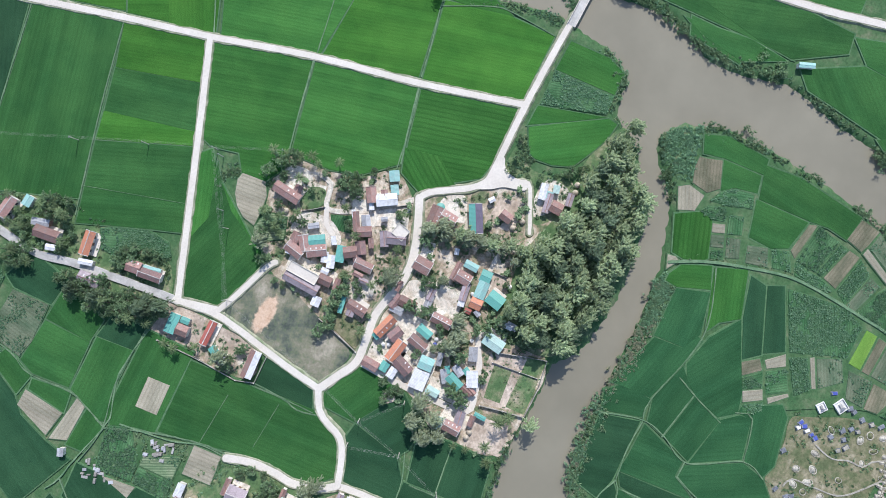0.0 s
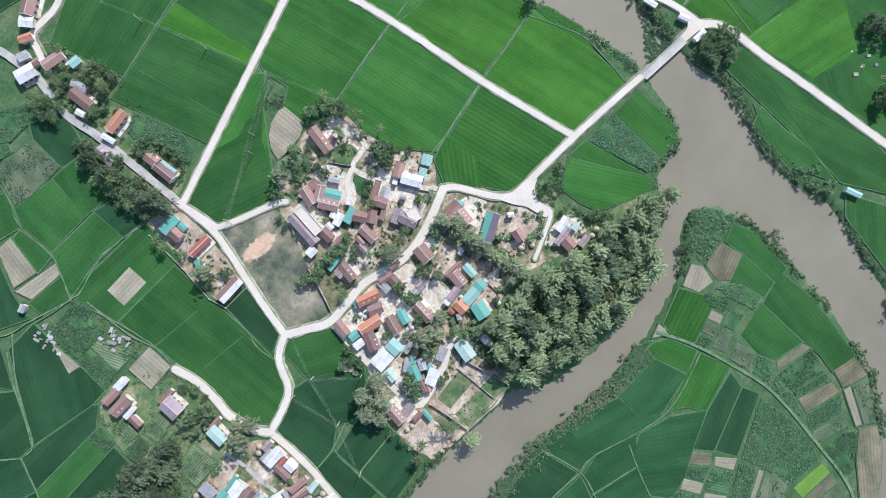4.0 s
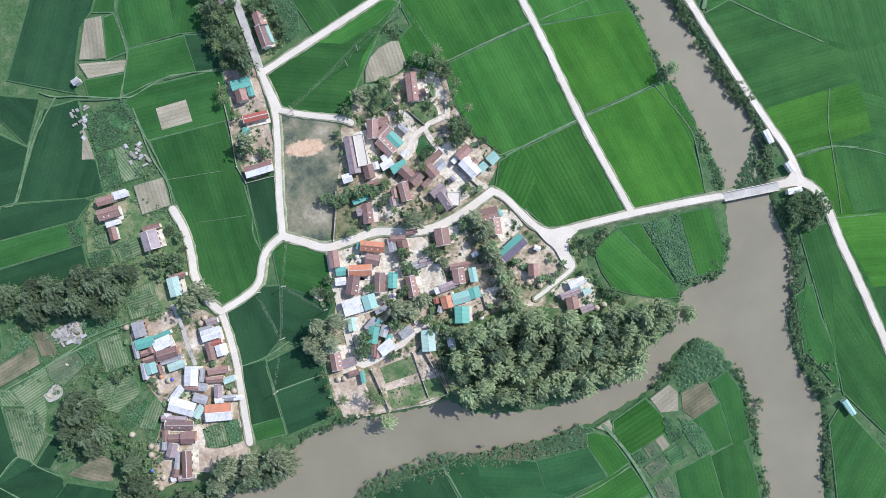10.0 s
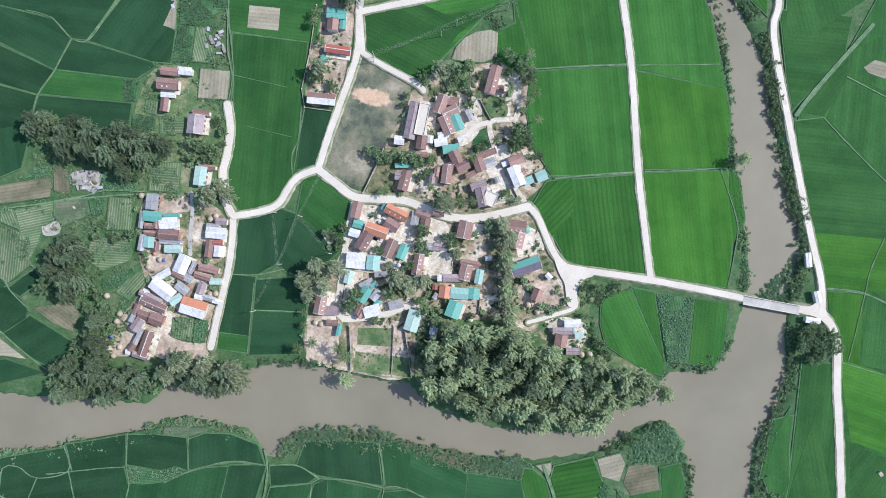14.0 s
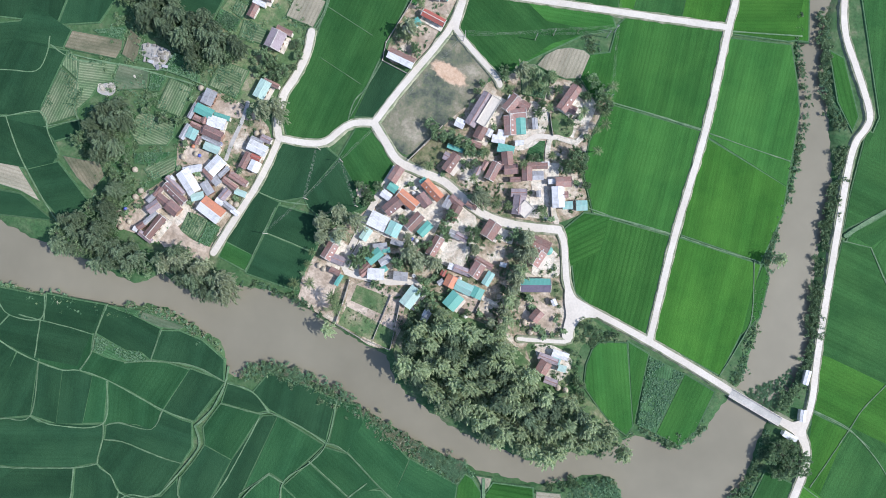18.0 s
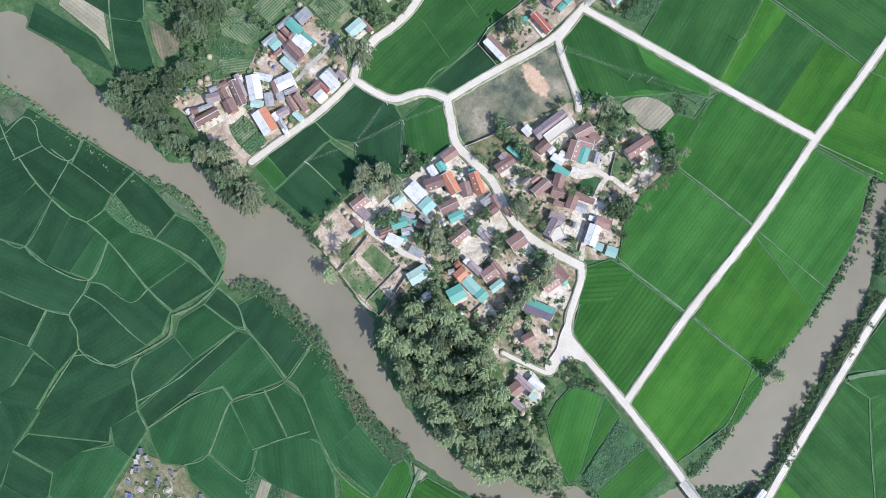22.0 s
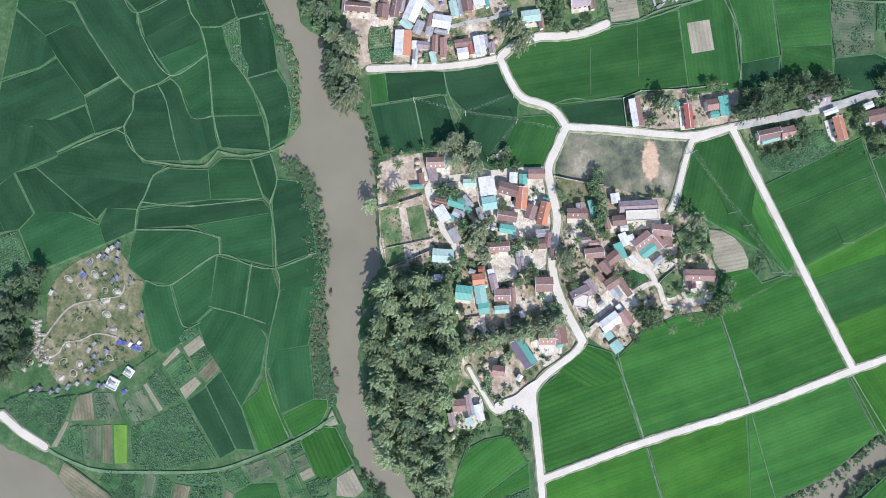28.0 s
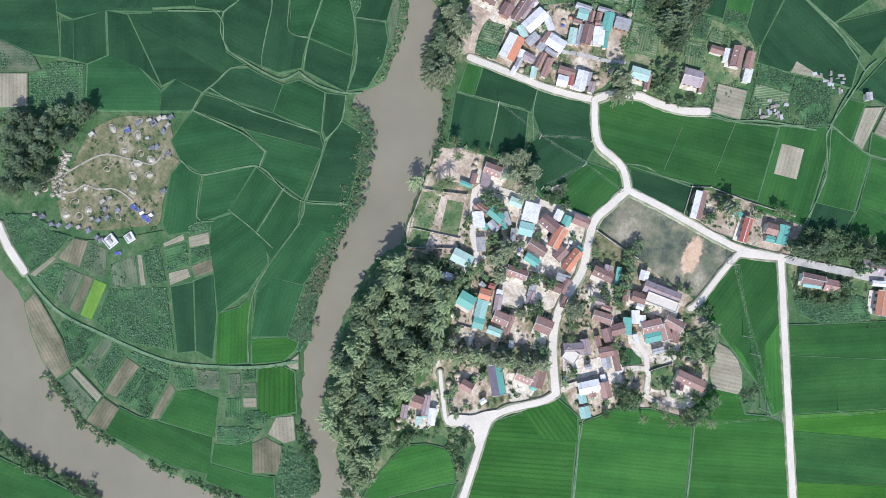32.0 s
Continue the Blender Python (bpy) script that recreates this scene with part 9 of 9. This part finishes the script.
scatter('graveyard_weeds', 'weeds and scrub round the graves', ['bush', 'reed'], 120, 0.5, (-7, -190.6), (-20.9, -187.7), (-29.3, -178.2), (-34.7, -158.4), (-23.3, -152.1), (-17.4, -148), (-3.7, -151.1), (8.5, -148.4), (11.2, -156.6), (17.5, -171.3), (19, -187), (6.7, -193.6))
scatter('garden_plants', 'lush green shrubs between the houses and the grove', ['bush', 'bush', 'reed'], 130, 0.8, (-6.9, -27.0), (3.7, -22.6), (10.8, -29.9), (17.4, -33.7), (14.7, -44.3), (3.6, -46.4), (-4.8, -52.1), (-7.9, -44.2))
scatter('garden_plants', 'lush green shrubs between the houses and the grove', ['banana', 'broad'], 10, 0.7, (-6.9, -27.0), (3.7, -22.6), (10.8, -29.9), (17.4, -33.7), (14.7, -44.3), (3.6, -46.4), (-4.8, -52.1), (-7.9, -44.2), single=True)
bank('riverbank_bushes', 'dark bushes along the river bank', ['bush', 'bush', 'reed'], 0.6, 0.75, 1.1, (88.3, 138.9), (92.6, 130.9), (96.5, 122.8), (103.0, 111.4), (112.4, 102.0))
bank('riverbank_reeds', 'reeds and bushes along the water', ['reed', 'bush'], 0.7, 0.6, 0.9, (79.6, 135.6), (85.0, 123.3), (89.8, 115.5), (96.4, 106.3), (100.7, 93.8), (101.1, 82.9))
scatter('garden_plants', 'shrubs and low crops round the houses', ['bush', 'bush', 'reed'], 110, 0.65, (-126.3, 59.6), (-109.6, 62.9), (-91.3, 48.3), (-90.6, 24.9), (-109.4, 25.0), (-128.4, 33.9))
scatter('garden_plants', 'shrubs and low crops round the houses', ['banana', 'broad'], 14, 0.6, (-105.0, 33.9), (-91.3, 45.0), (-91.2, 23.8), (-109.4, 25.0), single=True)
scatter('garden_plants', 'shrubs and weeds along the old road', ['bush', 'bush', 'reed'], 120, 0.7, (-30.7, 169.7), (-24.6, 141.5), (-26.7, 123.9), (-26.2, 100.2), (-41, 91), (-43.5, 108), (-44.5, 138.5), (-43, 162.9))
scatter('garden_plants', 'shrubs and weeds along the old road', ['palm', 'broad', 'banana'], 22, 0.62, (-30.7, 169.7), (-24.6, 141.5), (-31.7, 137), (-37, 132), (-43.5, 134), (-43, 162.9), single=True)
